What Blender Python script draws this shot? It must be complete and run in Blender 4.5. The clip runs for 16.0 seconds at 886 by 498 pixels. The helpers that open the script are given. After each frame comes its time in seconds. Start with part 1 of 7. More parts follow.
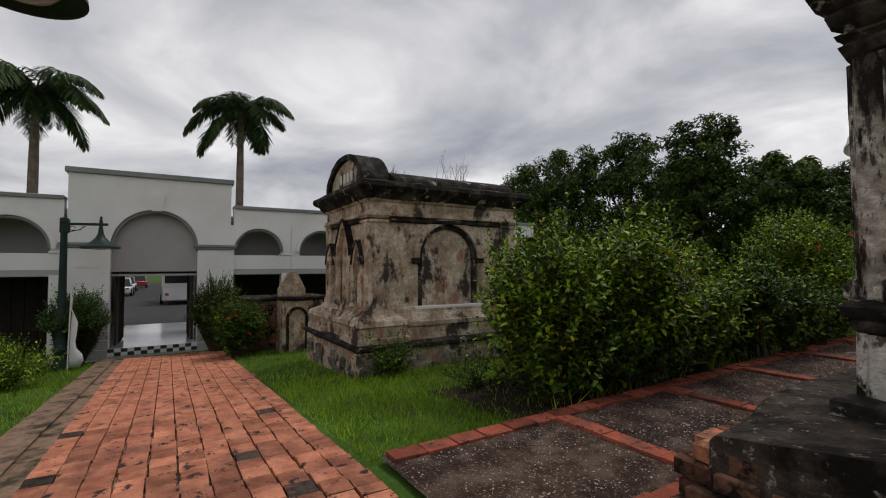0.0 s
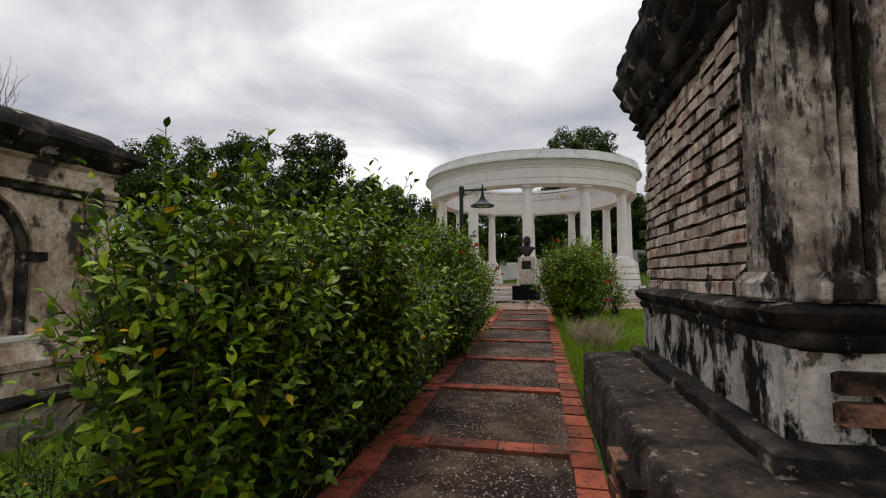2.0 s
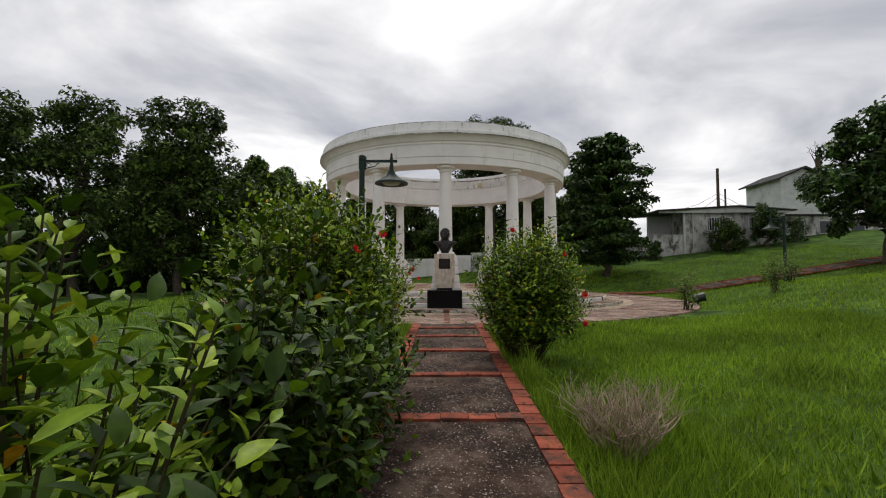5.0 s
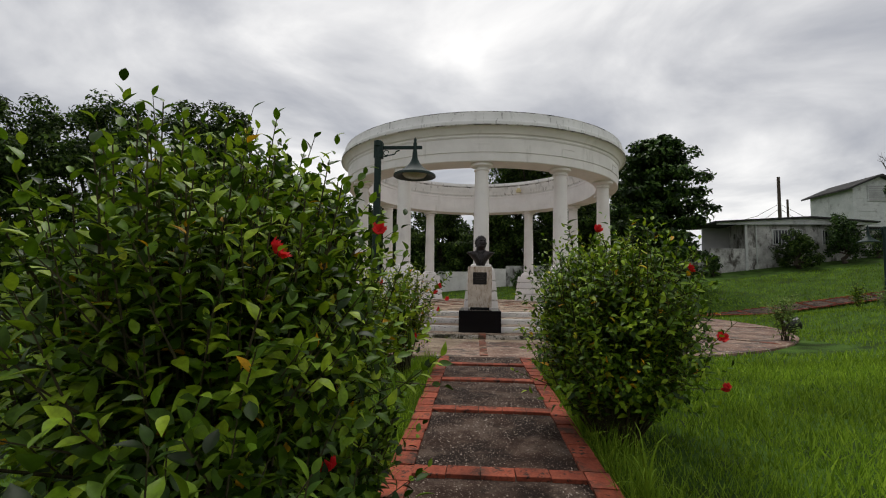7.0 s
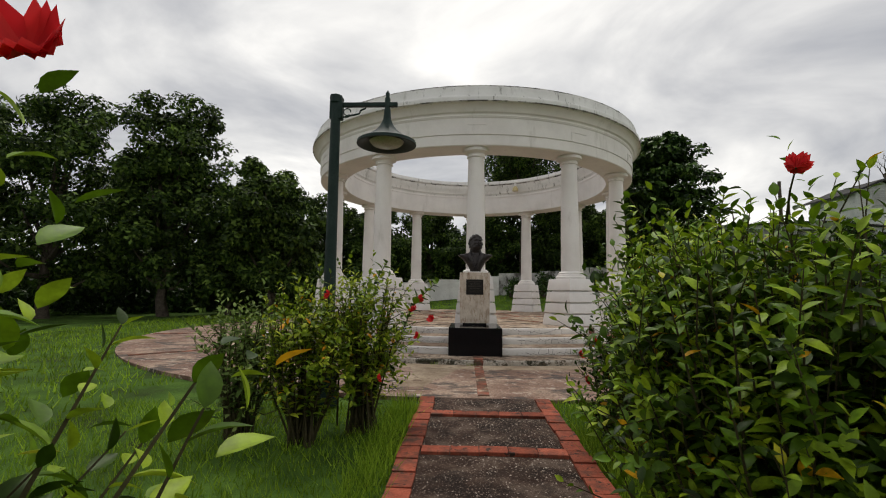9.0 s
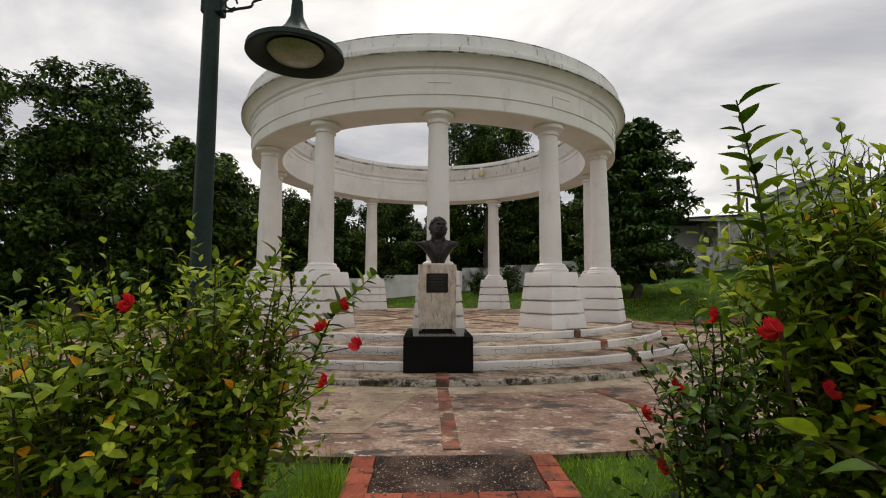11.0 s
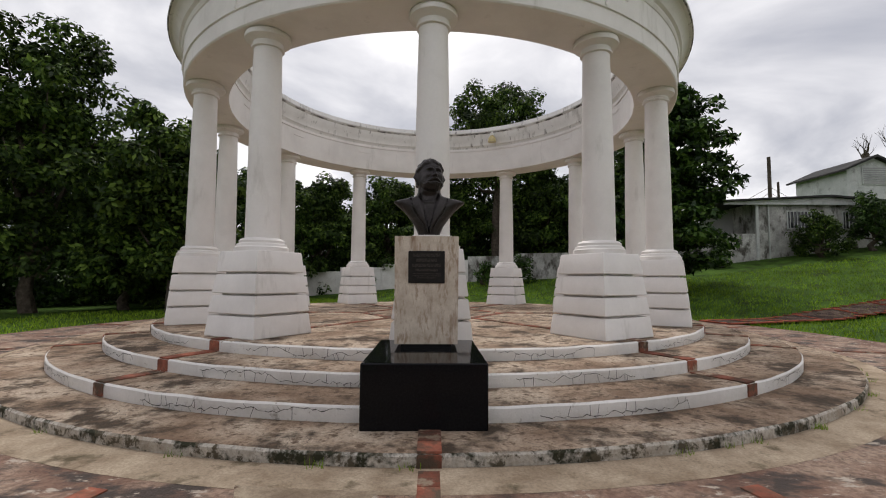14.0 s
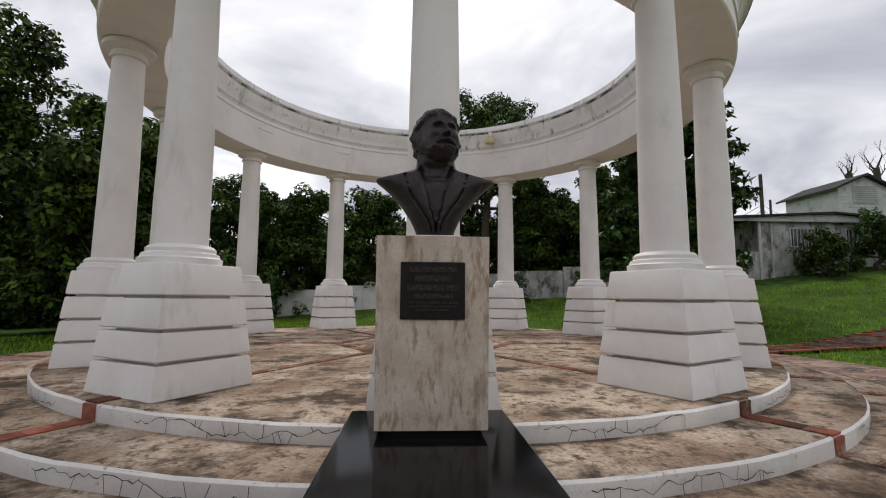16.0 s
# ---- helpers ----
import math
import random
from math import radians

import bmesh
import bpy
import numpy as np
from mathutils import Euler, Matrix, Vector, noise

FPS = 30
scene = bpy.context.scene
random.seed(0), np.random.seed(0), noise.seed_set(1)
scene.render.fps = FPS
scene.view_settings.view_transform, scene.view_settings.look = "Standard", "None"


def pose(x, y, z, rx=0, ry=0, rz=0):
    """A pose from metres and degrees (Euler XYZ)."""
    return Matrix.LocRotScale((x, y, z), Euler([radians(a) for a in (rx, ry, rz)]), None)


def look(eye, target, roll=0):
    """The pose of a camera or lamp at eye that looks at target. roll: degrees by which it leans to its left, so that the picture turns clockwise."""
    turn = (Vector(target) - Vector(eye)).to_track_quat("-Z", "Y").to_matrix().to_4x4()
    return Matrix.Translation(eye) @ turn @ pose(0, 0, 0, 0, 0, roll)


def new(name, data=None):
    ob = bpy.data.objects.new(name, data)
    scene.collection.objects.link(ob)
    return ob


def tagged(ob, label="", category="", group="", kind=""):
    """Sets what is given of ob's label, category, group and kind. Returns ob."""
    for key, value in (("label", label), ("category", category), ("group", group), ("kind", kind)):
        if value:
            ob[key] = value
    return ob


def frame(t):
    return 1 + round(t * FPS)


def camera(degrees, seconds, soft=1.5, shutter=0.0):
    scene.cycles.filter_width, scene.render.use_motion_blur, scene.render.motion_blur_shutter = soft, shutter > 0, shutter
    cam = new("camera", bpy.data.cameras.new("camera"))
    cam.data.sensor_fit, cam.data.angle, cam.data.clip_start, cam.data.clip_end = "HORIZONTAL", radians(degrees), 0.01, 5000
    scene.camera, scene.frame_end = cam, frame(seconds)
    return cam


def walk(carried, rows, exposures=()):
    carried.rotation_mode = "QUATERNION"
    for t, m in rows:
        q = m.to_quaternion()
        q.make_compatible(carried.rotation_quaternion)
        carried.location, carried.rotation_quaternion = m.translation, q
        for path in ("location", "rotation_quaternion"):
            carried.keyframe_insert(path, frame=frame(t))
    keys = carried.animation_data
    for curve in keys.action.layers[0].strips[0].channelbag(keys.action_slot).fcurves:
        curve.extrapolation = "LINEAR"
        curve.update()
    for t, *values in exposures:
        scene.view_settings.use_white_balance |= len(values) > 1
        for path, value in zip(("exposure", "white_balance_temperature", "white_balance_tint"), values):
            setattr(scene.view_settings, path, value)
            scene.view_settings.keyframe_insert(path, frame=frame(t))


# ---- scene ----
cam = camera(88.19, 16.0, soft=1.1)
PATH = [
    (0.0, 2.538, -27.648, 1.185, 59.06, 2.36, 0.29),
    (0.5, 2.013, -27.479, 1.142, 46.60, 2.84, -0.11),
    (1.0, 1.444, -27.177, 1.108, 33.40, 3.77, -0.36),
    (1.5, 0.872, -26.816, 1.070, 21.06, 4.01, -0.40),
    (2.0, 0.457, -26.310, 1.094, 11.82, 3.45, 0.17),
    (2.5, 0.066, -25.710, 1.138, 5.42, 3.08, 0.34),
    (3.0, -0.125, -24.992, 1.226, 1.10, 2.98, 0.84),
    (3.2, -0.148, -24.666, 1.267, 0.07, 3.11, 0.68),
    (5.5, -0.105, -21.557, 1.327, 0.23, 2.76, -0.18),
    (6.0, -0.152, -20.928, 1.352, 1.98, 3.07, -0.19),
    (6.5, -0.177, -20.296, 1.373, 3.29, 3.78, -0.36),
    (7.0, -0.189, -19.672, 1.398, 3.98, 4.38, -0.79),
    (7.5, -0.211, -19.031, 1.417, 4.18, 4.96, -0.55),
    (8.0, -0.235, -18.363, 1.443, 4.05, 5.43, -0.67),
    (10.5, -0.295, -15.484, 1.441, -0.87, 5.14, -0.16),
    (11.0, -0.232, -14.889, 1.477, -1.98, 4.91, -0.05),
    (11.5, -0.140, -14.242, 1.503, -2.59, 4.83, -0.08),
    (12.0, -0.118, -13.690, 1.522, -2.82, 4.22, 0.00),
    (12.5, -0.059, -13.160, 1.517, -2.70, 3.63, -0.19),
    (13.0, -0.008, -12.633, 1.442, -2.20, 3.60, -0.24),
    (13.5, 0.041, -12.086, 1.431, -1.52, 3.64, -0.27),
    (14.0, 0.017, -11.543, 1.445, -1.28, 3.76, -0.35),
    (14.5, -0.052, -11.011, 1.445, -1.76, 4.17, -0.33),
    (15.0, -0.095, -10.437, 1.469, -2.42, 4.70, -0.44),
    (15.5, -0.155, -9.921, 1.507, -2.98, 5.38, -0.47),
    (16.0, -0.153, -9.408, 1.534, -3.40, 6.01, -0.50),
]
walk(cam, [(t, pose(x, y, z, 90 + pitch, roll, yaw)) for t, x, y, z, yaw, pitch, roll in PATH],
     [(0.0, -0.04, 6550, 12), (1.5, 0.16, 6600, 12), (2.5, 0.48, 6750, 12), (3.2, 0.55, 6750, 12), (5.5, 0.22, 6600, 11), (7.0, 0.15, 6600, 10), (8.0, 0.2, 6700, 9),
      (10.5, 0.31, 6900, 10), (12.5, 0.37, 6950, 12.5), (13.5, 0.40, 6700, 12.5), (16.0, 0.34, 6450, 12)])

# ---- sky and light: overcast ----
world = bpy.data.worlds.new("overcast_sky")
scene.world = world
world.use_nodes = True
wn, wl = world.node_tree.nodes, world.node_tree.links
for n in list(wn):
    wn.remove(n)
SUN_EL, SUN_AZ = 66, -13
sky = wn.new("ShaderNodeTexSky")
sky.sky_type, sky.sun_disc = "NISHITA", False
sky.sun_elevation, sky.sun_rotation = radians(SUN_EL), radians(SUN_AZ)
sky_dim = wn.new("ShaderNodeVectorMath")
sky_dim.operation = "SCALE"
sky_dim.inputs["Scale"].default_value = 0.10
wl.new(sky.outputs[0], sky_dim.inputs[0])
wtc = wn.new("ShaderNodeTexCoord")
sep = wn.new("ShaderNodeSeparateXYZ")
wl.new(wtc.outputs["Generated"], sep.inputs[0])
lift = wn.new("ShaderNodeMath")
lift.operation = "ADD"
lift.inputs[1].default_value = 0.22
wl.new(sep.outputs[2], lift.inputs[0])
flat = wn.new("ShaderNodeVectorMath")
flat.operation = "DIVIDE"
wl.new(wtc.outputs["Generated"], flat.inputs[0])
comb = wn.new("ShaderNodeCombineXYZ")
for k in range(2):
    wl.new(lift.outputs[0], comb.inputs[k])
comb.inputs[2].default_value = 1.0
wl.new(comb.outputs[0], flat.inputs[1])
cl1 = wn.new("ShaderNodeTexNoise")
cl1.inputs["Scale"].default_value, cl1.inputs["Detail"].default_value, cl1.inputs["Roughness"].default_value = 1.25, 7, 0.52
cl1.inputs["Distortion"].default_value = 0.5
wl.new(flat.outputs[0], cl1.inputs["Vector"])
cramp = wn.new("ShaderNodeValToRGB")
el = cramp.color_ramp.elements
el[0].position, el[0].color = 0.34, (0.34, 0.355, 0.40, 1)
el[1].position, el[1].color = 0.70, (0.98, 0.975, 0.965, 1)
e2 = cramp.color_ramp.elements.new(0.46)
e2.color = (0.50, 0.51, 0.54, 1)
e3 = cramp.color_ramp.elements.new(0.57)
e3.color = (0.69, 0.695, 0.71, 1)
wl.new(cl1.outputs["Fac"], cramp.inputs[0])
wmix = wn.new("ShaderNodeMix")
wmix.data_type = "RGBA"
wmix.inputs[0].default_value = 0.93
wl.new(sky_dim.outputs[0], wmix.inputs[6])
wl.new(cramp.outputs[0], wmix.inputs[7])
bg = wn.new("ShaderNodeBackground")
bg.inputs["Strength"].default_value = 1.0
wl.new(wmix.outputs[2], bg.inputs["Color"])
wo = wn.new("ShaderNodeOutputWorld")
wl.new(bg.outputs[0], wo.inputs[0])

sun_data = bpy.data.lights.new("sun", "SUN")
sun_data.energy, sun_data.angle, sun_data.color = 1.5, radians(20), (1.0, 0.97, 0.92)
sun = new("sun", sun_data)
sun.matrix_world = look((0, 0, 30), (3, -13, 0))


# ---- materials ----
def nodes_of(name):
    m = bpy.data.materials.new(name)
    m.use_nodes = True
    nt = m.node_tree
    return m, nt.nodes, nt.links, nt.nodes["Principled BSDF"]


def noise_node(N, L, scale, detail=5, rough=0.6, stretch=(1, 1, 1), offset=None):
    geo = N.new("ShaderNodeNewGeometry")
    mp = N.new("ShaderNodeMapping")
    mp.inputs["Scale"].default_value = stretch
    L.new(geo.outputs["Position"], mp.inputs["Vector"])
    if offset is not None:
        L.new(offset, mp.inputs["Location"])
    t = N.new("ShaderNodeTexNoise")
    t.inputs["Scale"].default_value, t.inputs["Detail"].default_value, t.inputs["Roughness"].default_value = scale, detail, rough
    L.new(mp.outputs[0], t.inputs["Vector"])
    return t.outputs["Fac"]


def ramp(N, L, fac, stops):
    r = N.new("ShaderNodeValToRGB")
    els = r.color_ramp.elements
    els[0].position, els[0].color = stops[0][0], (*stops[0][1], 1)
    els[1].position, els[1].color = stops[-1][0], (*stops[-1][1], 1)
    for p, c in stops[1:-1]:
        els.new(p).color = (*c, 1)
    L.new(fac, r.inputs[0])
    return r.outputs[0]


def blend(N, L, fac, a, b):
    m = N.new("ShaderNodeMix")
    m.data_type = "RGBA"
    for sock, v in ((m.inputs[0], fac), (m.inputs[6], a), (m.inputs[7], b)):
        if isinstance(v, (int, float)):
            sock.default_value = v
        elif isinstance(v, tuple):
            sock.default_value = (*v, 1)
        else:
            L.new(v, sock)
    return m.outputs[2]


def bump(N, L, P, fac, strength, distance=0.02):
    b = N.new("ShaderNodeBump")
    b.inputs["Strength"].default_value, b.inputs["Distance"].default_value = strength, distance
    L.new(fac, b.inputs["Height"])
    L.new(b.outputs[0], P.inputs["Normal"])


GRAY = lambda v: (v, v, v)


def surface(name, stops, scale, rough=0.8, stain=None, stain_scale=2.0, stain_at=(0.5, 0.62), stretch=(1, 1, 1), relief=0.4, grain=40, vary=0.0,
            stain2=None, stain2_scale=7.0, stain2_at=(0.58, 0.66), metal=0.0, crack=0.0, speck=0.5, gloss=None, crack_stretch=(1, 1, 1)):
    """Mottled surface: a coloured noise, up to two layers of stains, grain in the relief, and a random shade for each piece."""
    m, N, L, P = nodes_of(name)
    col = ramp(N, L, noise_node(N, L, scale), stops)
    fine = noise_node(N, L, grain, 4, 0.7)
    col = blend(N, L, ramp(N, L, fine, [(0.38, GRAY(0.0)), (0.68, GRAY(speck))]), col, tuple(0.55 * c for c in stops[0][1]))
    if stain:
        f = ramp(N, L, noise_node(N, L, stain_scale, 7, 0.65, stretch), [(stain_at[0], GRAY(0)), (stain_at[1], GRAY(1))])
        col = blend(N, L, f, col, stain)
    if stain2:
        f = ramp(N, L, noise_node(N, L, stain2_scale, 6, 0.7, stretch), [(stain2_at[0], GRAY(0)), (stain2_at[1], GRAY(1))])
        col = blend(N, L, f, col, stain2)
    if crack:
        f = ramp(N, L, noise_node(N, L, 1.6, 4, 0.62, crack_stretch), [(0.5 - crack, GRAY(0)), (0.5, GRAY(0.9)), (0.5 + crack, GRAY(0))])
        here = ramp(N, L, noise_node(N, L, 0.77, 3, 0.5), [(0.50, GRAY(0)), (0.56, GRAY(1))])
        both = N.new("ShaderNodeMath")
        both.operation = "MULTIPLY"
        L.new(f, both.inputs[0])
        L.new(here, both.inputs[1])
        f = both.outputs[0]
        col = blend(N, L, f, col, (0.04, 0.035, 0.03))
    if vary:
        info = N.new("ShaderNodeObjectInfo")
        hs = N.new("ShaderNodeHueSaturation")
        mr = N.new("ShaderNodeMapRange")
        mr.inputs["To Min"].default_value, mr.inputs["To Max"].default_value = 1 - vary, 1 + vary
        L.new(info.outputs["Random"], mr.inputs["Value"])
        L.new(mr.outputs[0], hs.inputs["Value"])
        L.new(col, hs.inputs["Color"])
        col = hs.outputs[0]
    L.new(col, P.inputs["Base Color"])
    P.inputs["Roughness"].default_value, P.inputs["Metallic"].default_value = rough, metal
    P.inputs["Specular IOR Level"].default_value = gloss if gloss is not None else 0.5 if rough < 0.5 else 0.3 if rough < 0.72 else 0.12
    if relief:
        bump(N, L, P, fine, relief, 0.012)
    return m


def foliage(name, dark, mid, light, rough=0.45, through_light=0.35, odd=None, gloss=0.12, odd_share=0.015, patch=0.0, mottle=0.0):
    """Leaves, a little translucent, each of its own green; patch lets whole clumps run lighter or darker."""
    m, N, L, P = nodes_of(name)
    geo = N.new("ShaderNodeNewGeometry")
    stops = [(0.0, dark), (0.55, mid), (0.93, light)] + ([(0.994 - odd_share, light), (0.996 - odd_share, odd)] if odd else [])
    col = ramp(N, L, geo.outputs["Random Per Island"], stops)
    if patch:
        hs = N.new("ShaderNodeHueSaturation")
        mr = N.new("ShaderNodeMapRange")
        mr.inputs["From Min"].default_value, mr.inputs["From Max"].default_value = 0.35, 0.65
        mr.inputs["To Min"].default_value, mr.inputs["To Max"].default_value = 1 - patch, 1 + patch
        L.new(noise_node(N, L, 0.55, 2, 0.5), mr.inputs["Value"])
        L.new(mr.outputs[0], hs.inputs["Value"])
        L.new(col, hs.inputs["Color"])
        col = hs.outputs[0]
    if mottle:
        vein = ramp(N, L, noise_node(N, L, 38, 3, 0.6), [(0.34, GRAY(1 - mottle)), (0.66, GRAY(1.0))])
        mm = N.new("ShaderNodeMix")
        mm.data_type, mm.blend_type = "RGBA", "MULTIPLY"
        mm.inputs[0].default_value = 1.0
        L.new(col, mm.inputs[6])
        L.new(vein, mm.inputs[7])
        col = mm.outputs[2]
    L.new(col, P.inputs["Base Color"])
    P.inputs["Roughness"].default_value = rough
    P.inputs["Specular IOR Level"].default_value = gloss
    tr = N.new("ShaderNodeBsdfTranslucent")
    L.new(col, tr.inputs["Color"])
    mx = N.new("ShaderNodeMixShader")
    mx.inputs[0].default_value = through_light
    L.new(P.outputs[0], mx.inputs[1])
    L.new(tr.outputs[0], mx.inputs[2])
    L.new(mx.outputs[0], N["Material Output"].inputs[0])
    return m


M_SOIL = surface("lawn_soil", [(0.35, (0.030, 0.050, 0.010)), (0.5, (0.050, 0.105, 0.014)), (0.65, (0.085, 0.16, 0.022))], 1.3, 0.95, relief=0.9, grain=60)
M_GRASS = foliage("grass_blades", (0.085, 0.155, 0.012), (0.190, 0.310, 0.022), (0.30, 0.43, 0.038), 0.7, 0.3, None, 0.12, 0, 0.25)
M_PAVER = surface("terracotta_paver", [(0.36, (0.33, 0.112, 0.064)), (0.6, (0.55, 0.225, 0.132))], 5, 0.75, stain=(0.21, 0.085, 0.056), stain_scale=1.8,
                  stain_at=(0.52, 0.66), stain2=(0.040, 0.029, 0.024), stain2_scale=6.5, stain2_at=(0.575, 0.625), relief=1.1, vary=0.36)
M_PAVER_DARK = surface("blackened_paver", [(0.36, (0.030, 0.024, 0.020)), (0.6, (0.085, 0.060, 0.046))], 9, 0.85, stain=(0.20, 0.085, 0.055), stain_scale=6, stain_at=(0.58, 0.66), relief=0.9, vary=0.3)
M_EDGING = surface("red_edging_brick", [(0.3, (0.25, 0.062, 0.038)), (0.7, (0.42, 0.115, 0.066))], 7, 0.8, stain=(0.085, 0.048, 0.036), stain_scale=3.2,
                   stain_at=(0.50, 0.66), stain2=(0.05, 0.035, 0.028), stain2_scale=10, stain2_at=(0.56, 0.63), relief=0.7, vary=0.3)
M_STRIP = surface("worn_red_strip", [(0.36, (0.17, 0.062, 0.042)), (0.6, (0.36, 0.125, 0.080))], 5, 0.85, stain=(0.10, 0.072, 0.052), stain_scale=3.2,
                  stain_at=(0.44, 0.58), stain2=(0.34, 0.26, 0.19), stain2_scale=2.1, stain2_at=(0.56, 0.62), relief=0.8, vary=0.35)
M_JOINT = surface("sandy_joint", [(0.3, (0.17, 0.105, 0.07)), (0.7, (0.33, 0.22, 0.155))], 9, 0.95, stain=(0.05, 0.045, 0.03), stain_scale=3)
M_GRAVEL = surface("exposed_aggregate", [(0.38, (0.040, 0.022, 0.016)), (0.5, (0.080, 0.050, 0.037)), (0.62, (0.145, 0.105, 0.082))], 3.5, 0.85,
                   stain=(0.022, 0.014, 0.011), stain_scale=1.8, stain_at=(0.46, 0.58), stain2=(0.27, 0.215, 0.175), stain2_scale=42, stain2_at=(0.58, 0.64), relief=1.2, grain=80)
M_PEBBLE = foliage("pebbles", (0.05, 0.035, 0.028), (0.16, 0.12, 0.095), (0.42, 0.36, 0.31), 0.8, 0.0)
M_PLAZA = surface("stained_concrete", [(0.36, (0.150, 0.078, 0.054)), (0.48, (0.255, 0.152, 0.108)), (0.60, (0.40, 0.285, 0.21))], 1.1, 0.7,
                  stain=(0.058, 0.043, 0.036), stain_scale=1.3, stain_at=(0.51, 0.59), stain2=(0.46, 0.39, 0.32), stain2_scale=4.2, stain2_at=(0.575, 0.625), stretch=(1, 1.9, 1), relief=1.4, grain=22, speck=0.75, crack=0.004)
M_TREAD = surface("mossy_concrete_tread", [(0.34, (0.235, 0.155, 0.105)), (0.48, (0.40, 0.30, 0.22)), (0.62, (0.58, 0.475, 0.37))], 1.1, 0.8, stain=(0.070, 0.052, 0.038), stain_scale=1.7,
                  stain_at=(0.50, 0.60), stain2=(0.125, 0.085, 0.058), stain2_scale=8.0, stain2_at=(0.52, 0.62), relief=1.2, grain=30, speck=0.6, crack=0.005)
M_SAND = surface("washed_sand", [(0.34, (0.30, 0.225, 0.155)), (0.62, (0.52, 0.42, 0.31))], 2.4, 0.9, stain=(0.12, 0.095, 0.06), stain_scale=3.0, stain_at=(0.55, 0.68), relief=0.9, grain=40)
M_SCREED = surface("cement_wash", [(0.34, (0.20, 0.145, 0.10)), (0.5, (0.32, 0.25, 0.18)), (0.62, (0.42, 0.34, 0.25))], 2.0, 0.85, stain=(0.13, 0.085, 0.06), stain_scale=4.0, stain_at=(0.55, 0.62), relief=1.0, grain=30)
M_KERB = surface("weathered_kerb_paint", [(0.36, (0.36, 0.31, 0.25)), (0.58, (0.66, 0.62, 0.56))], 2.6, 0.8, stain=(0.035, 0.036, 0.022), stain_scale=2.6, stain_at=(0.52, 0.60),
                 stain2=(0.10, 0.085, 0.06), stain2_scale=9, stain2_at=(0.52, 0.60), relief=1.0, grain=28)
M_MILDEW = surface("grey_mildew_line", [(0.36, (0.06, 0.056, 0.05)), (0.5, (0.17, 0.16, 0.145)), (0.62, (0.48, 0.46, 0.43))], 6.0, 0.85, stain=(0.64, 0.62, 0.59), stain_scale=2.3, stain_at=(0.46, 0.56), relief=0.4)
M_CRACK = surface("dirt_in_crack", [(0.3, (0.02, 0.016, 0.013)), (0.7, (0.06, 0.048, 0.038))], 20, 0.95, relief=0.2)
M_WHITE = surface("white_masonry_paint", [(0.3, (0.70, 0.665, 0.64)), (0.6, (0.80, 0.765, 0.74))], 1.2, 0.65, stain=(0.5, 0.47, 0.43), stain_scale=2.4,
                  stain_at=(0.60, 0.80), stretch=(1, 1, 0.25), speck=0.06, relief=0.15, grain=25)
M_WHITE_WORN = surface("worn_white_paint", [(0.3, (0.64, 0.61, 0.58)), (0.6, (0.80, 0.775, 0.75))], 1.4, 0.7, stain=(0.24, 0.20, 0.16), stain_scale=3.4,
                       stain_at=(0.64, 0.74), stain2=(0.36, 0.31, 0.26), stain2_scale=13, stain2_at=(0.62, 0.70), speck=0.12, relief=0.5, grain=30)
M_STREAK = surface("white_paint_mildew_streaks", [(0.3, (0.66, 0.645, 0.62)), (0.6, (0.78, 0.765, 0.745))], 1.2, 0.7, stain=(0.16, 0.15, 0.135), stain_scale=9,
                   stain_at=(0.585, 0.70), stretch=(1, 1, 0.22), stain2=(0.40, 0.385, 0.36), stain2_scale=2.2, stain2_at=(0.56, 0.72), speck=0.08, relief=0.2, grain=25)
M_GATE = surface("gate_white_paint", [(0.3, (0.66, 0.65, 0.63)), (0.6, (0.74, 0.735, 0.72))], 0.8, 0.7, speck=0.06, relief=0.1, grain=20)
M_TRIM = surface("grey_green_trim_paint", [(0.3, (0.17, 0.19, 0.18)), (0.7, (0.24, 0.26, 0.25))], 1.5, 0.7, speck=0.06, relief=0.1)
M_GREYWALL = surface("grey_paint_and_recess_shade", [(0.3, (0.34, 0.335, 0.33)), (0.7, (0.42, 0.415, 0.41))], 0.8, 0.75, speck=0.06, relief=0.1)
M_DARKWOOD = surface("dark_brown_boards", [(0.3, (0.022, 0.013, 0.010)), (0.7, (0.05, 0.028, 0.02))], 4, 0.6, stretch=(1, 1, 0.2))
M_STUCCO = surface("ochre_lime_stucco", [(0.36, (0.33, 0.235, 0.165)), (0.5, (0.54, 0.425, 0.315)), (0.62, (0.72, 0.615, 0.485))], 3.0, 0.9, stain=(0.060, 0.048, 0.040),
                   stain_scale=2.3, stain_at=(0.535, 0.60), stretch=(1, 1, 0.6), stain2=(0.34, 0.17, 0.105), stain2_scale=3.2, stain2_at=(0.575, 0.65), relief=2.2, grain=15, speck=0.7)
M_BLACKSTONE = surface("algae_black_stone", [(0.36, (0.012, 0.010, 0.009)), (0.52, (0.030, 0.026, 0.023)), (0.66, (0.10, 0.085, 0.07))], 4.0, 0.95,
                       stain=(0.34, 0.29, 0.24), stain_scale=5.5, stain_at=(0.60, 0.66), relief=1.4, grain=24)
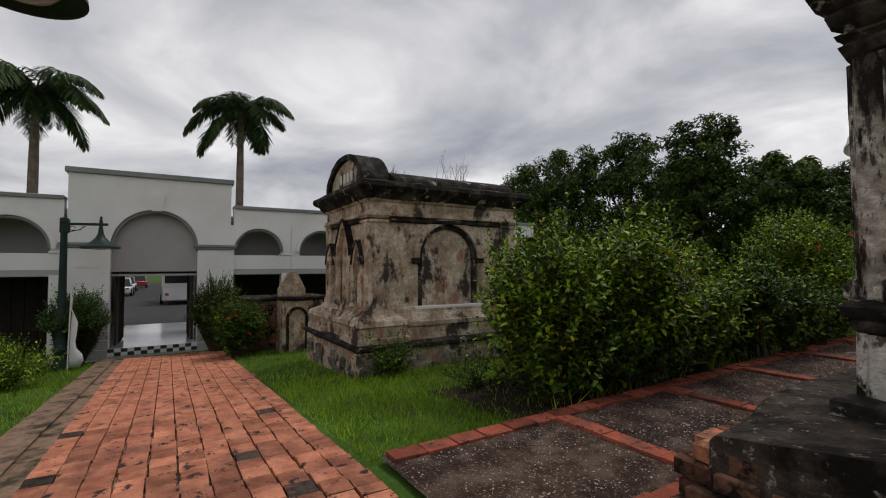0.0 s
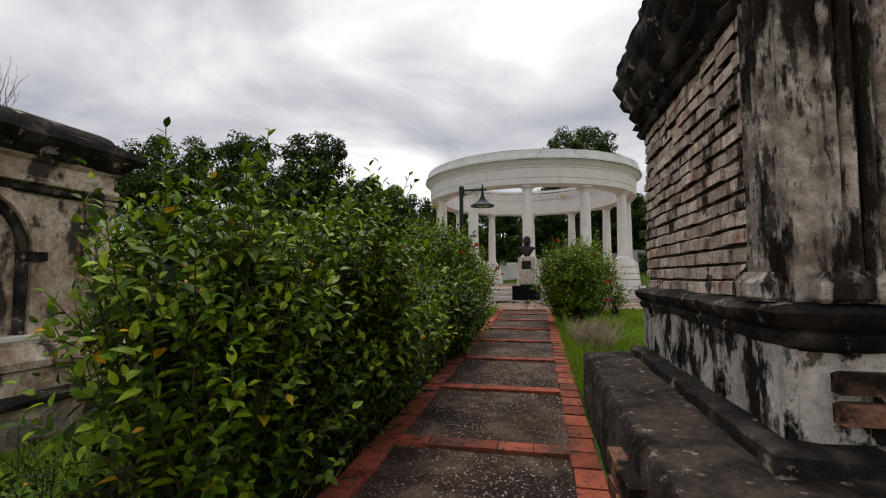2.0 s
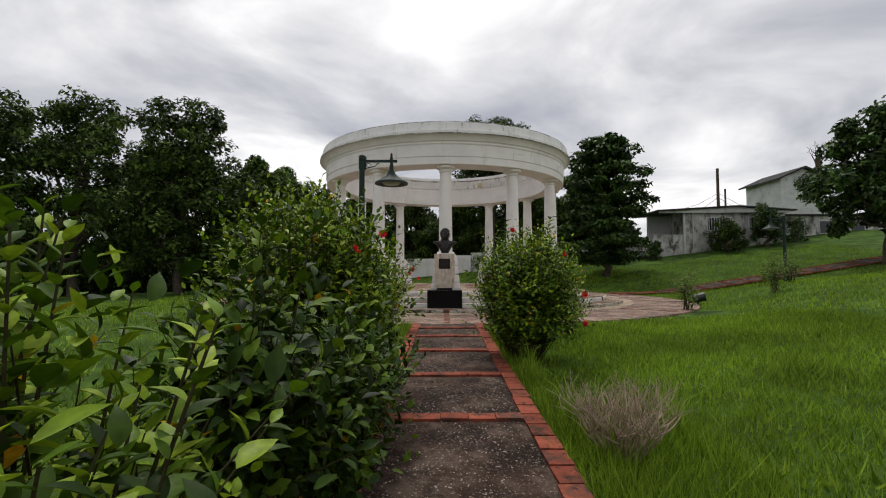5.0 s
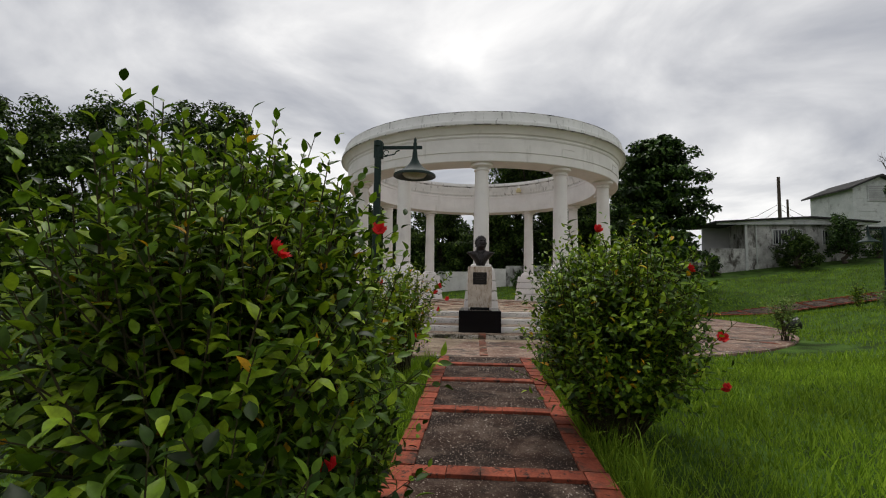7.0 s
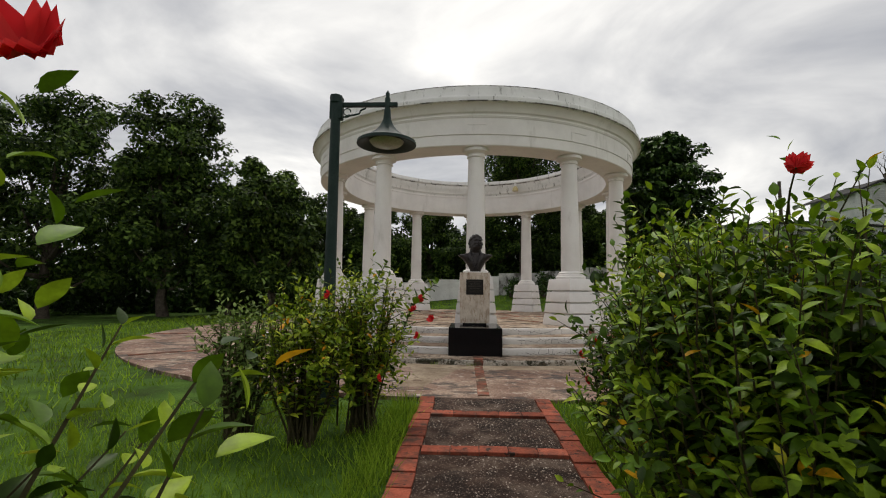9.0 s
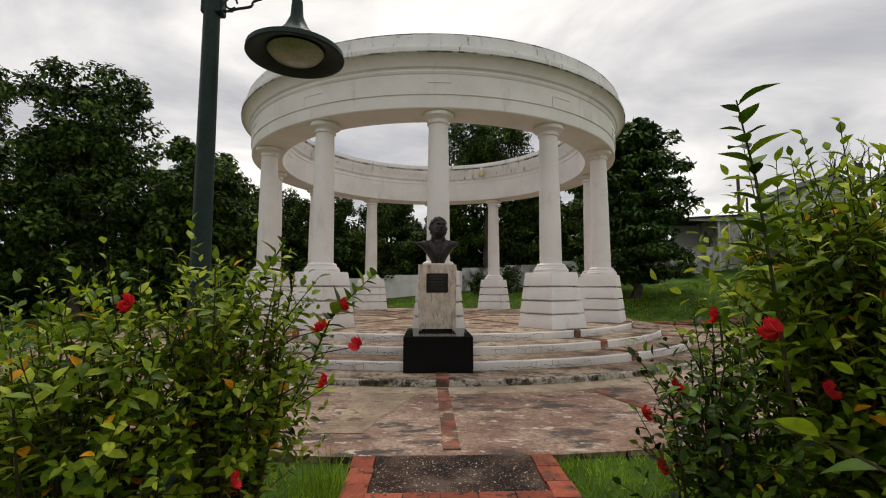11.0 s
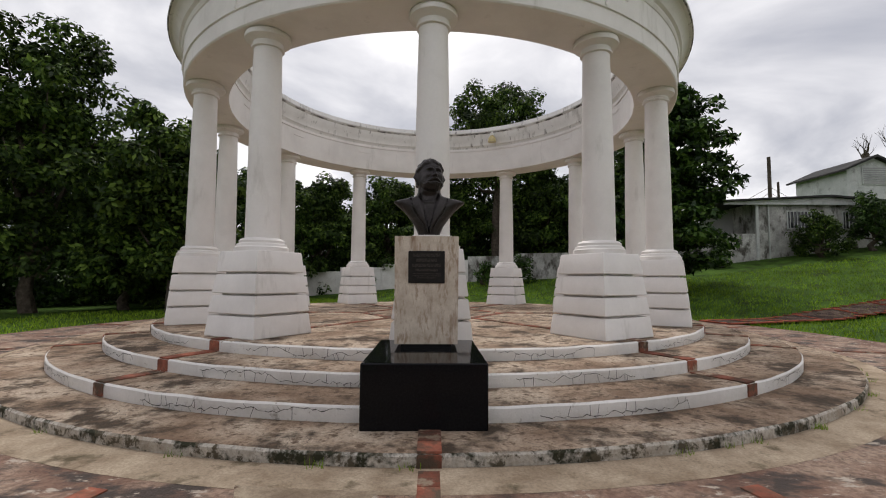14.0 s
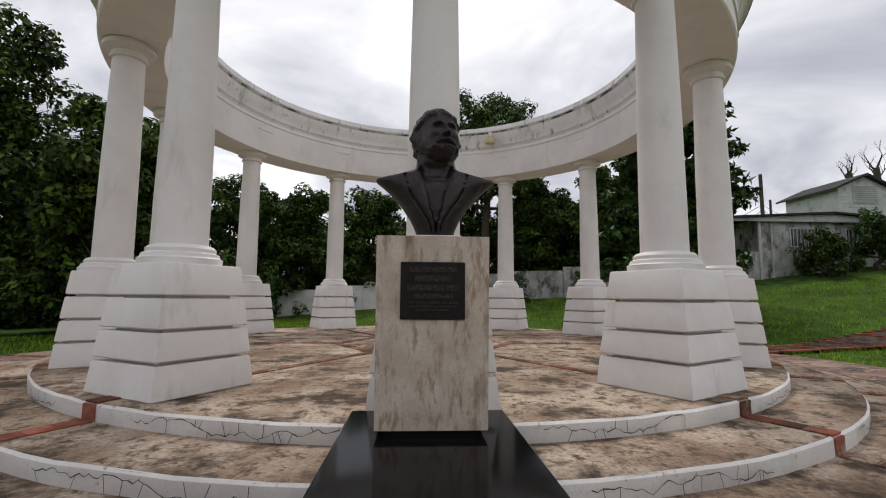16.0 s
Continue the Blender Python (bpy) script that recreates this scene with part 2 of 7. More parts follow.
M_MOULDY = surface("mouldy_white_stucco", [(0.36, (0.40, 0.36, 0.31)), (0.58, (0.74, 0.70, 0.64))], 2.8, 0.9, stain=(0.018, 0.015, 0.013), stain_scale=4.6,
                   stain_at=(0.48, 0.53), stretch=(1, 1, 0.55), stain2=(0.12, 0.10, 0.08), stain2_scale=9, stain2_at=(0.55, 0.61), relief=1.4, grain=24)
M_GRIME = surface("grimy_tomb_stucco", [(0.36, (0.24, 0.20, 0.165)), (0.5, (0.46, 0.41, 0.35)), (0.62, (0.70, 0.65, 0.58))], 5.5, 0.9, stain=(0.022, 0.018, 0.015), stain_scale=5.5,
                  stain_at=(0.505, 0.56), stretch=(1, 1, 0.28), stain2=(0.075, 0.060, 0.050), stain2_scale=17, stain2_at=(0.54, 0.60), relief=2.2, grain=18, speck=0.7)
M_DARKBRICK = surface("sooty_broken_brick", [(0.36, (0.085, 0.045, 0.032)), (0.58, (0.27, 0.135, 0.085))], 5, 0.95, stain=(0.016, 0.013, 0.011), stain_scale=3.6, stain_at=(0.50, 0.58),
                      stain2=(0.42, 0.145, 0.075), stain2_scale=3.0, stain2_at=(0.58, 0.66), relief=1.8, grain=22, vary=0.4)
M_OLDBRICK = surface("old_weathered_brick", [(0.36, (0.42, 0.30, 0.235)), (0.58, (0.80, 0.68, 0.575))], 8, 0.95, stain=(0.055, 0.042, 0.035), stain_scale=4.2,
                     stain_at=(0.555, 0.62), stain2=(0.46, 0.23, 0.14), stain2_scale=1.9, stain2_at=(0.60, 0.68), speck=0.45, relief=2.0, grain=26, vary=0.34)
M_MORTAR = surface("dark_lime_mortar", [(0.3, (0.05, 0.038, 0.030)), (0.7, (0.19, 0.15, 0.115))], 7, 0.95, relief=1.0)
M_LEDGE = surface("damp_concrete_ledge", [(0.36, (0.022, 0.017, 0.014)), (0.6, (0.085, 0.066, 0.052))], 5.0, 0.9, stain=(0.012, 0.010, 0.008), stain_scale=2.0,
                  stain_at=(0.50, 0.60), stain2=(0.26, 0.215, 0.18), stain2_scale=14, stain2_at=(0.60, 0.66), relief=2.2, grain=24)
M_RUBBLE = surface("rubble_stone", [(0.3, (0.13, 0.105, 0.085)), (0.7, (0.34, 0.29, 0.24))], 3, 0.95, stain=(0.04, 0.035, 0.03), stain_scale=2.2, relief=1.2, grain=20, vary=0.3)
M_GRANITE = surface("polished_black_granite", [(0.3, (0.006, 0.006, 0.007)), (0.7, (0.012, 0.012, 0.013))], 60, 0.09, gloss=0.10, relief=0)
M_TRAVERTINE = surface("pale_travertine", [(0.32, (0.47, 0.385, 0.305)), (0.62, (0.66, 0.575, 0.485))], 5, 0.55, stain=(0.24, 0.15, 0.095), stain_scale=8, stain_at=(0.53, 0.70),
                       stretch=(1, 1, 0.28), stain2=(0.33, 0.235, 0.165), stain2_scale=18, stain2_at=(0.52, 0.64), speck=0.25, relief=0.25, grain=60)
M_BRONZE = surface("dark_patinated_bronze", [(0.3, (0.024, 0.020, 0.020)), (0.7, (0.052, 0.045, 0.045))], 9, 0.40, stain=(0.11, 0.095, 0.09), stain_scale=5,
                   stain_at=(0.6, 0.8), relief=0.25, grain=50, metal=0.55)
M_PLAQUE = surface("bronze_plaque", [(0.3, (0.010, 0.008, 0.0075)), (0.7, (0.022, 0.018, 0.016))], 20, 0.6, relief=0.3, metal=0.3)
M_LETTER = surface("worn_plaque_relief", [(0.4, (0.018, 0.015, 0.013)), (0.6, (0.060, 0.050, 0.042))], 70, 0.5, relief=0.4, metal=0.4)
M_LAMP = surface("dark_green_metal_paint", [(0.3, (0.012, 0.026, 0.022)), (0.7, (0.022, 0.042, 0.036))], 8, 0.45, gloss=0.15, relief=0.1)
M_DIFFUSER = surface("frosted_lamp_glass", [(0.3, (0.42, 0.40, 0.36)), (0.7, (0.55, 0.53, 0.49))], 8, 0.25, relief=0)
M_YELLOW = surface("old_yellow_glass", [(0.3, (0.5, 0.40, 0.18)), (0.7, (0.6, 0.5, 0.25))], 8, 0.3, relief=0)
M_BARK = surface("grey_brown_bark", [(0.3, (0.05, 0.04, 0.032)), (0.7, (0.14, 0.115, 0.09))], 6, 0.95, stretch=(1, 1, 0.3), relief=1.2, grain=18)
M_TWIG = surface("green_brown_twig", [(0.3, (0.045, 0.04, 0.02)), (0.7, (0.10, 0.085, 0.045))], 8, 0.9, relief=0.3)
M_DEADWOOD = surface("bleached_dead_twigs", [(0.3, (0.30, 0.22, 0.15)), (0.7, (0.60, 0.49, 0.37))], 8, 0.95, relief=0.4)
M_PALMTRUNK = surface("palm_trunk", [(0.3, (0.13, 0.10, 0.075)), (0.7, (0.27, 0.22, 0.17))], 4, 0.95, relief=0.8, grain=14)
M_HIBISCUS = foliage("hibiscus_leaves", (0.014, 0.036, 0.003), (0.125, 0.245, 0.009), (0.36, 0.50, 0.026), 0.46, 0.24, (0.75, 0.40, 0.012), 0.2, 0.010, 0, 0.38)
M_HIBISCUS_PALE = foliage("young_hibiscus_leaves", (0.045, 0.095, 0.006), (0.22, 0.34, 0.014), (0.52, 0.60, 0.05), 0.48, 0.32, (0.80, 0.36, 0.012), 0.18, 0.02, 0, 0.3)
# darker hibiscus: dark shrubs, and shade painted into the hedge's lower leaves
M_HIBISCUS_DARK = foliage("dark_and_shaded_shrub_leaves", (0.008, 0.021, 0.002), (0.042, 0.096, 0.006), (0.15, 0.25, 0.013), 0.48, 0.16, (0.55, 0.30, 0.012), 0.14, 0.006, 0, 0.4)
M_TREE = foliage("tree_leaves", (0.008, 0.018, 0.004), (0.036, 0.070, 0.011), (0.110, 0.170, 0.028), 0.6, 0.14, None, 0.15, 0, 0.45)
M_TREE_DARK = foliage("broad_dark_tree_leaves", (0.007, 0.018, 0.004), (0.030, 0.068, 0.012), (0.085, 0.155, 0.026), 0.5, 0.12, None, 0.2, 0, 0.35)
M_PALM = foliage("palm_fronds", (0.024, 0.048, 0.018), (0.055, 0.095, 0.032), (0.10, 0.15, 0.05), 0.5, 0.3)
M_GREYLEAF = foliage("pale_shrub_leaves", (0.05, 0.085, 0.018), (0.14, 0.22, 0.05), (0.28, 0.36, 0.11), 0.6, 0.3)
M_PETAL = foliage("red_petals", (0.55, 0.012, 0.018), (0.70, 0.022, 0.03), (0.78, 0.05, 0.05), 0.5, 0.35)
M_MOULDWALL = surface("mouldy_block_wall", [(0.36, (0.34, 0.33, 0.31)), (0.58, (0.64, 0.63, 0.60))], 0.9, 0.85, stain=(0.10, 0.092, 0.080), stain_scale=1.3,
                      stain_at=(0.50, 0.60), stretch=(1, 1, 0.5), relief=0.3, grain=12)
M_HOUSE = surface("faded_house_paint", [(0.3, (0.50, 0.52, 0.50)), (0.6, (0.66, 0.67, 0.65))], 0.8, 0.8, stain=(0.22, 0.215, 0.20), stain_scale=1.4, stain_at=(0.55, 0.75), relief=0.2)
M_ROOF = surface("weathered_sheet_roof", [(0.3, (0.035, 0.034, 0.034)), (0.7, (0.08, 0.078, 0.075))], 1.2, 0.85, relief=0.2)
M_ASPHALT = surface("asphalt", [(0.3, (0.04, 0.04, 0.041)), (0.7, (0.065, 0.065, 0.066))], 2, 0.9, relief=0.4)
M_TILEFLOOR = surface("wet_glossy_tiles", [(0.3, (0.42, 0.43, 0.45)), (0.7, (0.52, 0.53, 0.55))], 1.5, 0.12, relief=0)
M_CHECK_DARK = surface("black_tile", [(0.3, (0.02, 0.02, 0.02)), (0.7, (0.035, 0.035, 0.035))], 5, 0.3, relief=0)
M_CLOTH = surface("white_banner_cloth", [(0.3, (0.66, 0.65, 0.64)), (0.7, (0.76, 0.75, 0.745))], 3, 0.85, relief=0.1)
M_CAR = surface("white_car_paint", [(0.3, (0.6, 0.6, 0.6)), (0.7, (0.68, 0.68, 0.68))], 2, 0.25, relief=0)
M_CARRED = surface("red_car_paint", [(0.3, (0.35, 0.03, 0.03)), (0.7, (0.42, 0.05, 0.05))], 2, 0.3, relief=0)
M_CARGLASS = surface("dark_car_glass", [(0.3, (0.015, 0.017, 0.02)), (0.7, (0.02, 0.022, 0.025))], 3, 0.08, relief=0)
M_RUBBER = surface("black_rubber", [(0.3, (0.015, 0.015, 0.015)), (0.7, (0.025, 0.025, 0.025))], 20, 0.8, relief=0.2)
M_FLOOD = surface("black_floodlight_housing", [(0.3, (0.012, 0.013, 0.014)), (0.7, (0.02, 0.021, 0.022))], 20, 0.4, relief=0)


# ---- mesh helpers ----
class B:
    """Collects vertices and faces, in world metres, for one mesh."""

    def __init__(self):
        self.v, self.f = [], []

    def add(self, vs, fs):
        o = len(self.v)
        self.v += [tuple(p) for p in vs]
        self.f += [tuple(i + o for i in f) for f in fs]
        return self

    def box(self, x0, x1, y0, y1, z0, z1, ch=0.0):
        if ch <= 0:
            return self.add([(x, y, z) for x in (x0, x1) for y in (y0, y1) for z in (z0, z1)],
                            [(0, 1, 3, 2), (4, 6, 7, 5), (0, 4, 5, 1), (2, 3, 7, 6), (0, 2, 6, 4), (1, 5, 7, 3)])
        vs, fs = [], []
        idx = {}
        lo, hi = (x0, y0, z0), (x1, y1, z1)
        for sx in (0, 1):
            for sy in (0, 1):
                for sz in (0, 1):
                    for ax in range(3):
                        p = []
                        for a, s in enumerate((sx, sy, sz)):
                            q = hi[a] if s else lo[a]
                            p.append(q if a == ax else q + (-ch if s else ch))
                        idx[(sx, sy, sz, ax)] = len(vs)
                        vs.append(tuple(p))
        for ax in range(3):
            b, c = (ax + 1) % 3, (ax + 2) % 3
            for s in (0, 1):
                loop = []
                for sb, sc in ((0, 0), (1, 0), (1, 1), (0, 1)):
                    k = [0, 0, 0]
                    k[ax], k[b], k[c] = s, sb, sc
                    loop.append(idx[(*k, ax)])
                fs.append(tuple(loop if s else loop[::-1]))
        for ax in range(3):
            b, c = (ax + 1) % 3, (ax + 2) % 3
            for sb in (0, 1):
                for sc in (0, 1):
                    k0, k1 = [0, 0, 0], [0, 0, 0]
                    k0[b] = k1[b] = sb
                    k0[c] = k1[c] = sc
                    k1[ax] = 1
                    loop = [idx[(*k0, b)], idx[(*k1, b)], idx[(*k1, c)], idx[(*k0, c)]]
                    fs.append(tuple(loop if sb == sc else loop[::-1]))
        for sx in (0, 1):
            for sy in (0, 1):
                for sz in (0, 1):
                    loop = [idx[(sx, sy, sz, a)] for a in range(3)]
                    fs.append(tuple(loop if (sx + sy + sz) % 2 else loop[::-1]))
        return self.add(vs, fs)

    def lathe(self, prof, n=32, cx=0.0, cy=0.0, closed=False, a0=0.0, a1=360.0):
        full = abs(a1 - a0) >= 359.9
        m = n if full else n + 1
        vs = []
        for i in range(m):
            a = radians(a0 + (a1 - a0) * i / n)
            vs += [(cx + r * math.sin(a), cy - r * math.cos(a), z) for r, z in prof]
        k = len(prof)
        fs = []
        for i in range(n):
            j = (i + 1) % m
            for q in range(k if closed else k - 1):
                w = (q + 1) % k
                fs.append((i * k + q, j * k + q, j * k + w, i * k + w))
        if not closed:
            if prof[0][0] > 1e-4 and full:
                fs.append(tuple(i * k for i in range(m))[::-1])
            if prof[-1][0] > 1e-4 and full:
                fs.append(tuple(i * k + k - 1 for i in range(m)))
        elif not full:
            fs.append(tuple(range(k))[::-1])
            fs.append(tuple(range((m - 1) * k, m * k)))
        return self.add(vs, fs)

    def tube(self, pts, radii, n=6, cap=True):
        pts = [Vector(p) for p in pts]
        if isinstance(radii, (int, float)):
            radii = [radii] * len(pts)
        vs, fs = [], []
        for i, p in enumerate(pts):
            d = (pts[min(i + 1, len(pts) - 1)] - pts[max(i - 1, 0)]).normalized()
            s = d.cross(Vector((0.31, 0.17, 0.94)) if abs(d.z) < 0.9 else Vector((1, 0.1, 0))).normalized()
            t = d.cross(s)
            for k in range(n):
                a = 2 * math.pi * k / n
                vs.append(p + radii[i] * (math.cos(a) * s + math.sin(a) * t))
        for i in range(len(pts) - 1):
            for k in range(n):
                w = (k + 1) % n
                fs.append((i * n + k, i * n + w, (i + 1) * n + w, (i + 1) * n + k))
        if cap:
            fs.append(tuple(range(n))[::-1])
            fs.append(tuple(range((len(pts) - 1) * n, len(pts) * n)))
        return self.add(vs, fs)

    def extrude(self, poly, axis, d0, d1):
        """A polygon in the plane across an axis ('x': points are y, z; 'y': x, z; 'z': x, y), from d0 to d1."""
        put = {"x": lambda a, b, d: (d, a, b), "y": lambda a, b, d: (a, d, b), "z": lambda a, b, d: (a, b, d)}[axis]
        n = len(poly)
        vs = [put(a, b, d0) for a, b in poly] + [put(a, b, d1) for a, b in poly]
        fs = [tuple(range(n))[::-1], tuple(range(n, 2 * n))] + [(i, (i + 1) % n, n + (i + 1) % n, n + i) for i in range(n)]
        return self.add(vs, fs)

    def rough(self, amount, scale=6.0):
        """Wears the edges: every vertex is pushed a little by a noise of its place."""
        self.v = [tuple(Vector(p) + amount * noise.noise_vector(Vector(p) * scale)) for p in self.v]
        return self

    def mesh(self, name, base=(0, 0, 0), smooth=40):
        me = bpy.data.meshes.new(name)
        bx, by, bz = base
        me.from_pydata([(x - bx, y - by, z - bz) for x, y, z in self.v], [], self.f)
        b = bmesh.new()
        b.from_mesh(me)
        bmesh.ops.recalc_face_normals(b, faces=b.faces)
        b.to_mesh(me)
        b.free()
        if smooth:
            me.shade_smooth()
            me.set_sharp_from_angle(angle=radians(smooth))
        return me


def thing(name, base, label, category, group="", kind=""):
    ob = new(name)
    ob.location = base
    ob.empty_display_size = 0.2
    return tagged(ob, label, category, group, kind)


def base_of(ob):
    while ob.parent:
        ob = ob.parent
    return tuple(ob.location)


def part(name, b, material, parent, label="", smooth=40):
    """One mesh under a thing or under a part; b is in world metres, as long as the thing is not turned."""
    me = b if isinstance(b, bpy.types.Mesh) else b.mesh(name, base_of(parent), smooth)
    me.materials.append(material)
    ob = new(name, me)
    ob.parent = parent
    return tagged(ob, label)


def single(name, b, material, label, category, kind="", group="", smooth=40, base=None):
    """A thing or a piece of the setting that is one mesh."""
    base = base or (0, 0, 0)
    me = b if isinstance(b, bpy.types.Mesh) else b.mesh(name, base, smooth)
    me.materials.append(material)
    ob = new(name, me)
    ob.location = base
    return tagged(ob, label, category, group, kind)


def piece(name, me, parent, place, turn=0.0, size=(1, 1, 1), tilt=(0.0, 0.0)):
    ob = new(name, me)
    ob.parent = parent
    bx, by, bz = base_of(parent)
    ob.location = (place[0] - bx, place[1] - by, place[2] - bz)
    ob.rotation_euler = (tilt[0], tilt[1], turn)
    ob.scale = size
    return ob


def unit_block(name, material, ch=0.06):
    """A block one metre each way, centred at its foot, with chamfered upper edges; scaled for each piece."""
    b = B()
    c = ch
    b.add([(-.5, -.5, 0), (.5, -.5, 0), (.5, .5, 0), (-.5, .5, 0), (-.5, -.5, 1 - c), (.5, -.5, 1 - c), (.5, .5, 1 - c), (-.5, .5, 1 - c),
           (-.5 + c, -.5 + c, 1), (.5 - c, -.5 + c, 1), (.5 - c, .5 - c, 1), (-.5 + c, .5 - c, 1)],
          [(0, 1, 5, 4), (1, 2, 6, 5), (2, 3, 7, 6), (3, 0, 4, 7), (4, 5, 9, 8), (5, 6, 10, 9), (6, 7, 11, 10), (7, 4, 8, 11), (8, 9, 10, 11)])
    me = b.mesh(name, smooth=0)
    me.materials.append(material)
    return me


def leaf_mesh(name, pos, ways, ups, lengths, widths, material, curl=0.25):
    """Many small folded leaves as one mesh; each is an island of five corners."""
    pos, ways, ups = (np.asarray(a, float) for a in (pos, ways, ups))
    lengths, widths = np.asarray(lengths, float)[:, None], np.asarray(widths, float)[:, None]
    ways = ways / np.linalg.norm(ways, axis=1, keepdims=True)
    side = np.cross(ways, ups)
    side /= np.maximum(np.linalg.norm(side, axis=1, keepdims=True), 1e-6)
    up = np.cross(side, ways)
    mid = pos + ways * lengths * 0.45
    v = np.stack([pos, mid + side * widths * 0.5 + up * widths * curl, mid - side * widths * 0.5 + up * widths * curl, mid,
                  pos + ways * lengths - up * lengths * curl * 0.5], 1)
    n = len(pos)
    tri = np.array([[0, 3, 1], [0, 2, 3], [1, 3, 4], [3, 2, 4]])
    idx = (np.arange(n)[:, None, None] * 5 + tri[None]).reshape(-1)
    me = bpy.data.meshes.new(name)
    me.vertices.add(5 * n)
    me.vertices.foreach_set("co", v.reshape(-1))
    me.loops.add(len(idx))
    me.loops.foreach_set("vertex_index", idx.astype(np.int32))
    me.polygons.add(4 * n)
    me.polygons.foreach_set("loop_start", np.arange(0, 12 * n, 3, dtype=np.int32))
    me.polygons.foreach_set("loop_total", np.full(4 * n, 3, np.int32))
    me.update(calc_edges=True)
    me.validate()
    return me


rng = np.random.default_rng(7)


def quad_leaf_mesh(name, pos, ways, ups, lengths, widths, fold=0.18):
    """Leaves for far crowns: four corners folded along the rib."""
    pos, ways, ups = (np.asarray(a, float) for a in (pos, ways, ups))
    ln, wd = np.asarray(lengths, float)[:, None], np.asarray(widths, float)[:, None]
    ways = ways / np.linalg.norm(ways, axis=1, keepdims=True)
    side = np.cross(ways, ups)
    side /= np.maximum(np.linalg.norm(side, axis=1, keepdims=True), 1e-6)
    up = np.cross(side, ways)
    mid = pos + ways * ln * 0.48 + up * wd * fold
    v = np.stack([pos, mid + side * wd * 0.5, pos + ways * ln, mid - side * wd * 0.5], 1)
    n = len(pos)
    idx = (np.arange(n)[:, None, None] * 4 + np.array([[0, 1, 2], [0, 2, 3]])[None]).reshape(-1)
    me = bpy.data.meshes.new(name)
    me.vertices.add(4 * n)
    me.vertices.foreach_set("co", v.reshape(-1))
    me.loops.add(len(idx))
    me.loops.foreach_set("vertex_index", idx.astype(np.int32))
    me.polygons.add(2 * n)
    me.polygons.foreach_set("loop_start", np.arange(0, 6 * n, 3, dtype=np.int32))
    me.polygons.foreach_set("loop_total", np.full(2 * n, 3, np.int32))
    me.update(calc_edges=True)
    me.validate()
    return me


def fine_leaf_mesh(name, pos, ways, ups, lengths, widths):
    """Like leaf_mesh, with a rounder, pointed blade that droops at its tip."""
    pos, ways, ups = (np.asarray(a, float) for a in (pos, ways, ups))
    ln, wd = np.asarray(lengths, float)[:, None], np.asarray(widths, float)[:, None]
    ways = ways / np.linalg.norm(ways, axis=1, keepdims=True)
    side = np.cross(ways, ups)
    side /= np.maximum(np.linalg.norm(side, axis=1, keepdims=True), 1e-6)
    up = np.cross(side, ways)
    n = len(pos)
    bend = rng.uniform(0.0, 0.42, (n, 1))
    rib = lambda f: pos + ways * ln * f - up * ln * bend * f * f
    rows = [rib(0.0)]
    for f, w in ((0.12, 0.27), (0.30, 0.46), (0.50, 0.5), (0.70, 0.37), (0.88, 0.15)):
        c = rib(f)
        rows += [c + side * wd * w + up * wd * w * 0.35, c, c - side * wd * w + up * wd * w * 0.35]
    rows.append(rib(1.0))
    v = np.stack(rows, 1)
    tri = [[0, 2, 1], [0, 3, 2]]
    for k in range(1, 13, 3):
        tri += [[k, k + 1, k + 4], [k, k + 4, k + 3], [k + 1, k + 2, k + 5], [k + 1, k + 5, k + 4]]
    tri = np.array(tri + [[13, 14, 16], [14, 15, 16]])
    idx = (np.arange(n)[:, None, None] * 17 + tri[None]).reshape(-1)
    me = bpy.data.meshes.new(name)
    me.vertices.add(17 * n)
    me.vertices.foreach_set("co", v.reshape(-1))
    me.loops.add(len(idx))
    me.loops.foreach_set("vertex_index", idx.astype(np.int32))
    me.polygons.add(20 * n)
    me.polygons.foreach_set("loop_start", np.arange(0, 60 * n, 3, dtype=np.int32))
    me.polygons.foreach_set("loop_total", np.full(20 * n, 3, np.int32))
    me.update(calc_edges=True)
    me.validate()
    me.shade_smooth()
    return me


def sphere_dirs(n):
    d = rng.normal(size=(n, 3))
    return d / np.linalg.norm(d, axis=1, keepdims=True)


# ---- ground ----
def smooth01(a):
    a = min(1.0, max(0.0, a))
    return a * a * (3 - 2 * a)


def path_z(y):
    """Height of the garden path: it climbs gently towards the rotunda."""
    return 0.0207 * min(0.0, max(-18.0, y + 12))


def ground_z(x, y):
    z = path_z(y)
    if x < -0.6:
        west = 0.068 * (min(x, -0.6) + 0.6)
        z += max(west, -0.068 * 12.0) * smooth01((-8 - y) / 12) + max(-0.4, 0.02 * (x + 9) if x < -9 else 0) * smooth01((y + 20) / 10)
    rise = 0.72 * (0.171 * x + 0.205 * y - 3.1)
    east = 0.09 * (x - 4.5) * smooth01((6 - y) / 10) if x > 4.5 else 0.0
    up = max(rise, east, 0.0)
    r = math.hypot(x, y)
    up *= smooth01((r - 10.7) / 4.0) if y > -14 else 1.0
    return z + min(up, 5.0) + 0.02 * noise.noise(Vector((x * 0.6, y * 0.6, 0.0)))


def axis_steps(lo, hi, fine, far):
    a = list(np.arange(lo, hi + 1e-6, fine))
    step, q = fine, lo
    left = []
    while q > -far:
        step *= 1.35
        q -= step
        left.append(q)
    step, q = fine, hi
    right = []
    while q < far:
        step *= 1.35
        q += step
        right.append(q)
    return left[::-1] + a + right


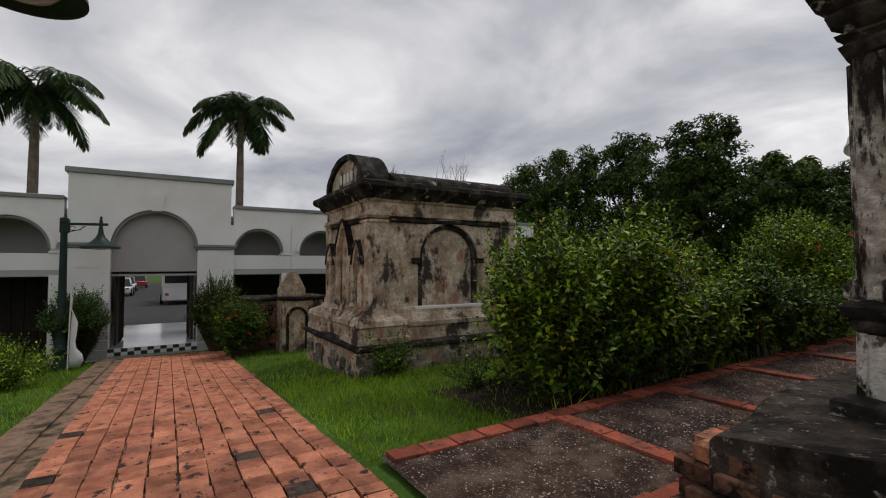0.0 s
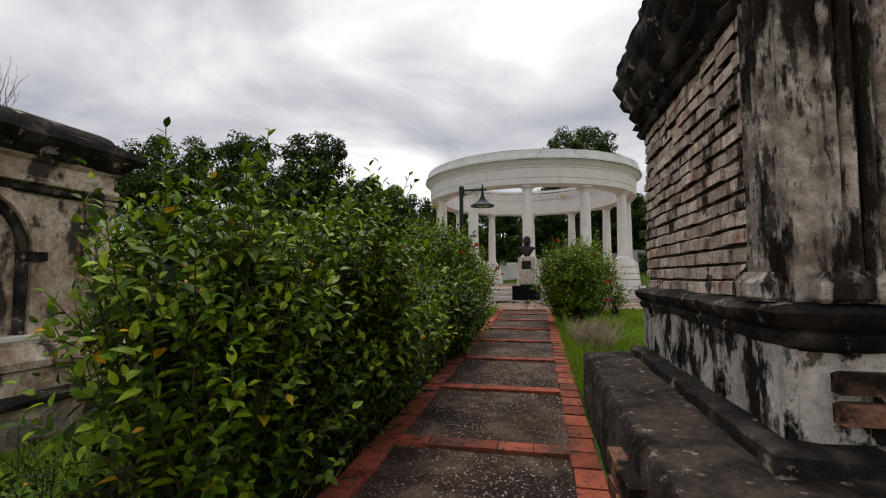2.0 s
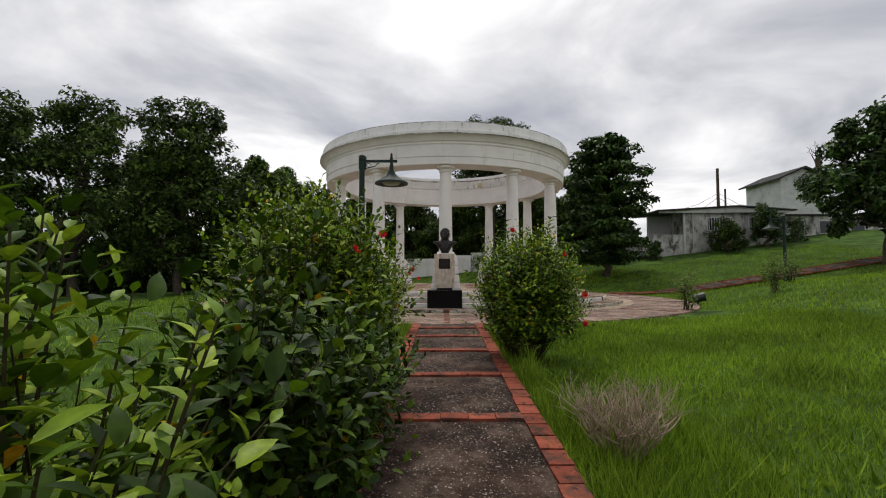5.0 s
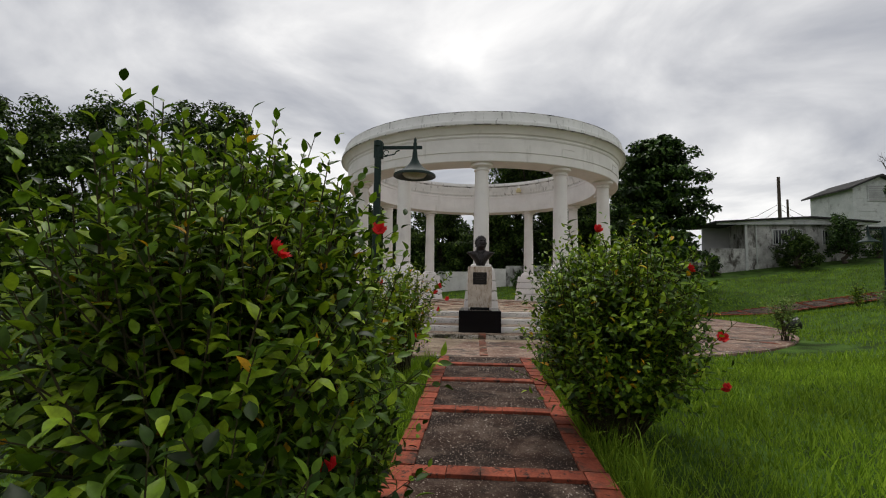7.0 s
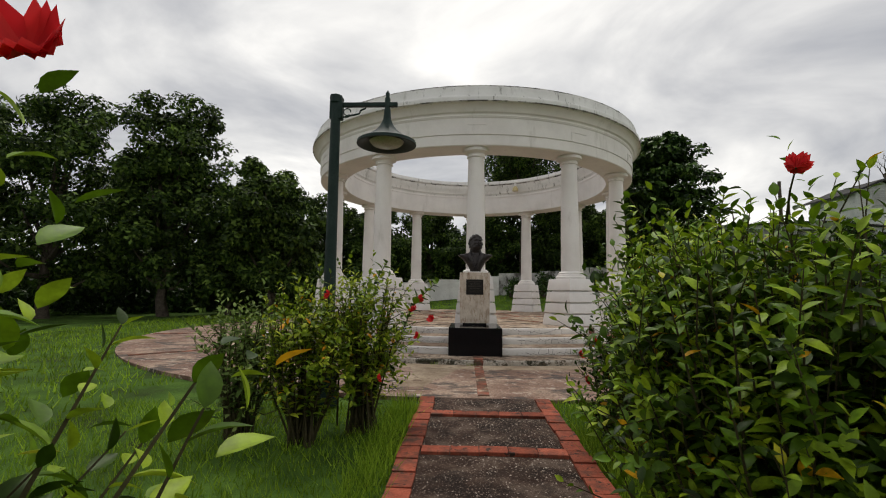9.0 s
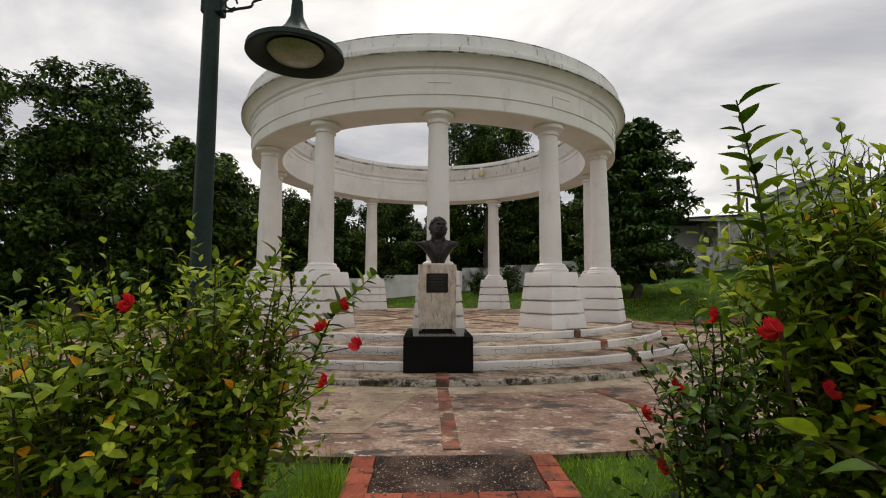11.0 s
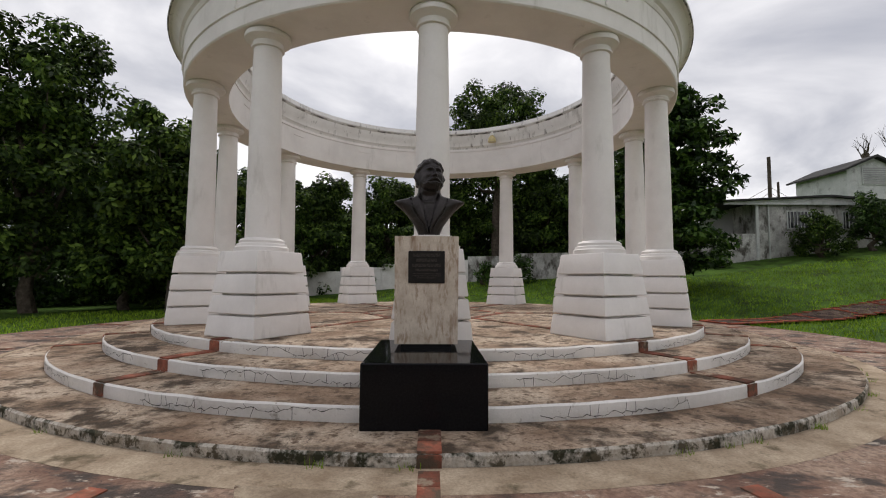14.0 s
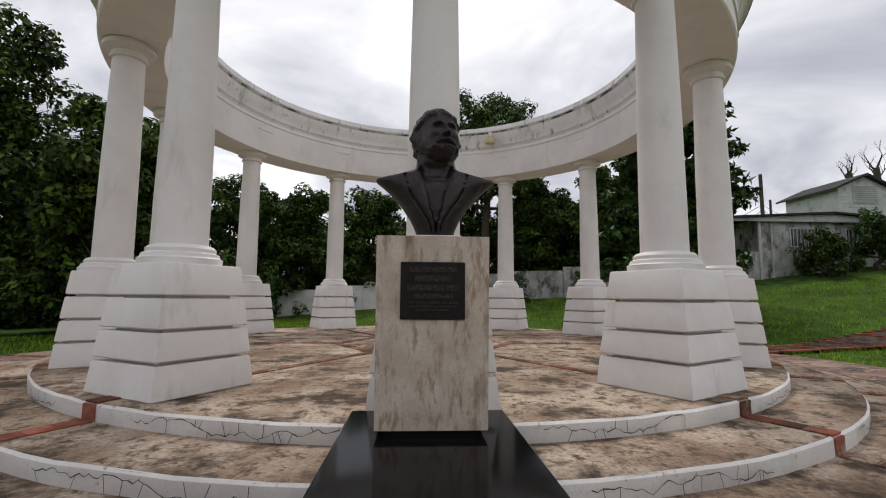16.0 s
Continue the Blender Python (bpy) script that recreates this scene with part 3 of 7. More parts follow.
gx, gy = axis_steps(-18, 32, 0.5, 900), axis_steps(-36, 30, 0.5, 900)
gb = B()
gb.v = [(x, y, ground_z(max(-60, min(60, x)), max(-60, min(60, y))) - 0.05) for y in gy for x in gx]
W_ = len(gx)
gb.f = [(j * W_ + i, j * W_ + i + 1, (j + 1) * W_ + i + 1, (j + 1) * W_ + i) for j in range(len(gy) - 1) for i in range(W_ - 1)]
single("ground", gb, M_SOIL, "short green lawn on a gentle slope", "ground", kind="structure", smooth=60)

# ---- rotunda ----
R_COL = 5.2
STEPS = [(8.0, 0.0, 0.13), (7.31, 0.13, 0.285), (6.62, 0.285, 0.44), (5.93, 0.44, 0.595)]
FLOOR = 0.595
rotunda = thing("rotunda", (0, 0, 0), "white open round rotunda of twelve columns on three circular steps", "rotunda")
for r, z0, z1 in STEPS:
    inner = r - 0.85 if z1 < FLOOR else 0.0
    riser = B().lathe([(r - 0.02, z0 - 0.04), (r, z0), (r, z1 - 0.02), (r - 0.02, z1)], 128)
    riser.f = riser.f[:-2]
    riser.rough(0.012, 3.0)
    st = part("step", riser, M_WHITE_WORN if z0 > 0.05 else M_KERB, rotunda, "cracked white painted riser")
    # wandering cracks in the painted face, with short branches
    cr_ = random.Random(int(r * 100))
    for a0, a1 in ((-58, -36), (-24, -6), (8, 21), (34, 52)) if z0 > 0.05 else ():
        cb_ = B()
        n_c = int((a1 - a0) * r / 2.2)
        zc = z0 + (z1 - z0) * cr_.uniform(0.35, 0.8)
        for i in range(n_c):
            q0, q1 = radians(a0 + (a1 - a0) * i / n_c), radians(a0 + (a1 - a0) * (i + 1) / n_c)
            zn = min(z1 - 0.025, max(z0 + 0.03, zc + cr_.uniform(-.028, .028)))
            w = cr_.uniform(0.0012, 0.0042)
            rr = r + 0.0155
            cb_.add([(rr * math.sin(q), -rr * math.cos(q), zz) for q, zz in ((q0, zc - w), (q1, zn - w), (q1, zn + w), (q0, zc + w))], [(0, 1, 2, 3)])
            if cr_.random() < 0.3:
                ze = z0 + 0.01 if cr_.random() < 0.6 else z1 - 0.02
                qe, dq = q1 + cr_.uniform(-.006, .006), 0.0025 / r
                cb_.add([(rr * math.sin(q), -rr * math.cos(q), zz) for q, zz in ((q1 - dq, zn), (q1 + dq, zn), (qe + dq, ze), (qe - dq, ze))], [(0, 1, 2, 3)])
            zc = zn
        part("crack", cb_, M_CRACK, st, "dark crack in the painted riser", smooth=0)
    top = B()
    prof = [(r - 0.018, z1 - 0.004), (r - 0.10, z1 + 0.002), (max(inner, 0.01), z1 + 0.004)]
    top.lathe(prof, 128)
    top.f = [f for f in top.f if len(f) == 4] if inner > 0 else top.f
    part("tread", top, M_TREAD, st, "stained grey concrete tread")
def column(angle):
    """Square battered plinth of four courses, moulded foot, tapering shaft and round capital, built at the front and turned."""
    cx, cy = 0.0, -R_COL
    c = part("column", B().lathe([(0.25, 2.04), (0.246, 2.6), (0.238, 3.5), (0.222, 4.4), (0.21, 5.02)], 40, cx, cy), M_WHITE, rotunda)
    zs = [FLOOR, 0.90, 1.19, 1.50, 1.84]
    for i in range(4):
        f0, f1 = (zs[i] - FLOOR) / 1.245, (zs[i + 1] - FLOOR) / 1.245
        h0, h1 = 0.535 - 0.125 * f0, 0.535 - 0.125 * f1
        g = 0.030 if i else 0.0
        z0, z1 = zs[i] + g, zs[i + 1]
        b = B()
        ch = 0.012
        ring = lambda h, z: [(cx - h, cy - h, z), (cx + h, cy - h, z), (cx + h, cy + h, z), (cx - h, cy + h, z)]
        vs = ring(h0 - ch, z0) + ring(h0, z0 + ch) + ring(h1, z1 - ch) + ring(h1 - ch, z1)
        fs = [(3, 2, 1, 0), (12, 13, 14, 15)] + [(4 * k + q, 4 * k + (q + 1) % 4, 4 * k + 4 + (q + 1) % 4, 4 * k + 4 + q) for k in range(3) for q in range(4)]
        b.add(vs, fs)
        if i:
            hh = h0 - 0.10
            b.box(cx - hh, cx + hh, cy - hh, cy + hh, zs[i] - 0.002, z0 + 0.01)
        part("plinth_course", b.rough(0.004, 2.0), M_WHITE, c)
    part("column_base", B().lathe([(0.39, 1.84), (0.395, 1.90), (0.37, 1.915), (0.36, 1.95), (0.325, 1.965), (0.33, 2.0), (0.30, 2.03), (0.252, 2.045)], 40, cx, cy), M_WHITE, c)
    part("capital", B().lathe([(0.212, 5.0), (0.245, 5.01), (0.25, 5.04), (0.222, 5.055), (0.23, 5.10), (0.30, 5.135), (0.345, 5.15), (0.355, 5.19), (0.34, 5.235), (0.3, 5.245)], 40, cx, cy),
         M_WHITE, c)
    m = Matrix.Rotation(radians(angle), 4, "Z")
    for o in (c, *c.children):
        o.data.transform(m)
    return c
for k in range(12):
    column(30 * k)

ring = [(4.76, 5.24), (5.58, 5.24), (5.60, 5.26), (5.60, 5.50), (5.625, 5.51), (5.625, 5.90), (5.64, 5.91), (5.66, 5.955), (5.645, 5.97), (5.65, 6.0), (5.70, 6.03),
        (5.73, 6.10), (5.80, 6.18), (5.83, 6.20)]
upper = [(5.83, 6.20), (5.89, 6.215), (5.90, 6.30), (5.885, 6.335), (5.84, 6.35), (5.80, 6.42), (5.79, 6.56), (5.77, 6.62), (5.72, 6.64), (4.80, 6.64), (4.58, 6.62), (4.56, 6.50), (4.60, 6.46),
         (4.62, 6.30), (4.68, 6.22), (4.70, 6.10), (4.745, 6.06), (4.76, 6.02)]
lift_z = lambda prof: [(r, 5.24 + (z - 5.24) * 1.10) for r, z in prof]
ring, upper = lift_z(ring), lift_z(upper)
eb = B().lathe(ring + [(4.76, 5.24 + 0.78 * 1.10)], 160, closed=True)
ent = part("entablature", eb, M_WHITE, rotunda, "round white painted beam with raised bands", smooth=30)
part("cornice", B().lathe(upper + [(4.80, 6.2), (5.6, 6.2)], 160, closed=True).rough(0.006, 4.0), M_STREAK, ent, "moulded cornice with dark mildew streaks", smooth=30)
zl = 5.24 + (6.20 - 5.24) * 1.10
part("drip_edge", B().lathe([(5.885, zl + 0.008), (5.905, zl + 0.012), (5.912, zl + 0.030), (5.898, zl + 0.040)], 160, closed=True), M_MILDEW, ent, "mildewed lip of the cornice", smooth=30)
zt = 5.24 + (6.64 - 5.24) * 1.10
part("top_edge", B().lathe([(5.70, zt - 0.012), (5.775, zt - 0.02), (5.765, zt + 0.004), (5.70, zt + 0.006)], 160, closed=True), M_MILDEW, ent, smooth=30)
zi = 5.24 + (6.46 - 5.24) * 1.10
part("inner_lip", B().lathe([(4.612, zi - 0.03), (4.585, zi - 0.025), (4.562, zi + 0.012), (4.59, zi + 0.02)], 160, closed=True), M_MILDEW, ent, "mildewed inner lip of the cornice", smooth=30)
zj = 5.24 + (6.02 - 5.24) * 1.10
part("inner_fillet", B().lathe([(4.765, zj - 0.10), (4.738, zj - 0.095), (4.735, zj - 0.055), (4.765, zj - 0.05)], 160, closed=True), M_WHITE, ent, smooth=30)
for k in range(12):
    part("panel_fillet", B().lathe([(4.765, 5.80), (4.742, 5.80), (4.742, 5.82), (4.765, 5.82)], 6, closed=True, a0=30 * k - 2.6, a1=30 * k + 2.6), M_WHITE, ent)
# narrow raised panels of the beam above each column
for k in range(12):
    for s in (-1, 1):
        a = radians(30 * k + s * 1.6)
        b = B().lathe([(5.62, 5.78), (5.64, 5.78), (5.64, 5.80), (5.62, 5.80)], 6, closed=True, a0=30 * k - 2.6, a1=30 * k + 2.6) if s == 1 else \
            B().lathe([(5.62, 5.56), (5.64, 5.56), (5.64, 5.80), (5.62, 5.80)], 1, closed=True, a0=30 * k - 2.8, a1=30 * k - 2.4)
        part("panel_fillet", b, M_WHITE, ent)
# small bulb holder on the inner cornice
bulb = thing("wall_lamp", (2.03, 3.97, 6.60), "small yellow glass lamp on the rotunda cornice", "lamp")
part("lamp_holder", B().lathe([(0.03, 6.55), (0.05, 6.53), (0.05, 6.43), (0.09, 6.41)], 14, 2.03, 3.97), M_WHITE_WORN, bulb)
part("lamp_glass", B().lathe([(0.06, 6.42), (0.13, 6.31), (0.14, 6.19)], 16, 2.03, 3.97), M_YELLOW, bulb)


def ring_strip(parent, a, r0, r1, z, width, mat_, step=0.25, name="red_brick"):
    """A line of edging bricks along a radius, each its own piece."""
    me = ring_strip.me
    n = max(1, round((r1 - r0) / step))
    for i in range(n):
        r = r0 + (i + 0.5) * (r1 - r0) / n
        piece(name, me, parent, (r * math.sin(radians(a)), -r * math.cos(radians(a)), z), radians(a), (width, (r1 - r0) / n - 0.008, 0.02))
ring_strip.me = unit_block("red_brick", M_STRIP)
for k in range(12):
    a = 30 * k
    for i, (r, z0, z1) in enumerate(STEPS):
        lo = STEPS[i + 1][0] if i < 3 else 4.6
        if i or k == 0:
            if k != 0 or i == 0:
                ring_strip(rotunda, a, lo + 0.02, r - 0.005, z1 - 0.004, 0.19, M_EDGING)
                piece("red_brick", ring_strip.me, rotunda, ((r + 0.004) * math.sin(radians(a)), -(r + 0.004) * math.cos(radians(a)), z0 + 0.012), radians(a), (0.19, 0.02, z1 - z0 - 0.02))
    if k % 2 == 1:
        ring_strip(rotunda, a, 1.6, 4.5, FLOOR - 0.004, 0.14, M_EDGING)
for k in range(6):
    p0, p1 = [Vector((1.75 * math.sin(radians(60 * q + 30)), -1.75 * math.cos(radians(60 * q + 30)))) for q in (k, k + 1)]
    for i in range(6):
        q = p0.lerp(p1, (i + 0.5) / 6)
        piece("red_brick", ring_strip.me, rotunda, (q.x, q.y, FLOOR - 0.004), math.atan2(p1.y - p0.y, p1.x - p0.x), (0.27, 0.16, 0.02))

# plaza round the steps
plaza_b = B().lathe([(10.75, -0.25), (10.75, 0.0), (10.6, 0.012), (7.9, 0.016)], 128)
plaza_b.f = [f for f in plaza_b.f if len(f) == 4]
plaza = single("pavement", plaza_b, M_PLAZA, "weathered round concrete plaza with red brick strips", "pavement", kind="structure")
ring_strip(plaza, 0, 8.05, 10.6, 0.006, 0.16, M_EDGING)
for a in (15, 45, 75, 105, 135, 165, 195, 225, 255, 285, 315, 345):
    ring_strip(plaza, a, 8.6, 10.6, 0.006, 0.16, M_EDGING)
# pale screed washed over the plaza beside the central strip
wash = B()
for i in range(15):
    f = i / 14
    n0, n1 = (0.10 * noise.noise(Vector((i * 0.55, q, 0))) for q in (3.0, 9.0))
    xr, xl = -0.17 - 0.72 * f ** 0.7 + n0, -1.35 + 0.18 * math.sin(3.1 * f) - 0.05 * f + n1
    wash.v += [(x, -8.15 - 1.95 * f, 0.0185) for x in (xl, 0.5 * (xl + xr), xr)]
wash.f = [(3 * i + k, 3 * i + 3 + k, 3 * i + 4 + k, 3 * i + 1 + k) for i in range(14) for k in range(2)]
single("pavement_screed", wash, M_SCREED, "pale cement wash on the plaza", "pavement", kind="structure")
# sandy drain edge next to the lowest step
edge = B().lathe([(8.42, 0.0175), (8.22, 0.021), (8.0, 0.026)], 128)
edge.f = [f for f in edge.f if len(f) == 4]
single("pavement_edge", edge, M_SAND, "sandy strip along the lowest step", "pavement", kind="structure")

# ---- monument in front of the rotunda ----
MX = -0.05
monument = thing("bust_pedestal", (MX, -6.9, 0.13), "pale travertine pedestal on a polished black granite block", "pedestal")
part("granite_block", B().box(MX - 0.56, MX + 0.56, -7.5, -5.95, 0.10, 0.71, 0.012), M_GRANITE, monument, "polished black granite block")
pb = B()
def frustum(b, cx, cy, z0, z1, w0, d0, w1, d1):
    vs = [(cx + sx * w, cy + sy * d, z) for z, w, d in ((z0, w0, d0), (z1, w1, d1)) for sx, sy in ((-1, -1), (1, -1), (1, 1), (-1, 1))]
    return b.add(vs, [(3, 2, 1, 0), (4, 5, 6, 7)] + [(q, (q + 1) % 4, 4 + (q + 1) % 4, 4 + q) for q in range(4)])
part("pedestal_foot", B().box(MX - 0.27, MX + 0.27, -6.60, -6.0, 0.71, 0.755), M_GRANITE, monument)
frustum(pb, MX, -6.30, 0.755, 1.905, 0.335, 0.335, 0.345, 0.335)
part("pedestal_shaft", pb, M_TRAVERTINE, monument, "veined pale travertine shaft")
plq = part("plaque", B().box(MX - 0.195, MX + 0.195, -6.652, -6.632, 1.40, 1.745, 0.006), M_PLAQUE, monument, "dark bronze plaque with worn raised lettering")
for z, w, h in ((1.70, 0.145, 0.032), (1.645, 0.11, 0.034), (1.59, 0.155, 0.034), (1.54, 0.12, 0.026), (1.50, 0.15, 0.010), (1.478, 0.15, 0.010), (1.456, 0.10, 0.010)):
    part("lettering_bar", B().box(MX - w, MX + w, -6.6555, -6.651, z - h / 2, z + h / 2), M_LETTER, plq)

def bell(a, w):
    return math.exp(-(a / w) ** 2)


def bust(cx, cy, z0):
    """Bearded head, chin raised, on a flared chest with jacket lapels and a shirt front."""
    b = B()
    secs = [(0.0, .120, .125, .0), (0.05, .135, .135, .0), (0.12, .168, .15, .0), (0.20, .222, .162, .005), (0.28, .288, .165, .01), (0.34, .352, .162, .012), (0.378, .402, .150, .012), (0.398, .405, .142, .012),
            (0.414, .345, .140, .012), (0.430, .255, .137, .01), (0.446, .180, .134, .008), (0.465, .148, .132, .006), (0.50, .132, .130, .0), (0.56, .126, .126, -.008), (0.62, .12, .12, -.01)]
    hs = [s[0] for s in secs]
    fine = sorted(set(list(np.linspace(0.0, 0.62, 72)) + [0.375, 0.395, 0.412, 0.428]))
    n, vs, fs = 144, [], []
    for h in fine:
        rx, ry, dy = (float(np.interp(h, hs, [s[q] for s in secs])) for q in (1, 2, 3))
        for k in range(n):
            a = 2 * math.pi * k / n
            c, s = math.cos(a), math.sin(a)
            px = rx * math.copysign(abs(c) ** 0.75, c)
            py = ry * math.copysign(abs(s) ** 0.9, s)
            if s < 0 and h < 0.50:
                u = abs(px)
                inner = 0.008 + 0.100 * max(0.0, (h - 0.05) / 0.39)
                outer = inner + 0.02 + 0.085 * smooth01((h - 0.04) / 0.30)
                fade = smooth01(h / 0.05) * smooth01((0.50 - h) / 0.05)
                shirt = smooth01((inner - u) / 0.012)
                lapel = smooth01((outer - u) / 0.010) * (1 - shirt)
                collar = smooth01((h - 0.35) / 0.03) * bell(u - 0.040 - 0.5 * max(0.0, h - 0.38), 0.016)
                tie = bell(px, 0.018) * smooth01((0.41 - h) / 0.02)
                fold = bell(u - outer - 0.06 - 0.2 * h, 0.012)
                py += fade * (0.030 * shirt - 0.014 * lapel + 0.014 * bell(u - outer, 0.005) - 0.013 * tie - 0.020 * collar + 0.006 * fold)
                if h < 0.3 and px < 0:
                    py += 0.008 * bell(u - 0.006, 0.006) * fade
            vs.append((cx + px, cy + dy + py, z0 + h))
    m = len(fine)
    fs = [(i * n + k, i * n + (k + 1) % n, (i + 1) * n + (k + 1) % n, (i + 1) * n + k) for i in range(m - 1) for k in range(n)]
    fs += [tuple(range(n))[::-1], tuple(range((m - 1) * n, m * n))]
    b.add(vs, fs)
    nu, nv = 168, 132
    vs = []
    turn = Matrix.Rotation(radians(19), 4, "Z") @ Matrix.Rotation(radians(-9), 4, "X")
    mid = Vector((cx + 0.005, cy - 0.02, z0 + 0.665))
    soft = lambda c, e: math.copysign(abs(c) ** e, c)
    for j in range(nv + 1):
        ph = math.pi * j / nv
        for i in range(nu):
            th = 2 * math.pi * i / nu
            sp = math.sin(ph) ** 0.86
            x, y, z = sp * soft(math.sin(th), 0.88), -sp * soft(math.cos(th), 0.92), soft(math.cos(ph), 0.92)
            front = smooth01((-y - 0.10) / 0.4)
            rx, ry, rz = 0.138, 0.172, 0.200
            k = 1 - 0.05 * smooth01((-z - 0.1) / 0.6) + 0.05 * bell(z - 0.35, 0.3)
            p = Vector((x * rx * k, y * ry, z * rz))
            gx, gz = p.x, p.z
            u = abs(gx)
            wave = noise.noise(Vector((gx * 55, p.y * 55, gz * 22)))
            curl = noise.noise(Vector((gx * 26, p.y * 26, gz * 40 + 7)))
            face = 0.0
            # nose: bridge, tip and wings
            face += (0.020 + 0.040 * smooth01((0.055 - gz) / 0.085)) * bell(gx, 0.012 + 0.009 * smooth01((0.02 - gz) / 0.05)) * smooth01((gz + 0.040) / 0.012) * smooth01((0.066 - gz) / 0.02)
            face += 0.014 * bell(u - 0.019, 0.009) * bell(gz + 0.026, 0.011)
            # brow, sockets, lids
            face += 0.017 * bell(gz - 0.062 + 1.5 * (u - 0.045) ** 2 * 4, 0.010) * smooth01((0.100 - u) / 0.03) * smooth01((u - 0.006) / 0.014)
            face -= 0.026 * bell(u - 0.044, 0.030) * bell(gz - 0.040, 0.016)
            face += 0.007 * bell(u - 0.046, 0.017) * bell(gz - 0.030, 0.008)
            face += 0.012 * bell(u - 0.080, 0.026) * bell(gz + 0.010, 0.024)
            face -= 0.007 * bell(u - 0.044 - 0.25 * (-0.02 - gz), 0.008) * bell(gz + 0.034, 0.022)
            # moustache drooping at its ends, lower lip, beard
            face += (0.024 + 0.004 * wave) * bell(gz + 0.060 + 0.12 * u + 3.5 * u * u, 0.014) * smooth01((0.092 - u) / 0.018)
            face -= 0.006 * bell(gz + 0.082 + 0.1 * u, 0.005) * smooth01((0.050 - u) / 0.02)
            face += 0.012 * bell(gz + 0.093, 0.010) * smooth01((0.050 - u) / 0.02)
            chin = smooth01((-0.088 - gz) / 0.022) * smooth01((0.215 + gz) / 0.05)
            face += (0.028 + 0.006 * wave) * chin * smooth01((0.135 - u) / 0.05)
            p.y -= face * front
            jaw = bell(gz + 0.095, 0.075) * smooth01((u - 0.070) / 0.02) * smooth01((-p.y + 0.035) / 0.05)
            line = 0.112 + 0.030 * bell(u, 0.030) - 1.1 * max(0.0, u - 0.088)
            hair = max(smooth01((gz - line) / 0.010), smooth01((p.y + 0.012) / 0.018) * smooth01((gz + 0.10) / 0.03))
            out = Vector((p.x / rx ** 2, p.y / ry ** 2, p.z / rz ** 2)).normalized()
            p += out * (hair * (0.022 + 0.009 * curl + 0.006 * wave) + jaw * (0.013 + 0.006 * wave))
            ear = bell(u - rx, 0.02) * bell(gz - 0.005, 0.034) * bell(p.y - 0.006, 0.018)
            p.x += math.copysign(0.032 * ear, gx)
            q = mid + turn @ p
            vs.append((q.x, q.y, q.z))
    fs = [(j * nu + i, j * nu + (i + 1) % nu, (j + 1) * nu + (i + 1) % nu, (j + 1) * nu + i) for j in range(nv) for i in range(nu)]
    b.add(vs, fs)
    return b
single("bust", bust(MX + 0.02, -6.33, 1.93), M_BRONZE, "dark bronze portrait bust of a bearded man on a pedestal", "bust", smooth=60, base=(MX, -6.33, 1.905))
foot = B().box(MX - 0.15, MX + 0.19, -6.47, -6.21, 1.905, 1.935, 0.008)
single("bust_mounting_slab", foot, M_WHITE_WORN, "thin white mortar slab under the bust", "slab", base=(MX, -6.33, 1.905))


# ---- garden path with brick bands ----
X_EDGE = 0.76
ys = list(np.arange(-26.2, -10.69, 0.5)) + [-10.7]
pbm = B()
pbm.v = [(x, y, path_z(y) + 0.004 + 0.006 * noise.noise(Vector((x * 3, y * 3, 1)))) for y in ys for x in (-0.86, -0.4, 0, 0.4, 0.86)]
pbm.f = [(5 * j + i, 5 * j + i + 1, 5 * j + 6 + i, 5 * j + 5 + i) for j in range(len(ys) - 1) for i in range(4)]
garden_path = single("path", pbm, M_GRAVEL, "dark exposed aggregate garden path edged with red bricks", "path", kind="structure")
BANDS = [-24.42, -22.73, -21.05, -19.36, -17.67, -15.98, -14.30, -12.80, -11.60]
EDGE_ME = unit_block("edging_brick", M_EDGING, 0.05)
r_ = random.Random(3)
for s in (-1, 1):
    y = -26.15
    while y < -10.8:
        piece("edging_brick", EDGE_ME, garden_path, (s * X_EDGE + r_.uniform(-.01, .01), y + 0.14, path_z(y) - 0.012 + r_.uniform(-.004, .004)), r_.uniform(-.03, .03), (0.19, 0.275, 0.045), (r_.uniform(-.02, .02), 0))
        y += 0.285
for yb in BANDS:
    for i in range(5):
        piece("edging_brick", EDGE_ME, garden_path, (-0.532 + 0.266 * i, yb + r_.uniform(-.008, .008), path_z(yb) - 0.01 + r_.uniform(-.003, .004)), r_.uniform(-.03, .03), (0.258, 0.17, 0.045))

# ---- brick walkway down to the gate ----
WY0, WY1 = -29.1, -26.3
def walk_z(x, y):
    return ground_z(x, y) - 0.02
wx = list(np.arange(-11.8, 8.1, 0.4))
wb = B()
wb.v = [(x, y, walk_z(x, -27.7) - 0.012) for x in wx for y in (WY0 - 0.05, WY1 + 0.05)]
wb.f = [(2 * i, 2 * i + 2, 2 * i + 3, 2 * i + 1) for i in range(len(wx) - 1)]
walkway = single("brick_pavement", wb, M_JOINT, "terracotta brick walkway with dark weathered pavers", "pavement", kind="structure")
PAVER_ME = unit_block("paver", M_PAVER, 0.04)
PAVER_DARK_ME = unit_block("paver", M_PAVER_DARK, 0.05)
far_b = B()
L_, D_ = 0.235, 0.205
lanes = int((WY1 - 0.03 - (WY0 + 0.34)) / D_)
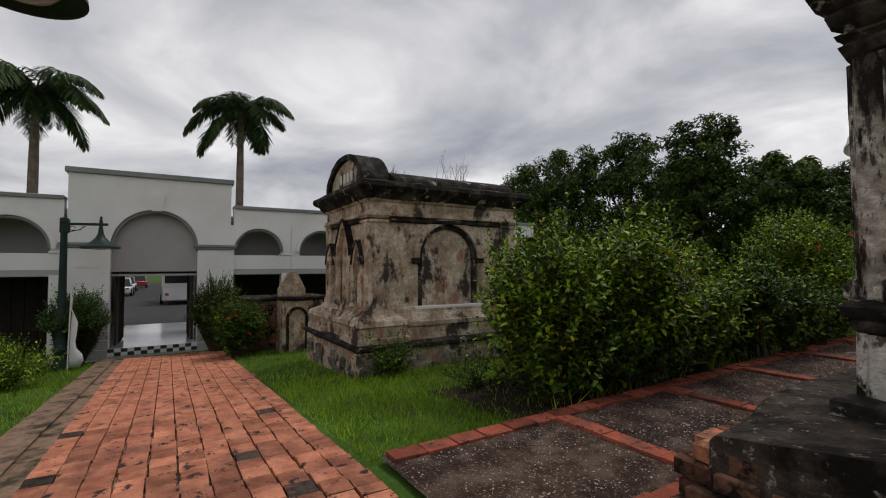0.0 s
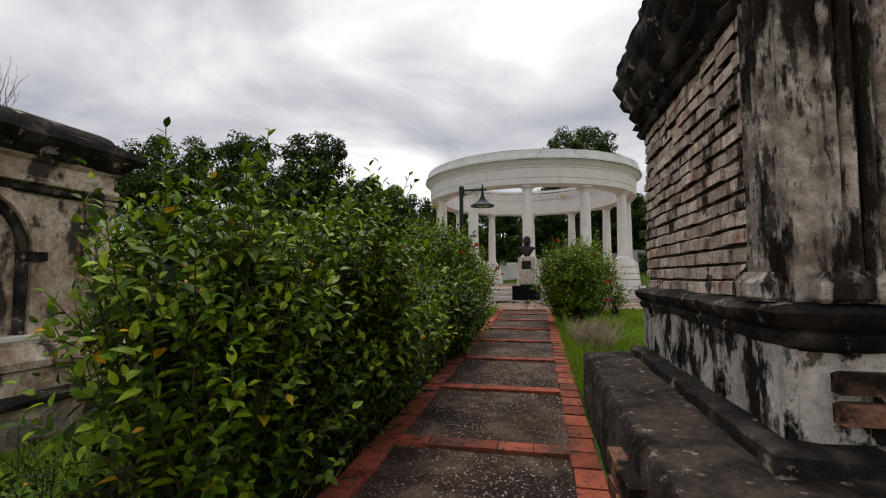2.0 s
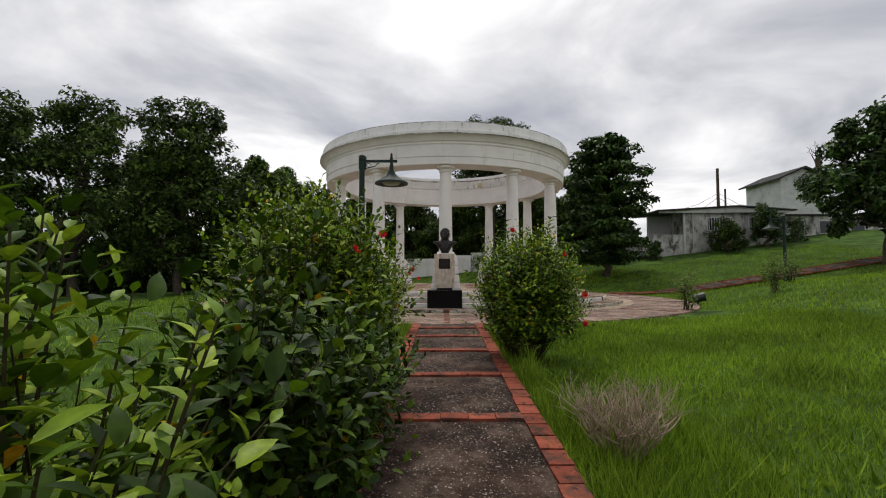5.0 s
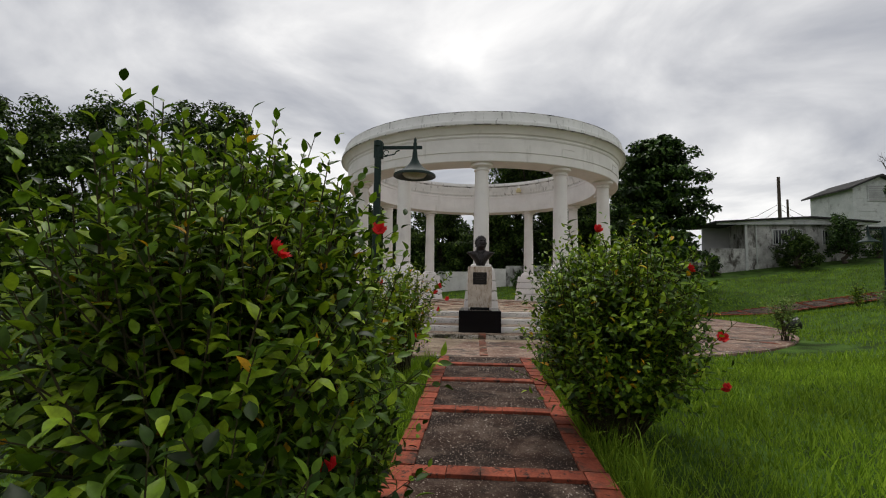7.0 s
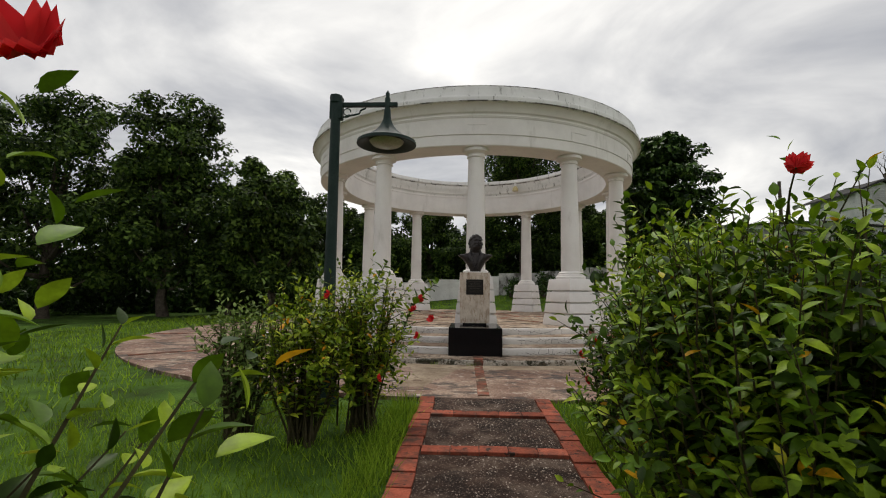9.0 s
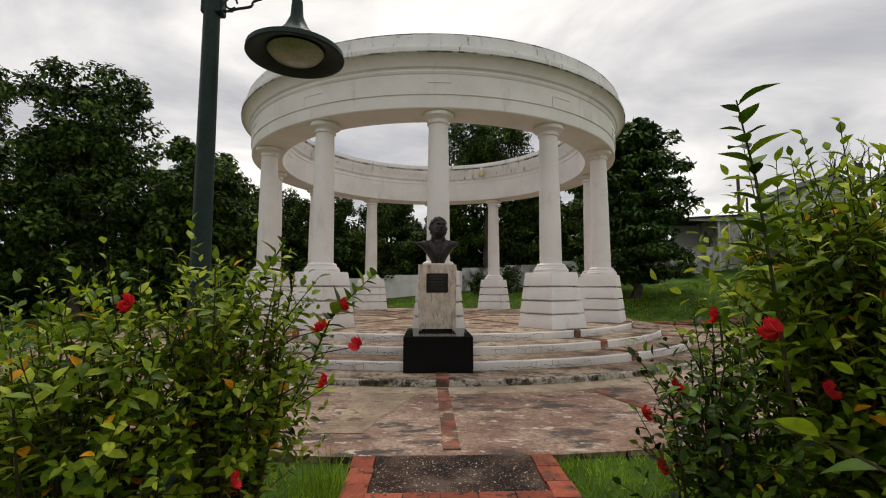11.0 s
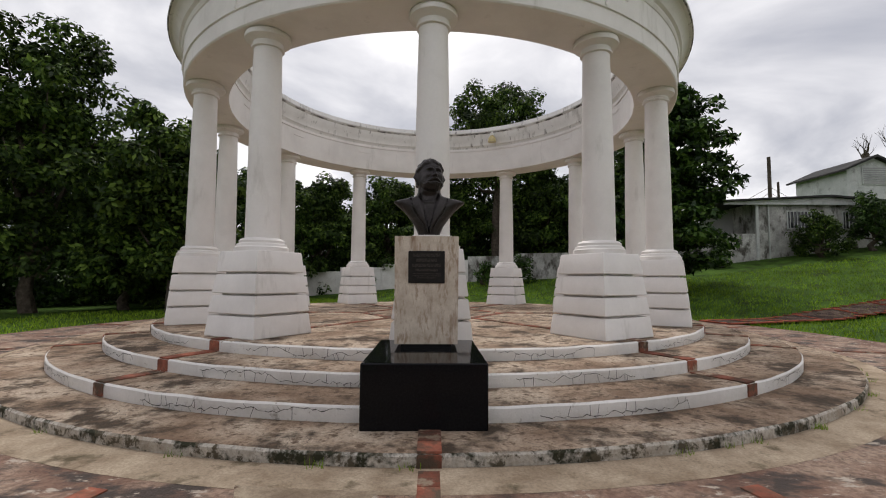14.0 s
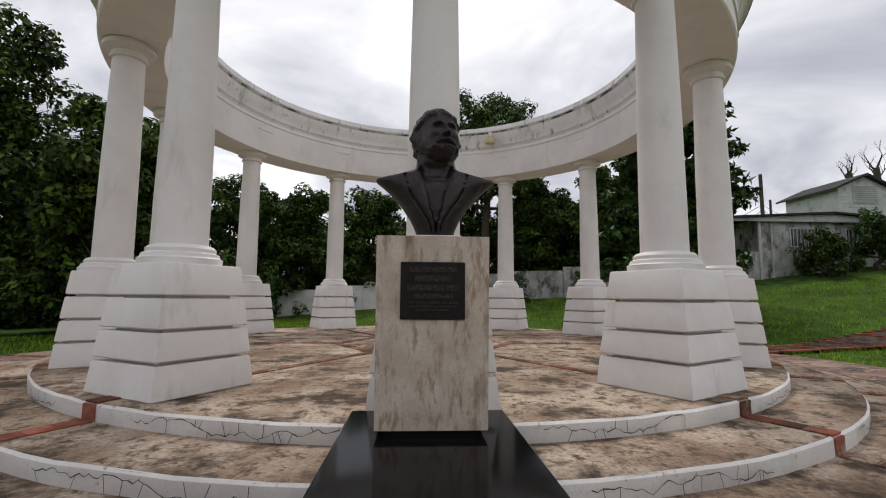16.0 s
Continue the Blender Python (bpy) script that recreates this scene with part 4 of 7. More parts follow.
for lane in range(lanes):
    cy_ = WY1 - 0.03 - (lane + 0.5) * D_
    soldier = lane == 0
    ln = 0.14 if soldier else L_
    x = 7.6 - r_.uniform(0, ln)
    while x > -11.6:
        z = walk_z(x, -27.7) - 0.02 + r_.uniform(-.004, .004)
        if -3.6 < x < 1.2:
            piece("paver", PAVER_DARK_ME if r_.random() < 0.085 and not soldier else PAVER_ME, walkway, (x, cy_ + r_.uniform(-.007, .007), z), r_.uniform(-.035, .035), (ln - r_.uniform(.012, .026), D_ - r_.uniform(.010, .022), 0.045), (r_.uniform(-.012, .012), r_.uniform(-.012, .012)))
        else:
            far_b.box(x - ln / 2 + .008, x + ln / 2 - .008, cy_ - D_ / 2 + .006, cy_ + D_ / 2 - .006, z, z + 0.044)
        x -= ln
rest = part("paver_rest", far_b, M_PAVER, walkway, smooth=0)
rest["kind"] = "stuff"
kb = B()
for i in range(len(wx) - 1):
    z0, z1 = walk_z(wx[i], -27.7), walk_z(wx[i + 1], -27.7)
    kb.add([(wx[i], WY0, z0 + .02), (wx[i + 1] - .01, WY0, z1 + .02), (wx[i + 1] - .01, WY0 + .33, z1 + .024), (wx[i], WY0 + .33, z0 + .024)], [(0, 1, 2, 3)])
single("pavement_border", kb, M_JOINT, "pale border slabs along the walkway", "pavement", kind="structure", smooth=0)


# ---- mouldings on a rectangle ----
def rect_rings(b, x0, x1, y0, y1, prof, cell=0.22, cap=True):
    """Stacks rectangles, each pushed out by its first number, at the heights in the second."""
    nx, ny = max(1, round((x1 - x0) / cell)), max(1, round((y1 - y0) / cell))
    def loop(o, z):
        p = [(x0 - o + (x1 - x0 + 2 * o) * i / nx, y0 - o, z) for i in range(nx)]
        p += [(x1 + o, y0 - o + (y1 - y0 + 2 * o) * i / ny, z) for i in range(ny)]
        p += [(x1 + o - (x1 - x0 + 2 * o) * i / nx, y1 + o, z) for i in range(nx)]
        p += [(x0 - o, y1 + o - (y1 - y0 + 2 * o) * i / ny, z) for i in range(ny)]
        return p
    n = 2 * (nx + ny)
    vs, fs = [], []
    for o, z in prof:
        vs += loop(o, z)
    for k in range(len(prof) - 1):
        fs += [(k * n + i, k * n + (i + 1) % n, (k + 1) * n + (i + 1) % n, (k + 1) * n + i) for i in range(n)]
    if cap:
        fs += [tuple(range(n))[::-1], tuple(range((len(prof) - 1) * n, len(prof) * n))]
    return b.add(vs, fs)


# ---- tall brick tomb beside the path ----
TX0, TX1, TY0, TY1 = 1.50, 3.3, -24.10, -21.55
gz_t = path_z(-22.5)
tomb = thing("brick_tomb", (2.4, -23, gz_t - 0.1), "tall old brick tomb with crumbling stucco and black mouldings", "tomb")
lb = B()
nl = 24
wear = lambda y: 0.22 * smooth01((-23.7 - y) / 1.2)
for i in range(nl + 1):
    y = -24.95 + i * 3.72 / nl
    w = wear(y)
    for q in range(9):
        x = (0.90 + 0.5 * w) + (2.0 - 0.90 - 0.5 * w) * max(0, q - 2) / 6
        z = (-0.5, 0.26 - 0.4 * w, 0.30 - 0.4 * w)[q] if q < 3 else 0.30 - 0.4 * w * (1 - (q - 2) / 6) + 0.05 * (q - 2) / 6
        lb.v.append((x + (0.03 if q == 2 else 0), y, z))
lb.f = [(9 * i + q, 9 * i + q + 1, 9 * i + 10 + q, 9 * i + 9 + q) for i in range(nl) for q in range(8)] + [tuple(range(9))[::-1], tuple(range(9 * nl, 9 * nl + 9))]
part("ledge", lb.rough(0.02, 3.5), M_LEDGE, tomb, "dark damp concrete ledge with a broken edge")
OLD_ME = unit_block("brick", M_OLDBRICK, 0.10)
DARK_ME = unit_block("brick", M_DARKBRICK, 0.12)
for lvl in range(5):
    # stepped broken bricks of the ledge's near end
    for k in range(6):
        x = 0.93 + 0.235 * k + (0.1 if lvl % 2 else 0)
        if lvl == 4 and k < 2 or r_.random() < 0.06:
            continue
        piece("brick", DARK_ME, tomb, (x + r_.uniform(-.02, .02), -24.98 + 0.045 * lvl + r_.uniform(-.03, .03), -0.32 + 0.118 * lvl), math.pi / 2 + r_.uniform(-.12, .12), (0.17, 0.235, 0.105), (r_.uniform(-.05, .05), r_.uniform(-.06, .06)))
    for k in range(7):
        y = -24.86 + 0.26 * k + 0.06 * lvl
        if lvl < 4 and r_.random() < 0.95 - 0.13 * k:
            piece("brick", DARK_ME, tomb, (0.86 + r_.uniform(-.02, .02) + 0.02 * lvl, y, -0.32 + 0.118 * lvl), r_.uniform(-.12, .12), (0.15, 0.25, 0.105), (r_.uniform(-.05, .05), r_.uniform(-.06, .06)))
part("foot_course", rect_rings(B(), TX0, TX1, TY0, TY1, [(0.15, 0.0), (0.15, 0.385), (0.13, 0.40), (0.04, 0.415)], 0.12).rough(0.02, 6), M_BLACKSTONE, tomb)
part("base_block", rect_rings(B(), TX0, TX1, TY0, TY1, [(0.03, 0.40), (0.03, 0.82)]).rough(0.016, 3), M_MOULDY, tomb, "white stucco base streaked with black mould")
for yy in (-24.02, -23.3, -22.5, -21.65):
    part("base_pier", B().box(TX0 - 0.055, TX0, yy - 0.12, yy + 0.12, 0.41, 0.83, 0.01).rough(0.01, 5), M_MOULDY, tomb)
part("base_moulding", rect_rings(B(), TX0, TX1, TY0, TY1, [(0.02, 0.78), (0.06, 0.80), (0.075, 0.84), (0.06, 0.86), (0.10, 0.89), (0.115, 0.94), (0.09, 0.965), (0.0, 0.99)]).rough(0.018, 5), M_BLACKSTONE, tomb,
     "black algae-covered moulding")
core = part("wall_core", rect_rings(B(), TX0 + 0.016, TX1, TY0 + 0.035, TY1 - 0.0, [(0, 0.9), (0, 2.75)]), M_MORTAR, tomb)
CH = 0.0925
zrow, row = 0.985, 0
while zrow < 2.44:
    y = TY1 + 0.0 - (0.14 if row % 2 else 0.0)
    first = True
    while y > -23.78 + 0.06 * noise.noise(Vector((0, row * 0.4, 3))):
        ln = r_.uniform(0.20, 0.30)
        if first and row % 2:
            y = TY1
            ln = 0.14
        first = False
        ob = piece("brick", OLD_ME, tomb, (TX0 + 0.06 + r_.uniform(-.018, .014), y - ln / 2, zrow + r_.uniform(-.004, .004)), r_.uniform(-.02, .02), (0.14, ln - 0.016, CH - 0.018), (r_.uniform(-.015, .015), r_.uniform(-.03, .03)))
        y -= ln
    zrow += CH
    row += 1
# stucco that still clings to the near end, with a fluted corner pilaster
sp = B()
outline = [(-24.11, 0.97), (-23.60, 0.97), (-23.62, 1.08), (-23.76, 1.14), (-23.80, 1.27), (-23.92, 1.33), (-23.90, 1.5), (-24.0, 1.62), (-23.97, 1.8), (-24.04, 1.95), (-24.0, 2.1), (-24.05, 2.25), (-24.02, 2.45), (-24.11, 2.45)]
sp.extrude(outline, "x", TX0 - 0.028, TX0 + 0.06)
part("stucco", sp.rough(0.008, 9), M_GRIME, tomb, "flaking stucco stained with mould")
def fluted(b, face, lo, hi, z0, z1, depth, n=5):
    """Pilaster: a strip with half-round reeds, on the face 'x' or 'y'."""
    w = (hi - lo) / n
    pts = [(lo, -0.01)]
    for i in range(n):
        c = lo + (i + 0.5) * w
        pts += [(c - 0.46 * w * math.cos(a), 0.012 + depth * math.sin(a)) for a in np.linspace(0, math.pi, 7)]
    pts.append((hi, -0.01))
    zn = 14
    k = len(pts)
    for q in range(zn + 1):
        z = z0 + (z1 - z0) * q / zn
        b.v += [(TX0 - 0.02 - d, p, z) if face == "x" else (p, TY0 - 0.02 - d, z) for p, d in pts]
    b.f = [(q * k + i, q * k + i + 1, (q + 1) * k + i + 1, (q + 1) * k + i) for q in range(zn) for i in range(k - 1)] + [tuple(range(k)), tuple(range(zn * k, zn * k + k))]
    return b
part("pilaster", fluted(B(), "y", 1.62, 1.88, 1.10, 2.42, 0.045, 4).rough(0.006, 8), M_GRIME, tomb, "fluted stucco pilaster")
part("pilaster", fluted(B(), "x", -24.07, -23.86, 1.10, 2.42, 0.038, 4).rough(0.006, 8), M_GRIME, tomb, "fluted stucco pilaster")
part("pilaster_base", rect_rings(B(), TX0 - 0.09, TX0, -24.10, -23.82, [(0.0, 0.98), (0.02, 1.0), (0.02, 1.06), (0.0, 1.08), (-0.02, 1.11)], 0.1).rough(0.006, 7), M_GRIME, tomb, smooth=20)
part("pilaster", fluted(B(), "y", 2.75, 3.05, 1.10, 2.42, 0.035, 4).rough(0.006, 8), M_GRIME, tomb, "fluted stucco pilaster")
part("front_stucco", B().box(TX0 - 0.02, TX1, TY0 - 0.025, TY0 + 0.05, 0.97, 2.45, 0.01).rough(0.008, 4), M_GRIME, tomb, "grimy streaked stucco front")
for (x0, x1) in ((1.58, 1.92), (2.69, 3.11)):
    part("pilaster_base", rect_rings(B(), x0, x1, TY0 - 0.09, TY0, [(0.0, 0.98), (0.02, 1.0), (0.02, 1.06), (0.0, 1.08), (-0.02, 1.11)], 0.1).rough(0.006, 7), M_GRIME, tomb, smooth=20)
for i in range(8):
    piece("brick", DARK_ME, tomb, (1.75 + 0.28 * (i % 4), TY0 - 0.03, 0.50 + 0.12 * (i // 4)), math.pi / 2, (0.12, 0.26, 0.085))
part("frieze", rect_rings(B(), TX0, TX1, TY0, TY1, [(0.0, 2.43), (0.05, 2.45), (0.07, 2.50), (0.04, 2.53), (0.09, 2.57), (0.05, 2.61), (0.08, 2.65)], 0.08).rough(0.03, 9), M_BLACKSTONE, tomb)
part("cornice", rect_rings(B(), TX0, TX1, TY0, TY1, [(0.06, 2.60), (0.10, 2.64), (0.12, 2.70), (0.10, 2.73), (0.15, 2.78), (0.19, 2.86), (0.17, 2.90), (0.22, 2.95), (0.24, 3.06), (0.20, 3.14), (0.22, 3.22), (0.12, 3.30), (-0.1, 3.5)], 0.07).rough(0.035, 9), M_BLACKSTONE, tomb,
     "jagged black stone cornice")

# ---- mausoleum across the lawn ----
VX0, VX1, VY0, VY1 = -7.15, -4.80, -24.70, -21.60
gz_m = ground_z(-5.5, -24.5)
mau = thing("mausoleum", (-6, -23.2, gz_m), "weathered ochre stucco mausoleum with blind arches on a rubble plinth", "mausoleum")
part("plinth_core", rect_rings(B(), VX0, VX1, VY0, VY1, [(0.36, gz_m - 0.4), (0.36, -0.13), (0.30, -0.10)], 0.3).rough(0.03, 2.5), M_STUCCO, mau)
part("plinth_cap", rect_rings(B(), VX0, VX1, VY0, VY1, [(0.37, -0.17), (0.42, -0.15), (0.42, -0.10), (0.36, -0.07), (0.1, -0.05)], 0.25).rough(0.022, 5), M_BLACKSTONE, mau, "dark brick capping")
STONE_ME = unit_block("stone", M_RUBBLE, 0.22)
for i in range(80):
    if i < 56:
        x, y, tr = VX1 + 0.36, r_.uniform(VY0 - 0.25, VY1 + 0.3), 0
    else:
        x, y, tr = r_.uniform(VX0 - 0.3, VX1 + 0.3), VY0 - 0.36, math.pi / 2
    s_ = r_.uniform(0.13, 0.27)
    piece("stone", STONE_ME, mau, (x, y, r_.uniform(gz_m - 0.12, -0.36)), tr + r_.uniform(-.08, .08), (0.07, s_, s_ * 0.62), (r_.uniform(-.25, .25), 0))
part("base_moulding", rect_rings(B(), VX0, VX1, VY0, VY1, [(0.22, -0.08), (0.21, 0.16), (0.24, 0.18), (0.24, 0.25), (0.16, 0.29), (0.13, 0.36), (0.06, 0.40), (0.05, 0.47), (0.0, 0.50)]).rough(0.012, 5), M_STUCCO, mau)
yc, hw, zs = -23.12, 0.66, 1.36
def arch_poly(c, h, z0, zspring, rise=1.0, n=18, point=0.0):
    pts = [(c - h, z0)]
    for i in range(n + 1):
        a = math.pi * (1 - i / n)
        k = math.sin(a)
        pts.append((c + h * math.cos(a), zspring + h * rise * (k + point * k ** 6)))
    return pts + [(c + h, z0)]
# long wall with the arch cut out of its outer skin
skin = [(VY0, 0.48), (VY0, 2.2), (VY1, 2.2), (VY1, 0.48)] + arch_poly(yc, hw, 0.48, zs)[::-1]
part("wall", B().extrude(skin, "x", VX1 - 0.14, VX1).rough(0.006, 2), M_STUCCO, mau, "peeling ochre stucco wall", smooth=25)
part("niche", B().box(VX1 - 0.5, VX1 - 0.10, VY0 + 0.1, VY1 - 0.1, 0.4, 2.2).rough(0.006, 2), M_STUCCO, mau)
core_b = rect_rings(B(), VX0, VX1 - 0.13, VY0 + 0.10, VY1, [(0, 0.4), (0, 2.4)])
part("body", core_b, M_STUCCO, mau)
def arch_band(b, axis, c, h0, h1, zspring, d0, d1, rise=1.0, n=18, point=0.0, legs=None):
    inner, outer = arch_poly(c, h0, zspring, zspring, rise, n, point)[1:-1], arch_poly(c, h1, zspring, zspring, rise, n, point)[1:-1]
    if legs is not None:
        inner, outer = [(c - h0, legs)] + inner + [(c + h0, legs)], [(c - h1, legs)] + outer + [(c + h1, legs)]
    for i in range(len(inner) - 1):
        b.extrude([inner[i], inner[i + 1], outer[i + 1], outer[i]], axis, d0, d1)
    return b
part("arch_moulding", arch_band(B(), "x", yc, hw - 0.02, hw + 0.10, zs, VX1 - 0.02, VX1 + 0.035), M_STUCCO, mau)
part("arch_moulding", arch_band(B(), "x", yc, hw - 0.10, hw - 0.02, zs, VX1 - 0.09, VX1 - 0.03, legs=0.5), M_BLACKSTONE, mau)
for s in (-1, 1):
    part("impost", B().box(VX1 - 0.10, VX1 + 0.05, yc + s * (hw + 0.03) - 0.10, yc + s * (hw + 0.03) + 0.10, zs - 0.09, zs + 0.01, 0.01), M_BLACKSTONE, mau)
part("niche_sill", B().box(VX1 - 0.14, VX1 + 0.06, yc - hw - 0.08, yc + hw + 0.08, 0.44, 0.50, 0.012), M_WHITE_WORN, mau)
for yy in (VY0 + 0.16, VY1 - 0.16):
    part("pilaster", B().box(VX1, VX1 + 0.05, yy - 0.16, yy + 0.16, 0.5, 2.12, 0.01).rough(0.006, 4), M_STUCCO, mau)
# front: three pointed blind arches between slim pilasters
part("front_wall", B().box(VX0, VX1 - 0.14, VY0, VY0 + 0.12, 0.48, 2.2).rough(0.006, 2), M_STUCCO, mau)
fx = (VX0 + VX1) / 2
for c, h, zt in ((fx, 0.40, 1.42), (fx - 0.78, 0.24, 1.25), (fx + 0.78, 0.24, 1.25)):
    part("pointed_arch", arch_band(B(), "y", c, h - 0.07, h, zt, VY0 - 0.10, VY0 + 0.01, 1.15, 14, 0.45, legs=0.5).rough(0.008, 6), M_STUCCO, mau)
    part("arch_hood", arch_band(B(), "y", c, h, h + 0.03, zt, VY0 - 0.125, VY0 + 0.01, 1.15, 14, 0.45), M_BLACKSTONE, mau)
for xx in (VX0 + 0.12, VX1 - 0.12):
    part("corner_pilaster", B().box(xx - 0.13, xx + 0.13, VY0 - 0.06, VY0 + 0.02, 0.5, 2.12, 0.012).rough(0.006, 4), M_STUCCO, mau)
for xx in (VX0 + 0.30, fx - 0.47, fx - 0.33, fx + 0.33, fx + 0.47, VX1 - 0.34):
    part("colonnette", B().lathe([(0.075, 0.49), (0.075, 0.54), (0.05, 0.57), (0.045, 1.30), (0.065, 1.33), (0.075, 1.37), (0.06, 1.40), (0.04, 1.44)], 12, xx, VY0 - 0.05).rough(0.004, 9), M_STUCCO, mau)
for xx, yy, sx, sy in ((VX1 - 0.13, VY0 + 0.13, 1, -1), (VX0 + 0.13, VY0 + 0.13, -1, -1), (VX1 - 0.13, VY1 - 0.13, 1, 1)):
    part("corner_pier", rect_rings(B(), xx - 0.12, xx + 0.12, yy - 0.12, yy + 0.12, [(0.08, 0.46), (0.08, 0.56), (0.06, 0.59), (0.055, 1.96), (0.08, 1.98), (0.08, 2.02), (0.06, 2.04), (0.11, 2.10)], 0.14).rough(0.010, 6), M_STUCCO, mau)
    part("corner_pedestal", rect_rings(B(), xx - 0.17, xx + 0.17, yy - 0.17, yy + 0.17, [(0.30, -0.07), (0.30, 0.02), (0.27, 0.04), (0.27, 0.20), (0.30, 0.22), (0.28, 0.30), (0.12, 0.40), (0.07, 0.47)], 0.14).rough(0.014, 6), M_STUCCO, mau)
part("string_course", rect_rings(B(), VX0, VX1, VY0, VY1, [(0.03, 1.99), (0.065, 2.01), (0.065, 2.05), (0.03, 2.07)], 0.16).rough(0.012, 7), M_BLACKSTONE, mau, "blackened string course")
part("entablature", rect_rings(B(), VX0, VX1, VY0, VY1, [(0.02, 2.08), (0.07, 2.10), (0.07, 2.15), (0.03, 2.17), (0.03, 2.33), (0.08, 2.36), (0.10, 2.41)], 0.2).rough(0.010, 5), M_STUCCO, mau)
part("cornice", rect_rings(B(), VX0, VX1, VY0, VY1, [(0.09, 2.38), (0.13, 2.42), (0.16, 2.48), (0.24, 2.52), (0.28, 2.58), (0.26, 2.66), (0.12, 2.70), (0.0, 2.72)], 0.18).rough(0.02, 5), M_BLACKSTONE, mau, "black weathered cornice")
def roof_section(h):
    return [(fx - 1.20, 2.66)] + [(fx - 1.20 * math.cos(a), 2.70 + h * math.sin(a)) for a in np.linspace(0, math.pi, 15)] + [(fx + 1.20, 2.66)]
part("roof", B().extrude(roof_section(0.34), "y", VY0 + 0.45, VY1 + 0.05).rough(0.02, 3), M_BLACKSTONE, mau, "black vaulted roof")
ped = [(fx - 0.98, 2.68)] + [(fx - 0.98 * math.cos(a), 2.70 + 0.58 * math.sin(a)) for a in np.linspace(0, math.pi, 19)] + [(fx + 0.98, 2.68)]
part("pediment", B().extrude(ped, "y", VY0 - 0.02, VY0 + 0.38).rough(0.012, 4), M_STUCCO, mau, "round-headed pediment with worn letters")
part("pediment_moulding", arch_band(B(), "y", fx, 0.90, 1.06, 2.70, VY0 - 0.10, VY0 + 0.42, 0.62).rough(0.012, 5), M_BLACKSTONE, mau)
for i in range(4):
    part("lettering_bar", B().box(fx - 0.34 + 0.2 * i, fx - 0.25 + 0.2 * i, VY0 - 0.032, VY0 - 0.01, 2.84, 3.02), M_WHITE_WORN, mau)

# ---- small tombs between mausoleum and gate ----
gs = ground_z(-9, -25.6)
low = thing("low_brick_tomb", (-10.55, -25.6, gs), "low ruined brick tomb with a flat cap", "tomb")
part("tomb_body", B().box(-11.0, -10.1, -26.0, -25.2, gs - 0.1, 0.36).rough(0.015, 4), M_MORTAR, low)
part("tomb_cap", rect_rings(B(), -11.0, -10.1, -26.0, -25.2, [(0.02, 0.34), (0.06, 0.37), (0.06, 0.43), (0.0, 0.46)], 0.2).rough(0.02, 5), M_BLACKSTONE, low)
for k in range(11):
    for j in range(4):
        piece("brick", DARK_ME, low, (-10.07, -25.90 + 0.19 * j + (0.07 if k % 2 else 0), gs + 0.02 + 0.1 * k), r_.uniform(-.02, .02), (0.1, 0.19, 0.085))
        if k < 11:
            piece("brick", DARK_ME, low, (-10.9 + 0.24 * j, -26.02, gs + 0.02 + 0.1 * k), math.pi / 2, (0.1, 0.25, 0.085))
gab = thing("gabled_tomb", (-9.9, -24.9, gs), "small stone tomb with a gabled headstone", "tomb")
part("tomb_body", B().box(-10.3, -9.3, -25.2, -24.2, gs - 0.1, 0.40).rough(0.015, 4), M_STUCCO, gab)
part("tomb_cap", rect_rings(B(), -10.3, -9.3, -25.2, -24.2, [(0.02, 0.38), (0.08, 0.42), (0.08, 0.48), (0.0, 0.50)], 0.2).rough(0.02, 5), M_BLACKSTONE, gab)
part("headstone", B().extrude([(-25.25, 0.46), (-25.25, 0.66), (-25.0, 1.10), (-24.82, 1.10), (-24.6, 0.66), (-24.6, 0.46)], "x", -9.75, -9.45).rough(0.012, 4), M_STUCCO, gab)
part("arch_opening", arch_band(B(), "x", -24.85, 0.20, 0.27, -0.05, -9.32, -9.26, legs=gs), M_BLACKSTONE, gab)

# ---- gate house ----
GX = -12.5
GF = -0.92
gate = thing("gate_house", (GX, -28, GF - 0.2), "white gate house with a tall arch and arcaded wings", "building")
ARCH_C = -27.96
def arch_front(y0, y1, z0, z1, c, h, zspring, x0, x1, rise=1.0):
    poly = [(y0, z0), (y0, z1), (y1, z1), (y1, z0)] + arch_poly(c, h, z0, zspring, rise, 24)[::-1]
    return B().extrude(poly, "x", x0, x1)
cb = part("centre_wall", arch_front(-29.91, -26.06, 1.16, 3.78, ARCH_C, 1.04, 1.80, GX - 0.4, GX), M_GATE, gate, smooth=25)
part("parapet_trim", B().box(GX - 0.5, GX + 0.07, -29.98, -25.99, 3.72, 3.86, 0.01), M_TRIM, gate, "grey-green coping")
part("keystone", B().extrude([(ARCH_C - 0.12, 2.80), (ARCH_C - 0.19, 3.27), (ARCH_C + 0.19, 3.27), (ARCH_C + 0.12, 2.80)], "x", GX - 0.1, GX + 0.10), M_GATE, gate)
part("arch_moulding", arch_band(B(), "x", ARCH_C, 1.04, 1.16, 1.80, GX - 0.02, GX + 0.045, n=24), M_GATE, gate)
part("arch_moulding", arch_band(B(), "x", ARCH_C, 0.96, 1.04, 1.80, GX - 0.25, GX - 0.02, n=24), M_TRIM, gate)
# the recess's shade is put into the grey of this wall
part("tympanum", B().box(GX - 0.38, GX - 0.28, ARCH_C - 1.05, ARCH_C + 1.05, 1.12, 2.9), M_GREYWALL, gate, "recessed wall under the arch, greyed as its shade")
